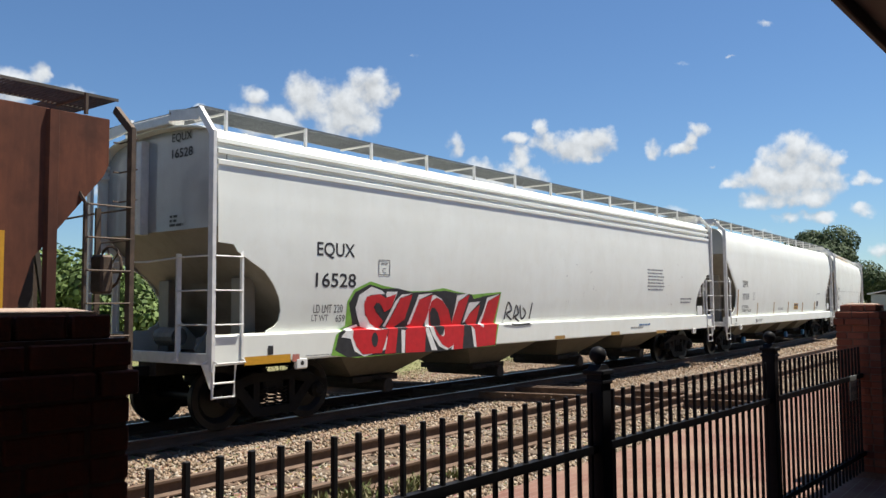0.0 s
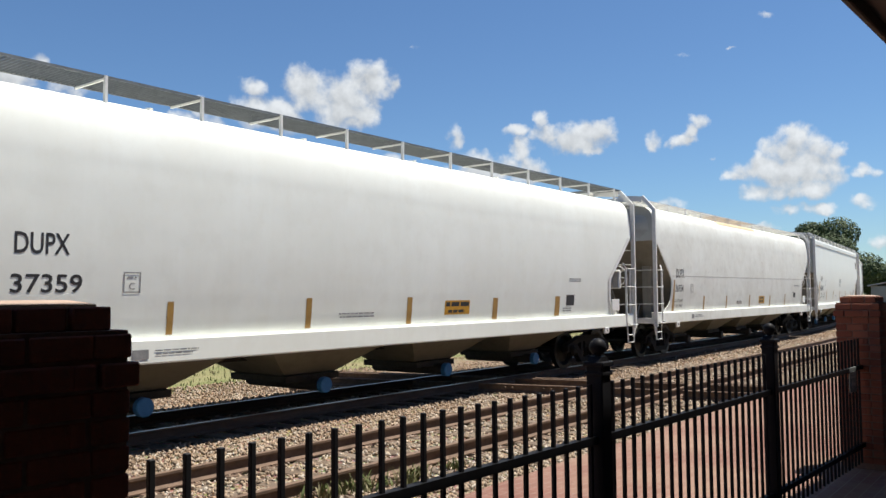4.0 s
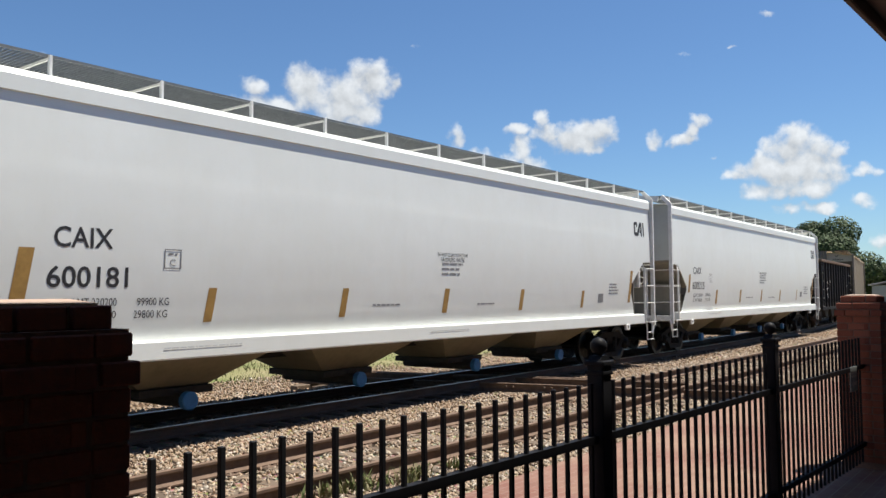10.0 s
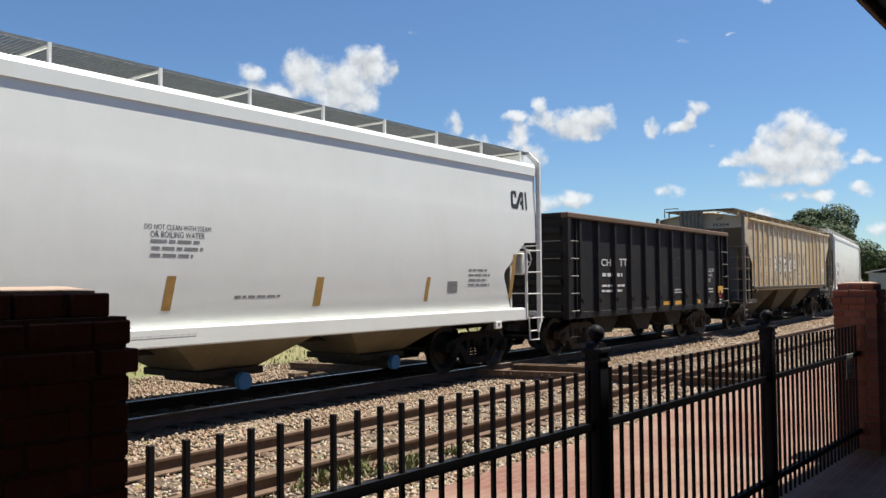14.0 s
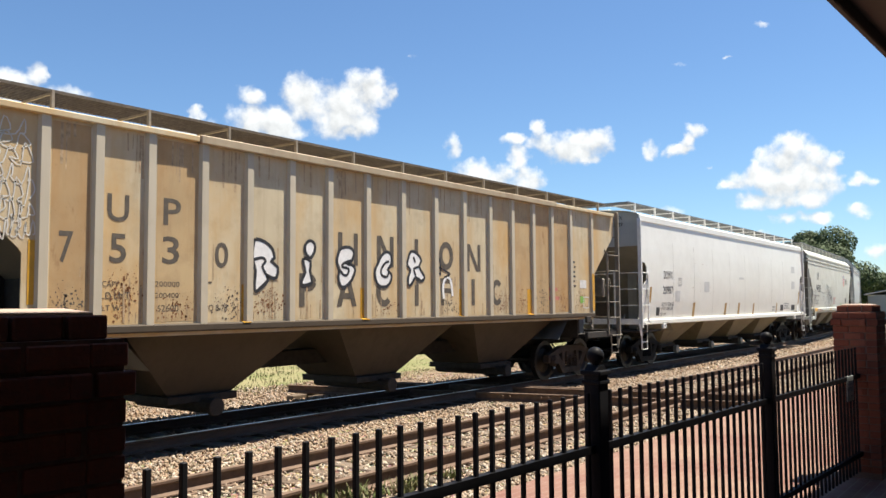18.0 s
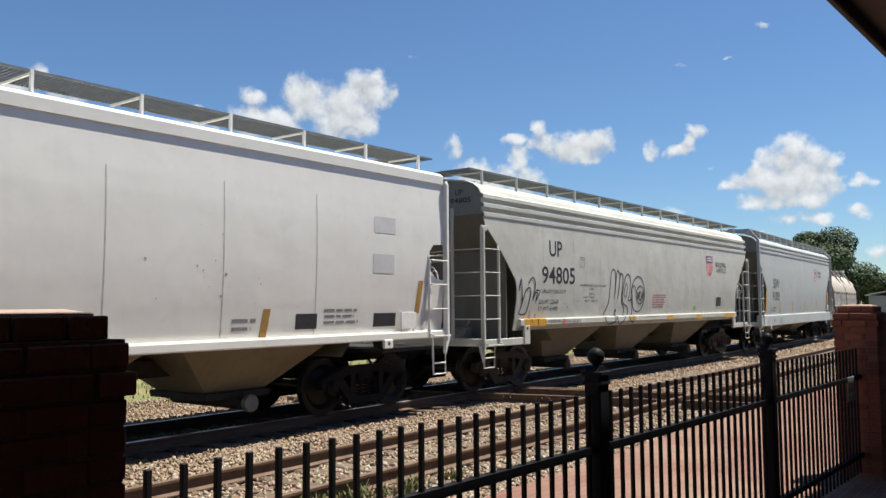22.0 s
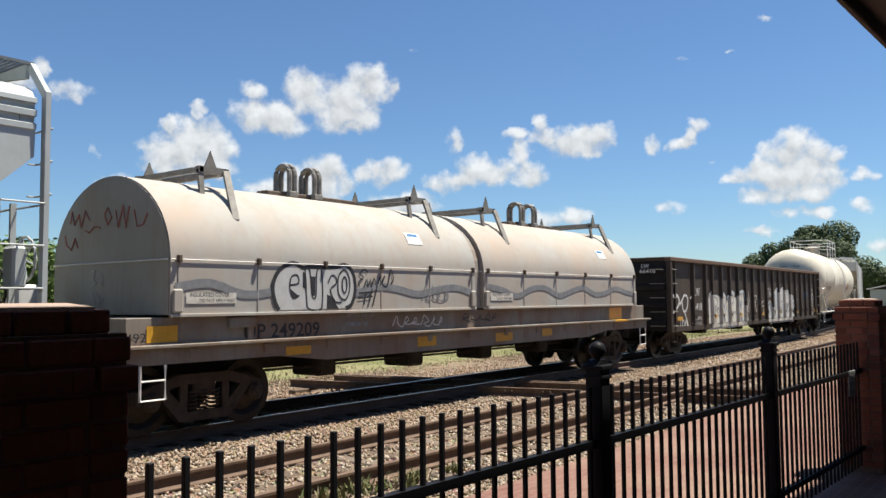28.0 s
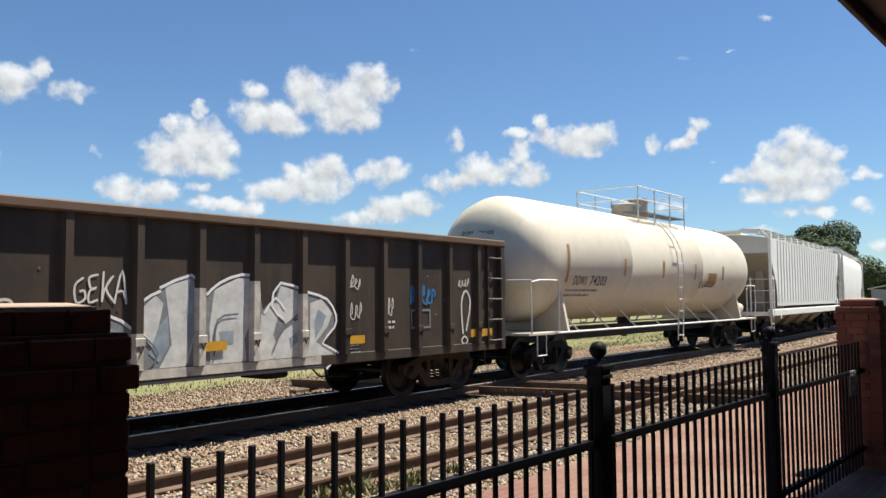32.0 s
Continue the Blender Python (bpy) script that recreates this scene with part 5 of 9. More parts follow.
def patch(car, prof, x, z, w, h, mat, name="marking", lift=0.0035, lean=0.0):
    n = max(1, int(h / 0.25))
    pts, faces = [], []
    for i in range(n + 1):
        zz = z + h * i / n
        pts += [(x + lean * i / n, zz), (x + w + lean * i / n, zz)]
        if i:
            faces.append((2 * i - 2, 2 * i - 1, 2 * i + 1, 2 * i))
    return on_side(car, prof, name, pts, faces, mat, lift)


def flecks(car, prof, x, z, w, h, n, mat, seed):
    """Small chips and blooms of rust, thicker towards the middle of the patch."""
    rng = random.Random(seed)
    pts, faces = [], []
    for _ in range(n):
        a, b = x + w * min(max(rng.gauss(0.5, 0.23), 0), 1), z + h * min(max(rng.gauss(0.4, 0.25), 0), 1)
        r = 0.004 + 0.017 * rng.random() ** 3
        k = len(pts)
        pts += [(a + r * rng.uniform(0.6, 1.3) * math.cos(t), b + r * rng.uniform(0.5, 1.4) * math.sin(t)) for t in (0.3, 1.5, 2.9, 4.2, 5.3)]
        faces.append(tuple(range(k, k + 5)))
    me_z = 0.0022 + 0.0001 * (seed % 9)
    return tagged(on_side(car, prof, "rust_speckle", pts, faces, mat, me_z), kind="stuff")


def plate_mark(car, prof, x, z, w, h, body="C", mat=None):
    """A square outline with a letter in it."""
    t = w * 0.06
    pts = [(x, z), (x + w, z), (x + w, z + h), (x, z + h), (x + t, z + t), (x + w - t, z + t), (x + w - t, z + h - t), (x + t, z + h - t)]
    on_side(car, prof, "plate_mark", pts, [(0, 1, 5, 4), (1, 2, 6, 5), (2, 3, 7, 6), (3, 0, 4, 7)], mat or DECAL_GREY, 0.0048)
    if body:
        letters(car, prof, body, x + w * 0.33, z + h * 0.15, w * 0.33, h * 0.33, mat or DECAL_GREY)
        lines(car, prof, x + w * 0.2, z + h * 0.6, w * 0.6, h * 0.2, 1, mat or DECAL_GREY)


def stroke(car, prof, pts, width, mat, name="spray_line", lift=0.0045, closed=False, smooth=3):
    """A sprayed line through (x, z) points, rounded by a spline."""
    p = [np.array(q, float) for q in pts]
    out = []
    n = len(p)
    for i in range(n if closed else n - 1):
        p0, p1, p2, p3 = (p[(i + j) % n] if closed else p[min(max(i + j, 0), n - 1)] for j in (-1, 0, 1, 2))
        for j in range(smooth):
            t = j / smooth
            out.append(0.5 * (2 * p1 + (p2 - p0) * t + (2 * p0 - 5 * p1 + 4 * p2 - p3) * t * t + (3 * p1 - p0 - 3 * p2 + p3) * t ** 3))
    if closed:
        out.append(out[0])
    else:
        out.append(p[-1])
    v, f = [], []
    for i, q in enumerate(out):
        d = out[min(i + 1, len(out) - 1)] - out[max(i - 1, 0)]
        d = d / (np.linalg.norm(d) + 1e-9)
        s = np.array([-d[1], d[0]]) * width / 2
        v += [tuple(q + s), tuple(q - s)]
        if i:
            f.append((2 * i - 2, 2 * i - 1, 2 * i + 1, 2 * i))
    ob = on_side(car, prof, name, v, f, mat, lift)
    if len(prof) == 2:  # a flat side: let a line that crosses itself lie over itself
        for q in ob.data.vertices:
            q.co.y -= 0.00003 * (q.index // 2)
    return ob


def scribble(car, prof, x, z, w, h, mat, seed, loops=6, width=0.03):
    """A hasty tag: a running line of loops and spikes."""
    rng = random.Random(seed)
    pts = []
    for i in range(loops):
        a = x + w * i / loops
        pts += [(a, z + h * rng.uniform(0.0, 0.3)), (a + w / loops * rng.uniform(0.2, 0.5), z + h * rng.uniform(0.7, 1.0)), (a + w / loops * rng.uniform(0.4, 0.9), z + h * rng.uniform(0.3, 0.6)), (a + w / loops * rng.uniform(-0.1, 0.5), z + h * rng.uniform(0.2, 0.45))]
    return stroke(car, prof, pts, width, mat)


CUT_ROUND = [(1.28, 1.0), (1.46, 1.04), (1.52, 1.19), (1.6, 1.27), (1.75, 1.30), (1.95, 1.26), (2.15, 1.14), (2.34, 0.96), (2.5, 0.66), (2.61, 0.46), (2.71, 0.38), (2.73, 0.12), (4.6, 0.10)]
CUT_DIAG = [(1.28, 0.8), (1.40, 0.9), (1.5, 1.12), (1.65, 1.25), (1.85, 1.31), (2.1, 1.32), (2.26, 1.30), (2.34, 1.23), (3.36, 0.14), (3.5, 0.11), (4.6, 0.11)]
CUT_STEP = [(1.28, 1.05), (1.45, 1.13), (1.6, 1.2), (1.9, 1.36), (2.01, 1.37), (2.08, 1.33), (2.60, 0.70), (2.69, 0.59), (2.71, 0.12), (4.6, 0.10)]
CUT_LONG = [(1.28, 1.25), (1.5, 1.29), (2.0, 1.34), (2.2, 1.33), (2.37, 1.28), (3.08, 0.60), (3.14, 0.52), (3.48, 0.14), (3.6, 0.10), (4.6, 0.08)]
CUT_BOW = [(1.28, 1.0), (1.4, 1.12), (1.6, 1.26), (1.85, 1.30), (2.2, 1.32), (2.32, 1.29), (3.13, 0.56), (3.45, 0.20), (3.52, 0.12), (4.6, 0.08)]
CUT_NOTCH = [(1.28, 0.05), (2.31, 0.05), (2.33, 0.27), (2.49, 0.48), (2.83, 0.50), (2.97, 0.38), (2.99, 0.05), (4.6, 0.05)]
CUT_RIB = [(1.45, 1.35), (1.9, 1.35), (2.4, 1.2), (3.45, 0.35), (3.6, 0.28), (4.6, 0.28)]
CUT_BEIGE = [(1.45, 1.33), (2.46, 1.33), (2.52, 1.29), (3.56, 0.16), (3.6, 0.10), (4.6, 0.10)]

STAINED = paint("orange_stained_board", (0.56, 0.43, 0.28), (0.36, 0.22, 0.10), 0.4, 0.8, 0.0, 0.7, seed=27)
# the wagons, in the order in which they pass
brown, P0 = hopper("hopper_wagon", "rust-brown covered hopper wagon with open roof walkway", -13.2, 19.0, RUST, FLAT, CUT_RIB, GRATE_DARK, FITTING_DARK, bx=1.7, chutes=3, chute_mat=RUST, top=4.4, bend=4.1, walk_z=4.54, sill=(1.40, 1.62), fold=3.79, end_mat=END_DARK_BROWN, slope_mat=END_DARK_BROWN, stile_top=3.1, rungs=6, width=0.6, sill_in=1.35, beam=False, frame_mat=END_DARK_BROWN, placard=False, bulkhead=True)
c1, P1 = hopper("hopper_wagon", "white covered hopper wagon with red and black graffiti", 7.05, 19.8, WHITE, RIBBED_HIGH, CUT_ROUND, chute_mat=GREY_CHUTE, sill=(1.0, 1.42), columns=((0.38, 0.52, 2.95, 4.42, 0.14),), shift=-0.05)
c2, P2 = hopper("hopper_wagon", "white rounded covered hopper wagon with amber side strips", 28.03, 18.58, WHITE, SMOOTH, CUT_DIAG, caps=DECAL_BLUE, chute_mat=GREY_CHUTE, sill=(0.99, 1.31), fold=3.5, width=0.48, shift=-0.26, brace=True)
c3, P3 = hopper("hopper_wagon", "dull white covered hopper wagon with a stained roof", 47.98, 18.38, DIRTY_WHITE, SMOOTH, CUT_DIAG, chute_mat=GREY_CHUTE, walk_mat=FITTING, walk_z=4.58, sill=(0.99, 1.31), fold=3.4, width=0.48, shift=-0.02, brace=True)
CAI_FORM = {"caps": DECAL_BLUE, "walk_z": 4.76, "walk_y": (0.6, 1.4), "top": 4.74, "bend": 4.5, "lean": 0.25, "sill": (1.01, 1.27), "fold": 2.83, "sill_in": 0.53, "columns": ((0.0, 0.26, 1.08, 4.45, 0.12),), "width": 0.55, "placard": False, "end_panel": True}
c4, P4 = hopper("hopper_wagon", "clean white covered hopper wagon with blue outlet caps", 67.62, 19.15, CLEAN_WHITE, LEDGE, CUT_STEP, **CAI_FORM)
c5, P5 = hopper("hopper_wagon", "clean white covered hopper wagon with roof ledge", 88.03, 19.05, CLEAN_WHITE, LEDGE, CUT_STEP, shift=-0.26, **CAI_FORM)
c7, P7 = hopper("hopper_wagon", "faded beige ribbed covered hopper wagon with rust patches", 121.44, 16.8, BEIGE, FLAT, CUT_BEIGE, GRATE_DARK, CHALK_FIT, sill=(1.50, 1.61), chutes=3, chute_mat=SILL_CHUTE_SHADE, sill_mat=SILL_CHUTE_SHADE, top=4.24, bend=4.2, walk_z=4.50, lean=0.02, stile_top=3.1, rungs=6, width=0.6, fold=3.79, end_mat=BEIGE_RIB, slope_mat=SLOPE_GREY_SHADED, beam=False, shift=-0.41, rusty=True, sill_in=1.33, frame_mat=UNDER, placard=False, end_top=3.74, bulkhead=True)
c8, P8 = hopper("hopper_wagon", "weathered white covered hopper wagon with short ladders", 139.62, 18.5, COOL_WHITE, TOP_BAND, CUT_NOTCH, walk_z=4.70, top=4.2, bend=4.15, caps=GRATE, seams=(2.6, 4.4, 6.2, 8.0, 9.8, 11.6, 13.4, 15.2), lean=0.02, stile_top=2.7, sill=(1.23, 1.37), fold=3.45, beam=False, shift=-0.08)
c9, P9 = hopper("hopper_wagon", "light grey covered hopper wagon with outlined graffiti", 159.35, 17.23, GREY, RIBBED_TOP, CUT_LONG, fit=GREY, end_mat=END_GREY_SHADED, slope_mat=SLOPE_GREY_SHADED, chutes=3, sill=(1.37, 1.52), sill_in=1.43, walk_z=4.69, hatch=TEAL, seams=(2.45, 3.9, 5.3, 6.75, 8.2, 9.65, 11.1, 12.5, 14.6), stile_top=3.0, rungs=5, width=0.58, fold=3.74, post_top=3.4, columns=((-0.36, -0.26, 3.6, 4.5, 0.14),), chute_mat=GREY_CHUTE, beam=False, shift=-0.02, rusty=True, end_top=3.86, end_panel=True, pad_drop=0.40, placard=False)
c10, P10 = hopper("hopper_wagon", "grey covered hopper wagon with ribbed top chord", 177.9, 15.1, STEEL_GREY, RIBBED_HIGH, CUT_BOW, fit=STEEL_GREY, end_mat=END_GREY_SHADED, slope_mat=SLOPE_GREY_SHADED, chutes=2, walk_z=4.71, hatch=TEAL, seams=(2.3, 3.75, 5.2, 6.65, 8.1, 9.55, 11.0), sill=(0.92, 1.34), fold=3.83, stile_top=3.0, rungs=5, shift=0.48)
c14, P14 = hopper("hopper_wagon", "white ribbed covered hopper wagon", 250.66, 16.6, WHITE, FLAT, CUT_RIB, walk_z=4.54, top=4.5, bend=4.15, fold=3.6)
c15, P15 = hopper("hopper_wagon", "white covered hopper wagon at the rear", 268.26, 17.5, WHITE, SMOOTH, CUT_DIAG)

# pressed flanges along the diagonal cuts
for car, skin, length in ((c2, P2, 18.58), (c3, P3, 18.38)):
    edge = [(1.36, 1.0), (1.5, 1.2), (1.65, 1.33), (1.85, 1.39), (2.1, 1.40), (2.28, 1.37), (2.8, 0.82), (3.34, 0.24)]
    for side in (0, 1):
        run = [((length - x + 0.0 if side else x - 0.0) - SHIFT[car.name], z) for z, x in edge]
        stroke(car, skin, run, 0.10, FITTING, "flange", 0.012)
        stroke(car, skin, [(x - 0.06 if side else x + 0.06, z) for x, z in run], 0.018, SEAM, "seam", 0.004)

# a crumpled dent in its end sheet, with bare scraped metal
dent = Shape()
for j in range(13):
    for i in range(11):
        a, b = (i - 5) / 5, (j - 6) / 6
        fall = max(0.0, 1 - a * a - b * b)
        dent.v.append((0.31 - fall * (0.06 + 0.12 * abs(noise.noise((a * 2.3, b * 2.6, 1.7))) + 0.05 * noise.noise((a * 5, b * 5, 4))), -0.95 + 0.45 * a, 3.84 + 0.42 * b))
dent.f = [(11 * j + i, 11 * j + i + 1, 11 * j + i + 12, 11 * j + i + 11) for j in range(12) for i in range(10)]
part("dent", dent, END_GLOSS_SHADED, c3, "crumpled bare patch on the end sheet", smooth=180)

# a long weld seam along the dull white wagon
stroke(c3, P3, [(1.35 + 1.15 * i, 2.38 + 0.005 * i) for i in range(15)], 0.016, SEAM, "seam", 0.003)
stain = Shape()
for j, z in enumerate((4.24, 4.28, 4.32, 4.36, 4.39, 4.42, 4.45, 4.48)):
    stain.v += [(6.0 + 0.5 * i + 0.12 * math.sin(7 * i + 3 * j), -lerp(SMOOTH, z) - 0.004, z + 0.006) for i in range(10)]
    if j:
        stain.f += [(10 * j + i - 11, 10 * j + i - 10, 10 * j + i, 10 * j + i - 1) for i in range(1, 10)]
part("roof_stain", stain, STAINED, c3, "orange stain on the roof edge")


def ribs_on(car, xs, mat, z0, z1, y=1.56, deep=0.05, w=0.055):
    """Vertical stiffening ribs on both sides."""
    for k in (-1, 1):
        for x in xs:
            part("rib", Shape().prism([(x - w - 0.03, k * (y - 0.005)), (x - w, k * (y + deep)), (x + w, k * (y + deep)), (x + w + 0.03, k * (y - 0.005))], "z", z0, z1), mat, car)


# corrugated plate over the beige wagon's end, up to the running board
for x, way in ((0.10, 1), (16.70, -1)):
    zig = []
    for i in range(6):
        zig += [(x, -0.12 + 0.15 * i), (x - way * 0.05, -0.09 + 0.15 * i), (x - way * 0.05, -0.03 + 0.15 * i)]
    zig += [(x, 0.78), (x + way * 0.02, 0.78), (x + way * 0.02, -0.12)]
    part("end_plate", Shape().prism(zig, "z", 3.74, 4.47), CHALK_FIT, c7)
    part("end_handrail", Shape().tube([(x, 0.82, 4.4), (x, 0.82, 4.6), (x, 1.35, 4.6), (x, 1.35, 4.25)], 0.02, 6), FITTING_DARK, c7)
TAN_CHORD = paint("rusty_tan_chord", (0.42, 0.34, 0.235), (0.20, 0.13, 0.075), 0.4, 0.8, 0.25, 0.65, seed=34, spec=0.2)
RIBS7 = [x - 0.41 for x in [1.97, 2.65, 3.38, 4.21, 5.0, 5.82, 6.64, 7.55, 8.48, 9.44, 10.36, 11.28, 12.13, 13.0, 13.83, 14.73, 15.82]]
ribs_on(c7, RIBS7, BEIGE_RIB, 1.60, 4.17)
for k in (-1, 1):
    part("top_chord", Shape().box(3.69, 13.54, k * 1.55, k * 1.66, 4.08, 4.20, 0.012), TAN_CHORD, c7)
    part("top_chord", Shape().box(0.9, 3.68, k * 1.55, k * 1.64, 4.10, 4.18, 0.01), BEIGE, c7)
    part("top_chord", Shape().box(13.55, 16.6, k * 1.55, k * 1.64, 4.10, 4.18, 0.01), BEIGE, c7)
ribs_on(c14, [1.6 + 0.55 * i for i in range(26)], WHITE, 1.60, 4.17, w=0.06, deep=0.03)
ribs_on(brown, [1.6 + 0.82 * i for i in range(21)], RUST, 1.60, 4.17)
patch(brown, P0, 17.35, 1.75, 0.13, 0.95, ORANGE)


def gondola(name, label, u, L, mat, z0, z1, ribs, bx=1.6):
    car = new_car(name, label, u, L, bx)
    for k in (-1, 1):
        part("side", Shape().box(0.12, L - 0.12, k * 1.46, k * 1.50, z0, z1 - 0.02), mat, car)
        part("top_chord", Shape().box(0.02, L - 0.02, k * 1.42, k * 1.61, z1 - 0.13, z1, 0.02), BROWN_TOP, car)
        part("side_sill", Shape().box(0.05, L - 0.05, k * 1.44, k * 1.52, z0 - 0.05, z0 + 0.12, 0.012), mat, car)
        for x in ribs:
            part("rib", Shape().prism([(x - 0.09, k * 1.49), (x - 0.05, k * 1.585), (x + 0.05, k * 1.585), (x + 0.09, k * 1.49)], "z", z0 + 0.10, z1 - 0.12), mat, car)
            part("tie_down", Shape().box(x - 0.07, x + 0.07, k * 1.58, k * 1.60, z0 + 0.42, z0 + 0.52, 0.006).tube([(x - 0.04, k * 1.61, z0 + 0.42), (x, k * 1.62, z0 + 0.33), (x + 0.04, k * 1.61, z0 + 0.42)], 0.012, 5), mat, car)
    for x, way in ((0.08, 1), (L - 0.08, -1)):
        part("end_wall", Shape().box(x, x + way * 0.06, -1.45, 1.45, z0, z1 - 0.02), BLACK, car)
        for i in range(4):
            z = z0 + 0.15 + i * (z1 - z0 - 0.4) / 3.4
            part("end_rib", Shape().box(x - way * 0.10, x, -1.42, 1.42, z, z + 0.16, 0.02), BLACK, car)
        part("end_chord", Shape().box(x - way * 0.05, x + way * 0.10, -1.5, 1.5, z1 - 0.12, z1, 0.02), mat, car)
        for k in (-1, 1):
            part("corner_post", Shape().box(x - way * 0.04, x + way * 0.12, k * 1.46, k * 1.60, z0 - 0.05, z1 - 0.1, 0.015), mat, car)
            for i in range(5):
                z = z0 + 0.15 + i * 0.42
                part("rung", Shape().tube([(x + way * 0.08, k * 1.57, z), (x + way * 0.10, k * 1.61, z), (x + way * 0.46, k * 1.61, z), (x + way * 0.48, k * 1.54, z)], 0.014, 5), TANK_GREY, car)
                part("rung", Shape().tube([(x - way * 0.1, k * 1.42, z), (x - way * 0.18, k * 1.42, z), (x - way * 0.18, k * 1.0, z), (x - way * 0.1, k * 1.0, z)], 0.014, 5), TANK_GREY, car)
            part("ladder_stile", Shape().bar((x + way * 0.50, k * 1.52, z0), (x + way * 0.50, k * 1.52, z1 - 0.13), 0.05, 0.05), mat, car)
            part("step", Shape().tube([(x + way * 0.2, k * 1.5, z0), (x + way * 0.2, k * 1.5, 0.5), (x + way * 0.6, k * 1.5, 0.5), (x + way * 0.6, k * 1.5, z0)], 0.018, 6), mat, car)
    part("floor", Shape().box(0.1, L - 0.1, -1.45, 1.45, z0, z0 + 0.08), mat, car)
    for i in range(3):
        x = L * (0.28 + 0.22 * i)
        part("brake_gear", Shape().box(x, x + 0.5, -0.6, 0.1, 0.55, 0.85, 0.04).tube([(x - 1.5, -0.5, 0.7), (x + 2.0, -0.5, 0.7)], 0.02, 5).tube([(x + 0.6, -0.9, 0.8), (x + 0.9, -0.9, 0.55), (x + 1.6, -0.9, 0.5)], 0.015, 5), UNDER, car)
    underframe(car, L, bx, 0.62, 0.9, True)
    return car


RIBS12 = [x + 0.12 for x in [2.02, 3.18] + [3.88 + 0.947 * i for i in range(17)]]
SIDE_RIB = [(0.0, 1.505), (5.0, 1.505)]
c6 = gondola("open_wagon", "black open-top wagon with stiffening ribs and white lettering", 108.4, 11.6, BLACK, 0.98, 3.5, [x - 0.27 for x in [1.0 + 0.97 * i for i in range(7)] + [7.82, 8.76, 9.78, 10.92]])
SHIFT[c6.name] = -0.27
c12 = gondola("gondola_wagon", "dark brown gondola wagon covered in silver graffiti", 211.6, 20.1, BROWN, 0.84, 3.05, RIBS12)
SHIFT[c12.name] = 0.12
for i in range(34):
    part("rivet", Shape().lathe([(0.022, 0), (0.018, -0.012), (0.004, -0.018)], (0.4 + i * 0.34, -1.52, 1.02), "y", 6), BLACK, c6)
# the black wagon's sloping inside and hopper doors
part("slope_sheet", Shape().add([(0.2, -1.4, 3.2), (0.2, 1.4, 3.2), (3.4, 1.4, 1.1), (3.4, -1.4, 1.1)], [(0, 1, 2, 3)]), BLACK, c6)
for i, x in enumerate((3.2, 5.6, 8.0)):
    part("hopper_door", Shape().prism([(x - 0.9, 1.0), (x + 0.9, 1.0), (x + 0.35, 0.45), (x - 0.35, 0.45)], "y", -1.0, 1.0), UNDER, c6)

# coil wagon: deep deck, two rounded covers
L11 = 16.2
c11 = new_car("coil_wagon", "steel coil wagon under rounded white covers with graffiti", 194.07, L11, 1.6)
part("deck", Shape().box(0.1, 16.1, -1.42, 1.42, 1.25, 1.62, 0.01), DECK, c11)
for k in (-1, 1):
    part("running_board", Shape().box(0.0, 16.2, k * 1.40, k * 1.60, 1.22, 1.262, 0.006), DECK, c11)
    part("side_sill", Shape().prism([(0.1, 1.0), (0.1, 1.22), (16.1, 1.22), (16.1, 1.0), (13.6, 1.0), (12.6, 0.88), (3.6, 0.88), (2.6, 1.0)], "y", k * 1.44, k * 1.50), DECK, c11)
    for i in range(12):
        x = 1.0 + i * 1.3
        part("stake_pocket", Shape().box(x, x + 0.14, k * 1.42, k * 1.52, 1.06, 1.2, 0.01), DECK, c11)
    part("web_rib", Shape().box(2.05, 2.15, k * 1.40, k * 1.46, 1.26, 1.6, 0.005).box(1.7, 2.15, k * 1.42, k * 1.50, 1.45, 1.6, 0.008), DECK, c11)
SIDE_COIL = [(0.0, 1.505), (1.215, 1.505), (1.22, 1.605), (1.262, 1.605), (1.27, 1.425), (1.60, 1.425), (1.63, 1.535), (2.38, 1.535)] + [(2.38 + 1.29 * math.sin(t), 1.535 * math.cos(t)) for t in [0.1 * i for i in range(1, 15)]]
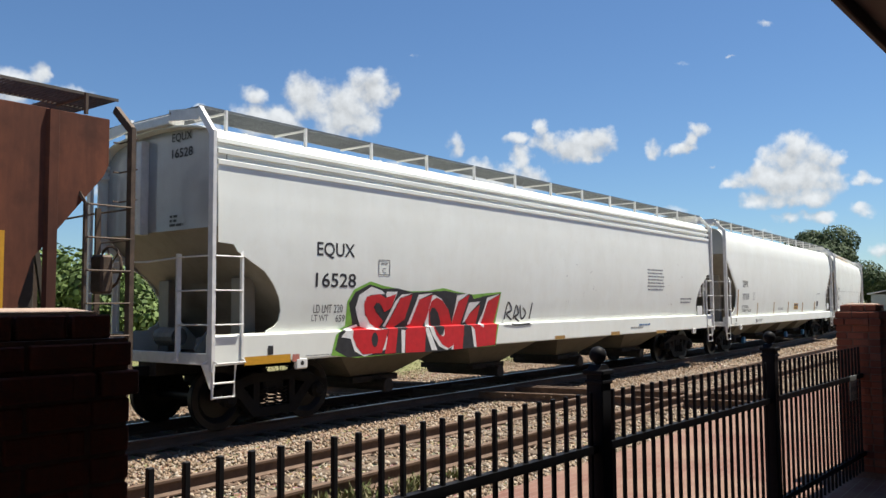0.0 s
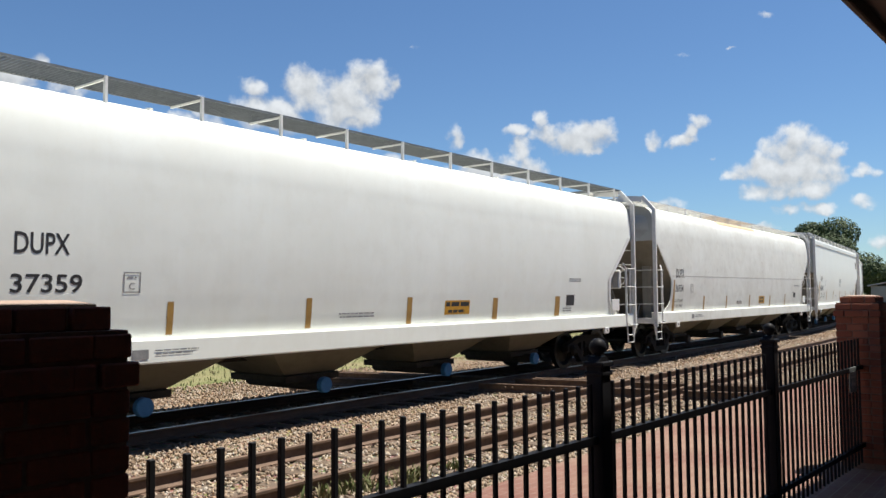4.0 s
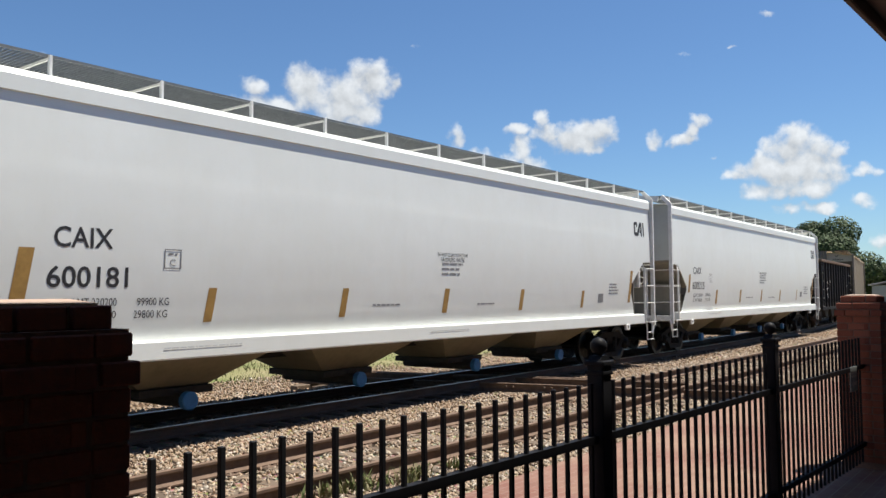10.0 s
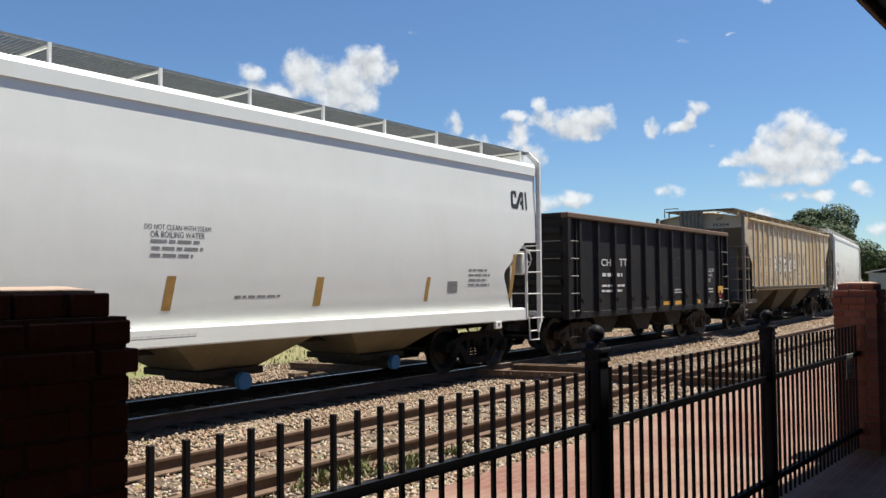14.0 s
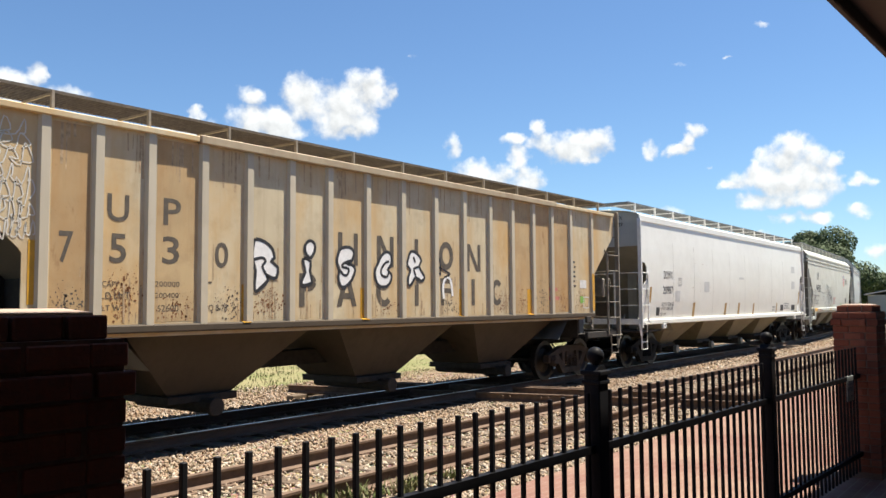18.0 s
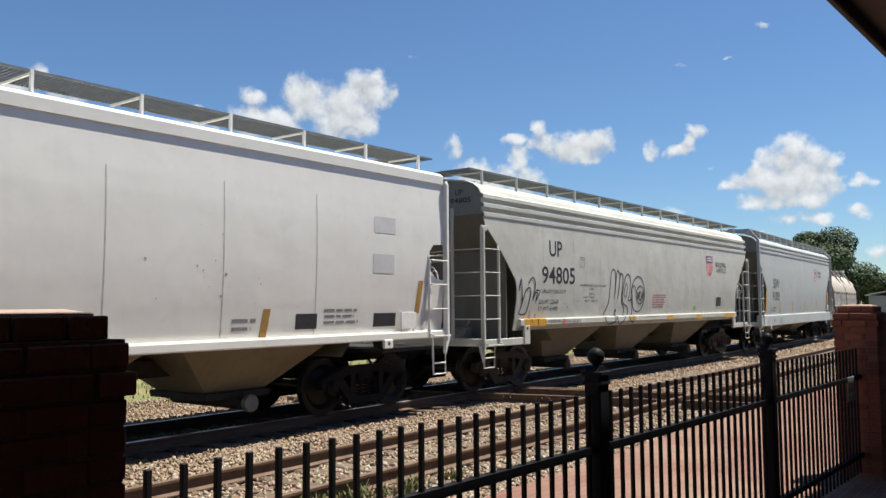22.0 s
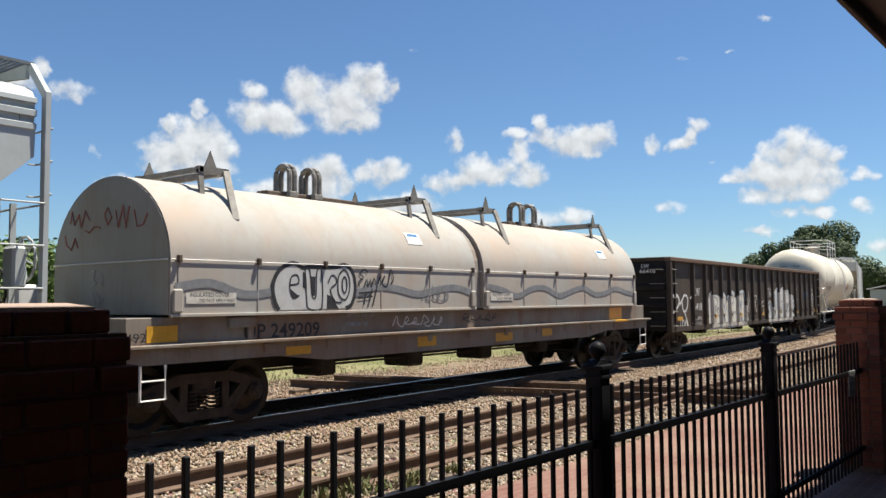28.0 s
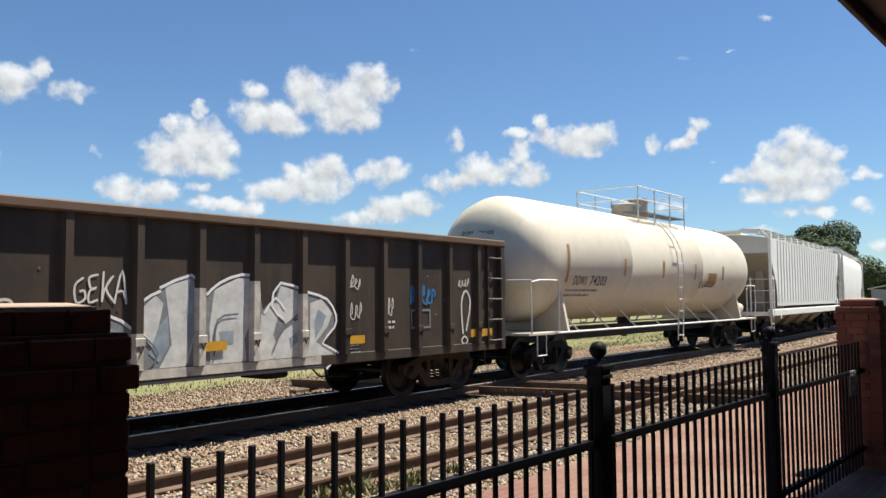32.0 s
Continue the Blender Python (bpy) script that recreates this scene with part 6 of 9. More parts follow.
for a, b in ((0.68, 7.72), (8.02, 15.35)):
    arch = [(1.53, 1.65), (1.53, 2.38)] + [(1.53 * math.cos(t), 2.38 + 1.28 * math.sin(t)) for t in [i * math.pi / 32 for i in range(1, 32)]] + [(-1.53, 2.38), (-1.53, 1.65)]
    part("cover", Shape().prism(arch, "x", a, b), COVER, c11, smooth=30)
    part("cover_end", Shape().prism([(y * 0.985, 1.66 + (z - 1.65) * 0.985) for y, z in arch], "x", a - 0.012, b + 0.012), COVER_END, c11, "bare grey end plate of the cover")
    for k in (-1, 1):
        part("hinge_rail", Shape().tube([(a, k * 1.545, 2.40), (b, k * 1.545, 2.40)], 0.007, 5), FITTING, c11)
        n = 6
        for i in range(n):
            x = a + 0.12 + (b - a - 0.24) * i / (n - 1)
            part("clamp", Shape().box(x - 0.03, x + 0.03, k * 1.53, k * 1.59, 2.36, 2.46, 0.008), FITTING_DARK, c11)
            part("seam", Shape().box(x - 0.008, x + 0.008, k * 1.53, k * 1.539, 1.66, 2.36), COVER_END, c11)
        part("foot_rail", Shape().box(a, b, k * 1.50, k * 1.56, 1.62, 1.665, 0.006), COVER, c11)
        for e in (a + 0.1, b - 0.1):
            part("corner_latch", Shape().box(e - 0.08, e + 0.08, k * 1.53, k * 1.575, 1.68, 2.0, 0.02), COVER, c11)
    part("hinge_rail", Shape().tube([(a - 0.03, -1.5, 2.40), (a - 0.03, 1.5, 2.40)], 0.014, 5), FITTING, c11)
    # handling frames and lifting hooks
    for x in (a + 2.0 - 0.75, b - 0.95):
        f = Shape()
        for k in (-1, 1):
            y1, z1 = 0.80 * k, 3.80
            f.bar((x, k * 1.30, 3.02), (x + 0.14, y1 * 1.1, z1), 0.10, 0.06)
            f.bar((x - 0.28, k * 0.86, 3.42), (x - 0.28, k * 0.80, z1), 0.08, 0.05)
            f.bar((x - 0.32, y1, z1), (x + 0.22, y1, z1), 0.10, 0.10)
            f.prism([(x - 0.2, z1 + 0.05), (x + 0.02, z1 + 0.05), (x - 0.09, z1 + 0.30)], "y", y1 - 0.01, y1 + 0.01)
        f.bar((x + 0.16, -0.85, 3.80), (x + 0.16, 0.85, 3.80), 0.09, 0.10)
        f.bar((x - 0.28, -0.85, 3.80), (x - 0.28, 0.85, 3.80), 0.07, 0.08)
        part("stacking_frame", f, TANK_GREY, c11)
    m = (a + b) / 2 + 0.2 if a < 4 else (a + b) / 2 + 0.35
    for x in (m - 0.30, m + 0.30):
        h = Shape()
        for dx, r in ((0.0, 0.05), (-0.12, 0.045)):
            h.tube([(x + dx, -0.18, 3.66), (x + dx, -0.18, 4.0)] + [(x + dx, -0.18 * math.cos(t), 4.05 + 0.18 * math.sin(t)) for t in [0.4 * i for i in range(9)]] + [(x + dx, 0.18, 4.0), (x + dx, 0.18, 3.66)], r, 8)
        h.box(x - 0.16, x + 0.04, -0.24, 0.24, 3.66, 3.76, 0.01)
        part("lifting_hook", h, TANK_GREY, c11)
    part("ridge_plate", Shape().box(m - 0.9, m + 1.3, -0.14, 0.14, 3.62, 3.74, 0.015), FITTING_DARK, c11)
    patch(c11, SIDE_COIL, m + 1.35, 2.85, 0.42, 0.22, DECAL_WHITE, "sticker", 0.003)
    patch(c11, SIDE_COIL, m + 1.42, 3.0, 0.28, 0.05, DECAL_BLUE, "sticker", 0.005)
part("cover_gap", Shape().prism([(1.45, 1.65), (1.45, 2.38)] + [(1.45 * math.cos(t), 2.38 + 1.2 * math.sin(t)) for t in [i * math.pi / 16 for i in range(1, 16)]] + [(-1.45, 2.38), (-1.45, 1.65)], "x", 7.7, 8.05), COVER_END, c11)
for x, way in ((0.0, 1), (L11, -1)):
    part("end_platform", Shape().box(x, x + way * 0.9, -1.5, 1.5, 1.2, 1.25, 0.006), DECK, c11)
    for k in (-1, 1):
        part("step", Shape().tube([(x + way * 0.25, k * 1.53, 1.0), (x + way * 0.25, k * 1.53, 0.55), (x + way * 0.62, k * 1.53, 0.55), (x + way * 0.62, k * 1.53, 1.0)], 0.018, 6).tube([(x + way * 0.25, k * 1.53, 0.8), (x + way * 0.62, k * 1.53, 0.8)], 0.014, 6), FITTING, c11)
brake = part("hand_brake", Shape().box(-0.10, 0.25, 1.1, 1.5, 1.72, 2.1, 0.04).box(-0.04, 0.08, 1.2, 1.4, 1.25, 1.72, 0.01), FITTING, c11)
wheel = Shape().tube([(-0.22, 1.42 + 0.28 * math.cos(t), 2.05 + 0.28 * math.sin(t)) for t in [i * 0.3927 for i in range(16)]], 0.024, 6, True)
for t in (0, 1.05, 2.09):
    wheel.tube([(-0.22, 1.42 + 0.28 * math.cos(t), 2.05 + 0.28 * math.sin(t)), (-0.22, 1.42 - 0.28 * math.cos(t), 2.05 - 0.28 * math.sin(t))], 0.015, 5)
part("brake_wheel", wheel.tube([(-0.22, 1.42, 2.05), (-0.09, 1.42, 2.05)], 0.03, 8), UNDER, brake)
for i in range(4):
    x = 4.0 + i * 2.4
    part("brake_gear", Shape().box(x, x + 0.45, -0.9, -0.2, 0.55, 0.88, 0.05).tube([(x - 1.2, -0.7, 0.72), (x + 1.4, -0.7, 0.72)], 0.022, 5), UNDER, c11)
underframe(c11, L11, 1.6, 0.7, 1.2, True)

# tank wagon
L13 = 16.4
c13 = new_car("tank_wagon", "cream white tank wagon with a railed top platform", 232.76, L13, 1.6)
shell = [(0.0, 0.15), (0.6, 0.2), (1.1, 0.38), (1.40, 0.66), (1.53, 1.0), (1.55, 1.35), (1.55, 5.3), (1.555, 5.31), (1.555, 5.36), (1.55, 5.37), (1.55, 10.7), (1.555, 10.71), (1.555, 10.76), (1.55, 10.77), (1.55, 15.05), (1.53, 15.4), (1.40, 15.74), (1.1, 16.02), (0.6, 16.2), (0.0, 16.25)]
part("tank", Shape().lathe([(max(r, 0.01), h) for r, h in shell], (0, 0, 2.80), "x", 56), CREAM, c13, smooth=35)
SIDE_TANK = [(2.80 + 1.555 * math.sin(t), 1.555 * math.cos(t)) for t in [-1.5 + 0.1 * i for i in range(31)]]
part("manway", Shape().lathe([(0.42, 4.25), (0.42, 4.66), (0.46, 4.67), (0.46, 4.74), (0.2, 4.80), (0.02, 4.80)], (8.3, 0, 0), "z", 20).lathe([(0.3, 4.3), (0.3, 4.95), (0.33, 4.96), (0.33, 5.02), (0.02, 5.03)], (9.3, 0, 0), "z", 16), COVER, c13, smooth=40)
walkway(c13, 7.0, 10.6, -1.0, -0.5, 4.40, GRATE)
walkway(c13, 7.0, 10.6, 0.5, 1.0, 4.40, GRATE)
for k in (-1, 1):
    for x in (7.0, 8.2, 9.4, 10.6):
        part("handrail_post", Shape().tube([(x, k * 1.0, 4.05), (x, k * 1.0, 5.12)], 0.022, 6), FITTING, c13)
    for z in (4.75, 5.12):
        part("handrail", Shape().tube([(7.0, k * 1.0, z), (10.6, k * 1.0, z)], 0.020, 6), FITTING, c13)
for x in (7.0, 10.6):
    for z in (4.75, 5.12):
        part("handrail", Shape().tube([(x, -1.0, z), (x, 1.0, z)], 0.020, 6), FITTING, c13)
for x, way in ((0.0, 1), (L13, -1)):
    part("end_platform", Shape().box(x, x + way * 1.3, -1.5, 1.5, 1.0, 1.06, 0.006), CREAM, c13)
    part("end_railing", Shape().tube([(x + way * 0.1, -1.5, 1.05), (x + way * 0.1, -1.5, 2.25), (x + way * 0.1, 1.5, 2.25), (x + way * 0.1, 1.5, 1.05)], 0.022, 6), FITTING, c13)
    part("end_railing", Shape().tube([(x + way * 0.1, -1.5, 2.2), (x + way * 0.4, -1.55, 2.25), (x + way * 1.15, -1.55, 2.25), (x + way * 1.25, -1.55, 2.1), (x + way * 1.25, -1.55, 1.05)], 0.022, 6), FITTING, c13)
    part("saddle", Shape().prism([(-1.3, 2.0), (-1.5, 1.05), (1.5, 1.05), (1.3, 2.0), (0.6, 1.45), (-0.6, 1.45)], "x", x + way * 1.75, x + way * 1.85), CREAM, c13)
    part("step", Shape().tube([(x + way * 0.3, -1.52, 1.02), (x + way * 0.3, -1.52, 0.55), (x + way * 0.7, -1.52, 0.55), (x + way * 0.7, -1.52, 1.02)], 0.018, 6), FITTING, c13)
part("air_tank", Shape().lathe([(0.02, 0), (0.16, 0.03), (0.18, 0.1), (0.18, 0.6), (0.16, 0.67), (0.02, 0.7)], (15.3, -1.0, 1.42), "x", 14), CREAM, c13, smooth=40)
for k in (-1, 1):
    part("side_rail", Shape().tube([(1.2, k * 1.5, 1.03), (15.2, k * 1.5, 1.03)], 0.03, 6), FITTING, c13)
    for i in range(8):
        x = 2.3 + i * 1.65
        part("rail_bracket", Shape().bar((x, k * 1.5, 1.03), (x - 0.25, k * 1.02, 1.62), 0.04, 0.04), FITTING, c13)
    lad = Shape()
    arc = [(2.80 + 1.68 * math.sin(t), 1.68 * math.cos(t)) for t in [0.0, 0.25, 0.5, 0.75, 0.95]]
    for x in (8.28, 8.68):
        lad.tube([(x, k * 1.62, 0.55), (x, k * 1.66, 1.6), (x, k * 1.68, 2.6)] + [(x, k * y, z) for z, y in arc], 0.02, 6)
    part("ladder", lad, FITTING, c13)
    for i in range(9):
        z = 0.7 + i * 0.36
        y = 1.64 if z < 2.8 else math.sqrt(max(1.68 ** 2 - (z - 2.8) ** 2, 0.1))
        part("rung", Shape().tube([(8.28, k * y, z), (8.68, k * y, z)], 0.014, 5), FITTING, c13)
part("outlet_valve", Shape().lathe([(0.16, 0.9), (0.2, 1.0), (0.2, 1.3)], (8.0, 0, 0), "z", 14).lathe([(0.09, 0.66), (0.09, 0.92)], (8.0, 0, 0), "z", 10), UNDER, c13)
underframe(c13, L13, 1.6, 0.72, 1.05)


# ---- lettering and marks ----
letters(c1, P1, "EQUX", 2.06, 2.58, 0.86, 0.26)
letters(c1, P1, "16528", 2.04, 2.12, 0.92, 0.23)
plate_mark(c1, P1, 3.51, 2.34, 0.30, 0.27, "C")
letters(c1, P1, "LD LMT", 2.02, 1.71, 0.40, 0.13)
letters(c1, P1, "220", 2.47, 1.71, 0.20, 0.13)
letters(c1, P1, "LT WT", 1.99, 1.58, 0.36, 0.10)
letters(c1, P1, "659", 2.52, 1.56, 0.21, 0.11)
lines(c1, P1, 14.75, 2.13, 1.40, 0.65, 7, DECAL_GREY, 7)
lines(c1, P1, 17.21, 1.75, 0.92, 0.21, 2, DECAL_GREY, 8)
patch(c1, P1, 0.62, 0.98, 0.87, 0.12, ORANGE)
patch(c1, P1, 1.53, 0.98, 0.14, 0.11, DECAL_PINK)
patch(c1, P1, 9.48, 1.01, 0.47, 0.08, OCHRE)
patch(c1, P1, 12.36, 1.00, 0.50, 0.09, OCHRE)
patch(c1, P1, 15.23, 0.96, 0.73, 0.08, OCHRE)
patch(c1, P1, 1.05, 1.11, 0.10, 0.13, DECAL_BLACK)
lines(c1, P1, 1.76, 1.02, 0.79, 0.04, 1, DECAL_GREY, 15)
lines(c1, P1, 13.55, 1.11, 0.91, 0.07, 1, DECAL_GREY, 16)
lines(c1, P1, 14.06, 1.17, 0.79, 0.08, 1, DECAL_BLUE, 17)
letters(c2, P2, "DUPX", 2.42, 2.36, 0.65, 0.25)
letters(c2, P2, "37359", 2.39, 1.91, 0.85, 0.22)
plate_mark(c2, P2, 3.78, 1.91, 0.24, 0.26, "C")
letters(c2, P2, "LD LMT 186400 LD", 2.33, 1.60, 0.86, 0.11)
letters(c2, P2, "LT WT 76600 VIC 10-2004", 2.30, 1.46, 1.25, 0.10)
patch(c2, P2, 1.76, 1.34, 0.13, 0.93, OCHRE)
patch(c2, P2, 4.43, 1.35, 0.10, 0.44, OCHRE)
patch(c2, P2, 6.91, 1.35, 0.12, 0.47, OCHRE)
patch(c2, P2, 9.36, 1.34, 0.14, 0.48, OCHRE)
patch(c2, P2, 12.11, 1.35, 0.18, 0.44, OCHRE)
patch(c2, P2, 14.67, 1.36, 0.22, 0.45, OCHRE)
patch(c2, P2, 10.48, 1.48, 0.81, 0.27, ORANGE)
lines(c2, P2, 7.61, 1.46, 1.09, 0.11, 2, DECAL_GREY, 30)
patch(c2, P2, 15.19, 1.59, 0.39, 0.25, DECAL_BLACK)
lines(c2, P2, 15.05, 1.41, 0.52, 0.13, 2, DECAL_GREY, 32)
lines(c2, P2, 15.29, 2.13, 0.65, 0.10, 2, DECAL_GREY, 33)
patch(c2, P2, 1.29, 1.14, 0.09, 0.13, DECAL_BLACK)
patch(c2, P2, 3.88, 1.06, 0.24, 0.12, DECAL_GREY)
lines(c2, P2, 4.20, 1.08, 0.68, 0.09, 2, DECAL_GREY, 36)
lines(c2, P2, 1.00, 1.04, 0.52, 0.04, 1, DECAL_GREY, 37)
letters(c3, P3, "DUPX", 1.69, 2.33, 0.67, 0.27)
letters(c3, P3, "36934", 1.66, 1.90, 0.66, 0.23)
plate_mark(c3, P3, 2.91, 1.89, 0.26, 0.26, "C")
letters(c3, P3, "LD LMT 184400", 1.60, 1.59, 0.69, 0.10)
letters(c3, P3, "LT WT 79600", 1.58, 1.45, 0.69, 0.08)
patch(c3, P3, 1.44, 1.33, 0.17, 0.94, OCHRE)
patch(c3, P3, 4.16, 1.33, 0.11, 0.44, OCHRE)
patch(c3, P3, 6.47, 1.33, 0.11, 0.43, OCHRE)
patch(c3, P3, 9.17, 1.33, 0.11, 0.44, OCHRE)
patch(c3, P3, 11.89, 1.33, 0.13, 0.43, OCHRE)
patch(c3, P3, 14.19, 1.34, 0.11, 0.45, OCHRE)
patch(c3, P3, 10.41, 1.46, 0.77, 0.28, ORANGE)
lines(c3, P3, 7.65, 1.45, 0.80, 0.12, 2, DECAL_BLACK, 50)
patch(c3, P3, 15.61, 1.65, 0.35, 0.22, DECAL_BLACK)
lines(c3, P3, 15.62, 2.12, 1.24, 0.07, 2, DECAL_GREY, 52)
patch(c3, P3, 2.85, 1.08, 0.22, 0.13, DECAL_GREY)
lines(c3, P3, 3.12, 1.09, 0.84, 0.10, 2, DECAL_GREY, 54)
lines(c2, P2, 10.51, 1.60, 0.76, 0.12, 1, DECAL_BLACK, 55, 0.7, 0.005)
lines(c2, P2, 10.56, 1.49, 0.64, 0.08, 1, DECAL_BLACK, 56, 0.7, 0.005)
lines(c3, P3, 10.47, 1.61, 0.65, 0.09, 1, DECAL_BLACK, 57, 0.7, 0.005)
lines(c3, P3, 10.50, 1.48, 0.58, 0.10, 1, DECAL_BLACK, 58, 0.7, 0.005)
letters(c4, P4, "CAIX", 1.97, 2.44, 0.75, 0.25)
letters(c4, P4, "600181", 1.90, 1.96, 1.04, 0.26)
plate_mark(c4, P4, 3.45, 2.21, 0.26, 0.26, "C")
letters(c4, P4, "LD LMT 220200", 2.06, 1.73, 0.74, 0.10)
letters(c4, P4, "99900 KG", 3.08, 1.73, 0.47, 0.10)
letters(c4, P4, "LT WT 65700", 2.02, 1.58, 0.78, 0.09)
letters(c4, P4, "29800 KG", 3.04, 1.57, 0.49, 0.10)
letters(c4, P4, "DO NOT CLEAN WITH STEAM", 9.30, 2.57, 0.95, 0.07)
letters(c4, P4, "OR BOILING WATER", 9.39, 2.47, 0.76, 0.08)
lines(c4, P4, 9.41, 2.16, 0.70, 0.29, 3, DECAL_GREY, 68)
patch(c4, P4, 1.43, 1.50, 0.18, 0.92, OCHRE, lean=0.14)
patch(c4, P4, 4.10, 1.49, 0.14, 0.47, OCHRE, lean=0.07)
patch(c4, P4, 6.73, 1.49, 0.14, 0.47, OCHRE, lean=0.07)
patch(c4, P4, 9.48, 1.50, 0.15, 0.46, OCHRE, lean=0.07)
patch(c4, P4, 12.19, 1.50, 0.14, 0.45, OCHRE, lean=0.07)
patch(c4, P4, 14.98, 1.51, 0.12, 0.41, OCHRE, lean=0.06)
patch(c4, P4, 17.62, 1.60, 0.14, 0.85, OCHRE, lean=0.13)
lines(c4, P4, 7.52, 1.62, 0.74, 0.07, 1, DECAL_GREY, 76)
lines(c4, P4, 10.61, 1.60, 0.76, 0.07, 1, DECAL_GREY, 77)
lines(c4, P4, 16.47, 1.79, 0.60, 0.31, 4, DECAL_GREY, 78)
patch(c4, P4, 15.89, 1.62, 0.28, 0.22, DECAL_GREY)
letters(c5, P5, "CAIX", 2.18, 2.44, 0.75, 0.22)
letters(c5, P5, "600215", 2.14, 1.96, 1.10, 0.24)
plate_mark(c5, P5, 3.68, 2.20, 0.26, 0.27, "C")
letters(c5, P5, "LD LMT 220400", 2.23, 1.72, 0.86, 0.10)
letters(c5, P5, "99950 KG", 3.38, 1.73, 0.47, 0.10)
letters(c5, P5, "LT WT 65600", 2.23, 1.57, 0.83, 0.10)
letters(c5, P5, "29750 KG", 3.35, 1.57, 0.48, 0.10)
letters(c5, P5, "DO NOT CLEAN WITH STEAM", 9.45, 2.56, 1.03, 0.07)
letters(c5, P5, "OR BOILING WATER", 9.54, 2.46, 0.84, 0.08)
lines(c5, P5, 9.54, 2.15, 0.84, 0.28, 3, DECAL_GREY, 89)
patch(c5, P5, 1.73, 1.86, 0.15, 0.56, OCHRE, lean=0.08)
patch(c5, P5, 4.36, 1.48, 0.17, 0.46, OCHRE, lean=0.07)
patch(c5, P5, 7.02, 1.49, 0.16, 0.46, OCHRE, lean=0.07)
patch(c5, P5, 9.74, 1.49, 0.14, 0.46, OCHRE, lean=0.07)
patch(c5, P5, 12.46, 1.48, 0.16, 0.46, OCHRE, lean=0.07)
patch(c5, P5, 15.26, 1.49, 0.11, 0.45, OCHRE, lean=0.07)
patch(c5, P5, 18.13, 1.49, 0.13, 0.94, OCHRE, lean=0.14)
lines(c5, P5, 7.85, 1.60, 0.89, 0.08, 1, DECAL_GREY, 97)
lines(c5, P5, 10.91, 1.59, 0.91, 0.08, 1, DECAL_GREY, 98)
lines(c5, P5, 16.63, 1.71, 0.83, 0.39, 4, DECAL_GREY, 99)
patch(c5, P5, 15.97, 1.64, 0.32, 0.22, DECAL_GREY)
lines(c5, P5, 3.52, 1.23, 0.77, 0.07, 1, DECAL_GREY, 101)
patch(c5, P5, 4.47, 1.20, 0.12, 0.09, ORANGE)
letters(c6, SIDE_RIB, "AGGREGATE", 9.91, 2.11, 0.70, 0.12, DECAL_WHITE)
letters(c6, SIDE_RIB, "SERVICE", 9.94, 1.95, 0.49, 0.11, DECAL_WHITE)
letters(c6, SIDE_RIB, "ONLY", 10.00, 1.78, 0.30, 0.12, DECAL_WHITE)
lines(c6, SIDE_RIB, 9.85, 1.39, 0.65, 0.19, 2, DECAL_WHITE, 106)
lines(c6, SIDE_RIB, 7.10, 1.43, 0.62, 0.15, 2, DECAL_WHITE, 107)
patch(c6, SIDE_RIB, 6.23, 1.12, 0.48, 0.11, ORANGE)
patch(c6, SIDE_RIB, 7.13, 1.11, 0.50, 0.12, ORANGE)
patch(c6, SIDE_RIB, 8.79, 1.11, 0.48, 0.12, ORANGE)
patch(c6, SIDE_RIB, 10.73, 1.41, 0.48, 0.24, ORANGE, lift=0.09)
patch(c6, SIDE_RIB, 10.78, 1.27, 0.26, 0.11, DECAL_RED, lift=0.09)
lines(c6, SIDE_RIB, 10.82, 1.0, 0.34, 0.22, 2, DECAL_WHITE, 117, lift=0.09)
letters(c6, SIDE_RIB, "CH", 2.23, 2.23, 0.55, 0.19, DECAL_WHITE)
letters(c6, SIDE_RIB, "TT", 3.29, 2.24, 0.48, 0.20, DECAL_WHITE)
lines(c6, SIDE_RIB, 2.21, 1.84, 1.57, 0.21, 1, DECAL_WHITE, 115)
lines(c6, SIDE_RIB, 2.19, 1.48, 1.56, 0.27, 2, DECAL_WHITE, 116)
patch(c6, SIDE_RIB, 9.81, 1.10, 0.30, 0.09, DECAL_GREY)
letters(c7, P7, "U", 2.78, 2.91, 0.30, 0.35, DECAL_WORN)
letters(c7, P7, "P", 3.58, 2.92, 0.27, 0.36, DECAL_WORN)
letters(c7, P7, "200000", 3.47, 2.10, 0.37, 0.07, DECAL_WORN)
letters(c7, P7, "62600", 3.50, 1.77, 0.33, 0.09, DECAL_WORN)
letters(c7, P7, "7", 2.17, 2.37, 0.18, 0.38, DECAL_WORN)
letters(c7, P7, "5", 2.82, 2.39, 0.23, 0.37, DECAL_WORN)
letters(c7, P7, "3", 3.57, 2.40, 0.26, 0.37, DECAL_WORN)
letters(c7, P7, "0", 4.41, 2.38, 0.23, 0.36, DECAL_WORN)
patch(c7, P7, 1.81, 1.87, 0.16, 0.75, ORANGE)
patch(c7, P7, 4.88, 1.60, 0.14, 0.55, ORANGE)
patch(c7, P7, 7.38, 1.59, 0.17, 0.54, ORANGE)
patch(c7, P7, 10.20, 1.61, 0.17, 0.53, ORANGE)
patch(c7, P7, 12.74, 1.60, 0.20, 0.56, ORANGE)
patch(c7, P7, 15.76, 1.66, 0.12, 0.92, ORANGE, lift=0.054)
letters(c7, P7, "CAPY", 2.73, 2.09, 0.23, 0.07, DECAL_WORN)
letters(c7, P7, "LD LMT", 2.72, 1.94, 0.39, 0.08, DECAL_WORN)
letters(c7, P7, "LT WT", 2.73, 1.79, 0.32, 0.07, DECAL_WORN)
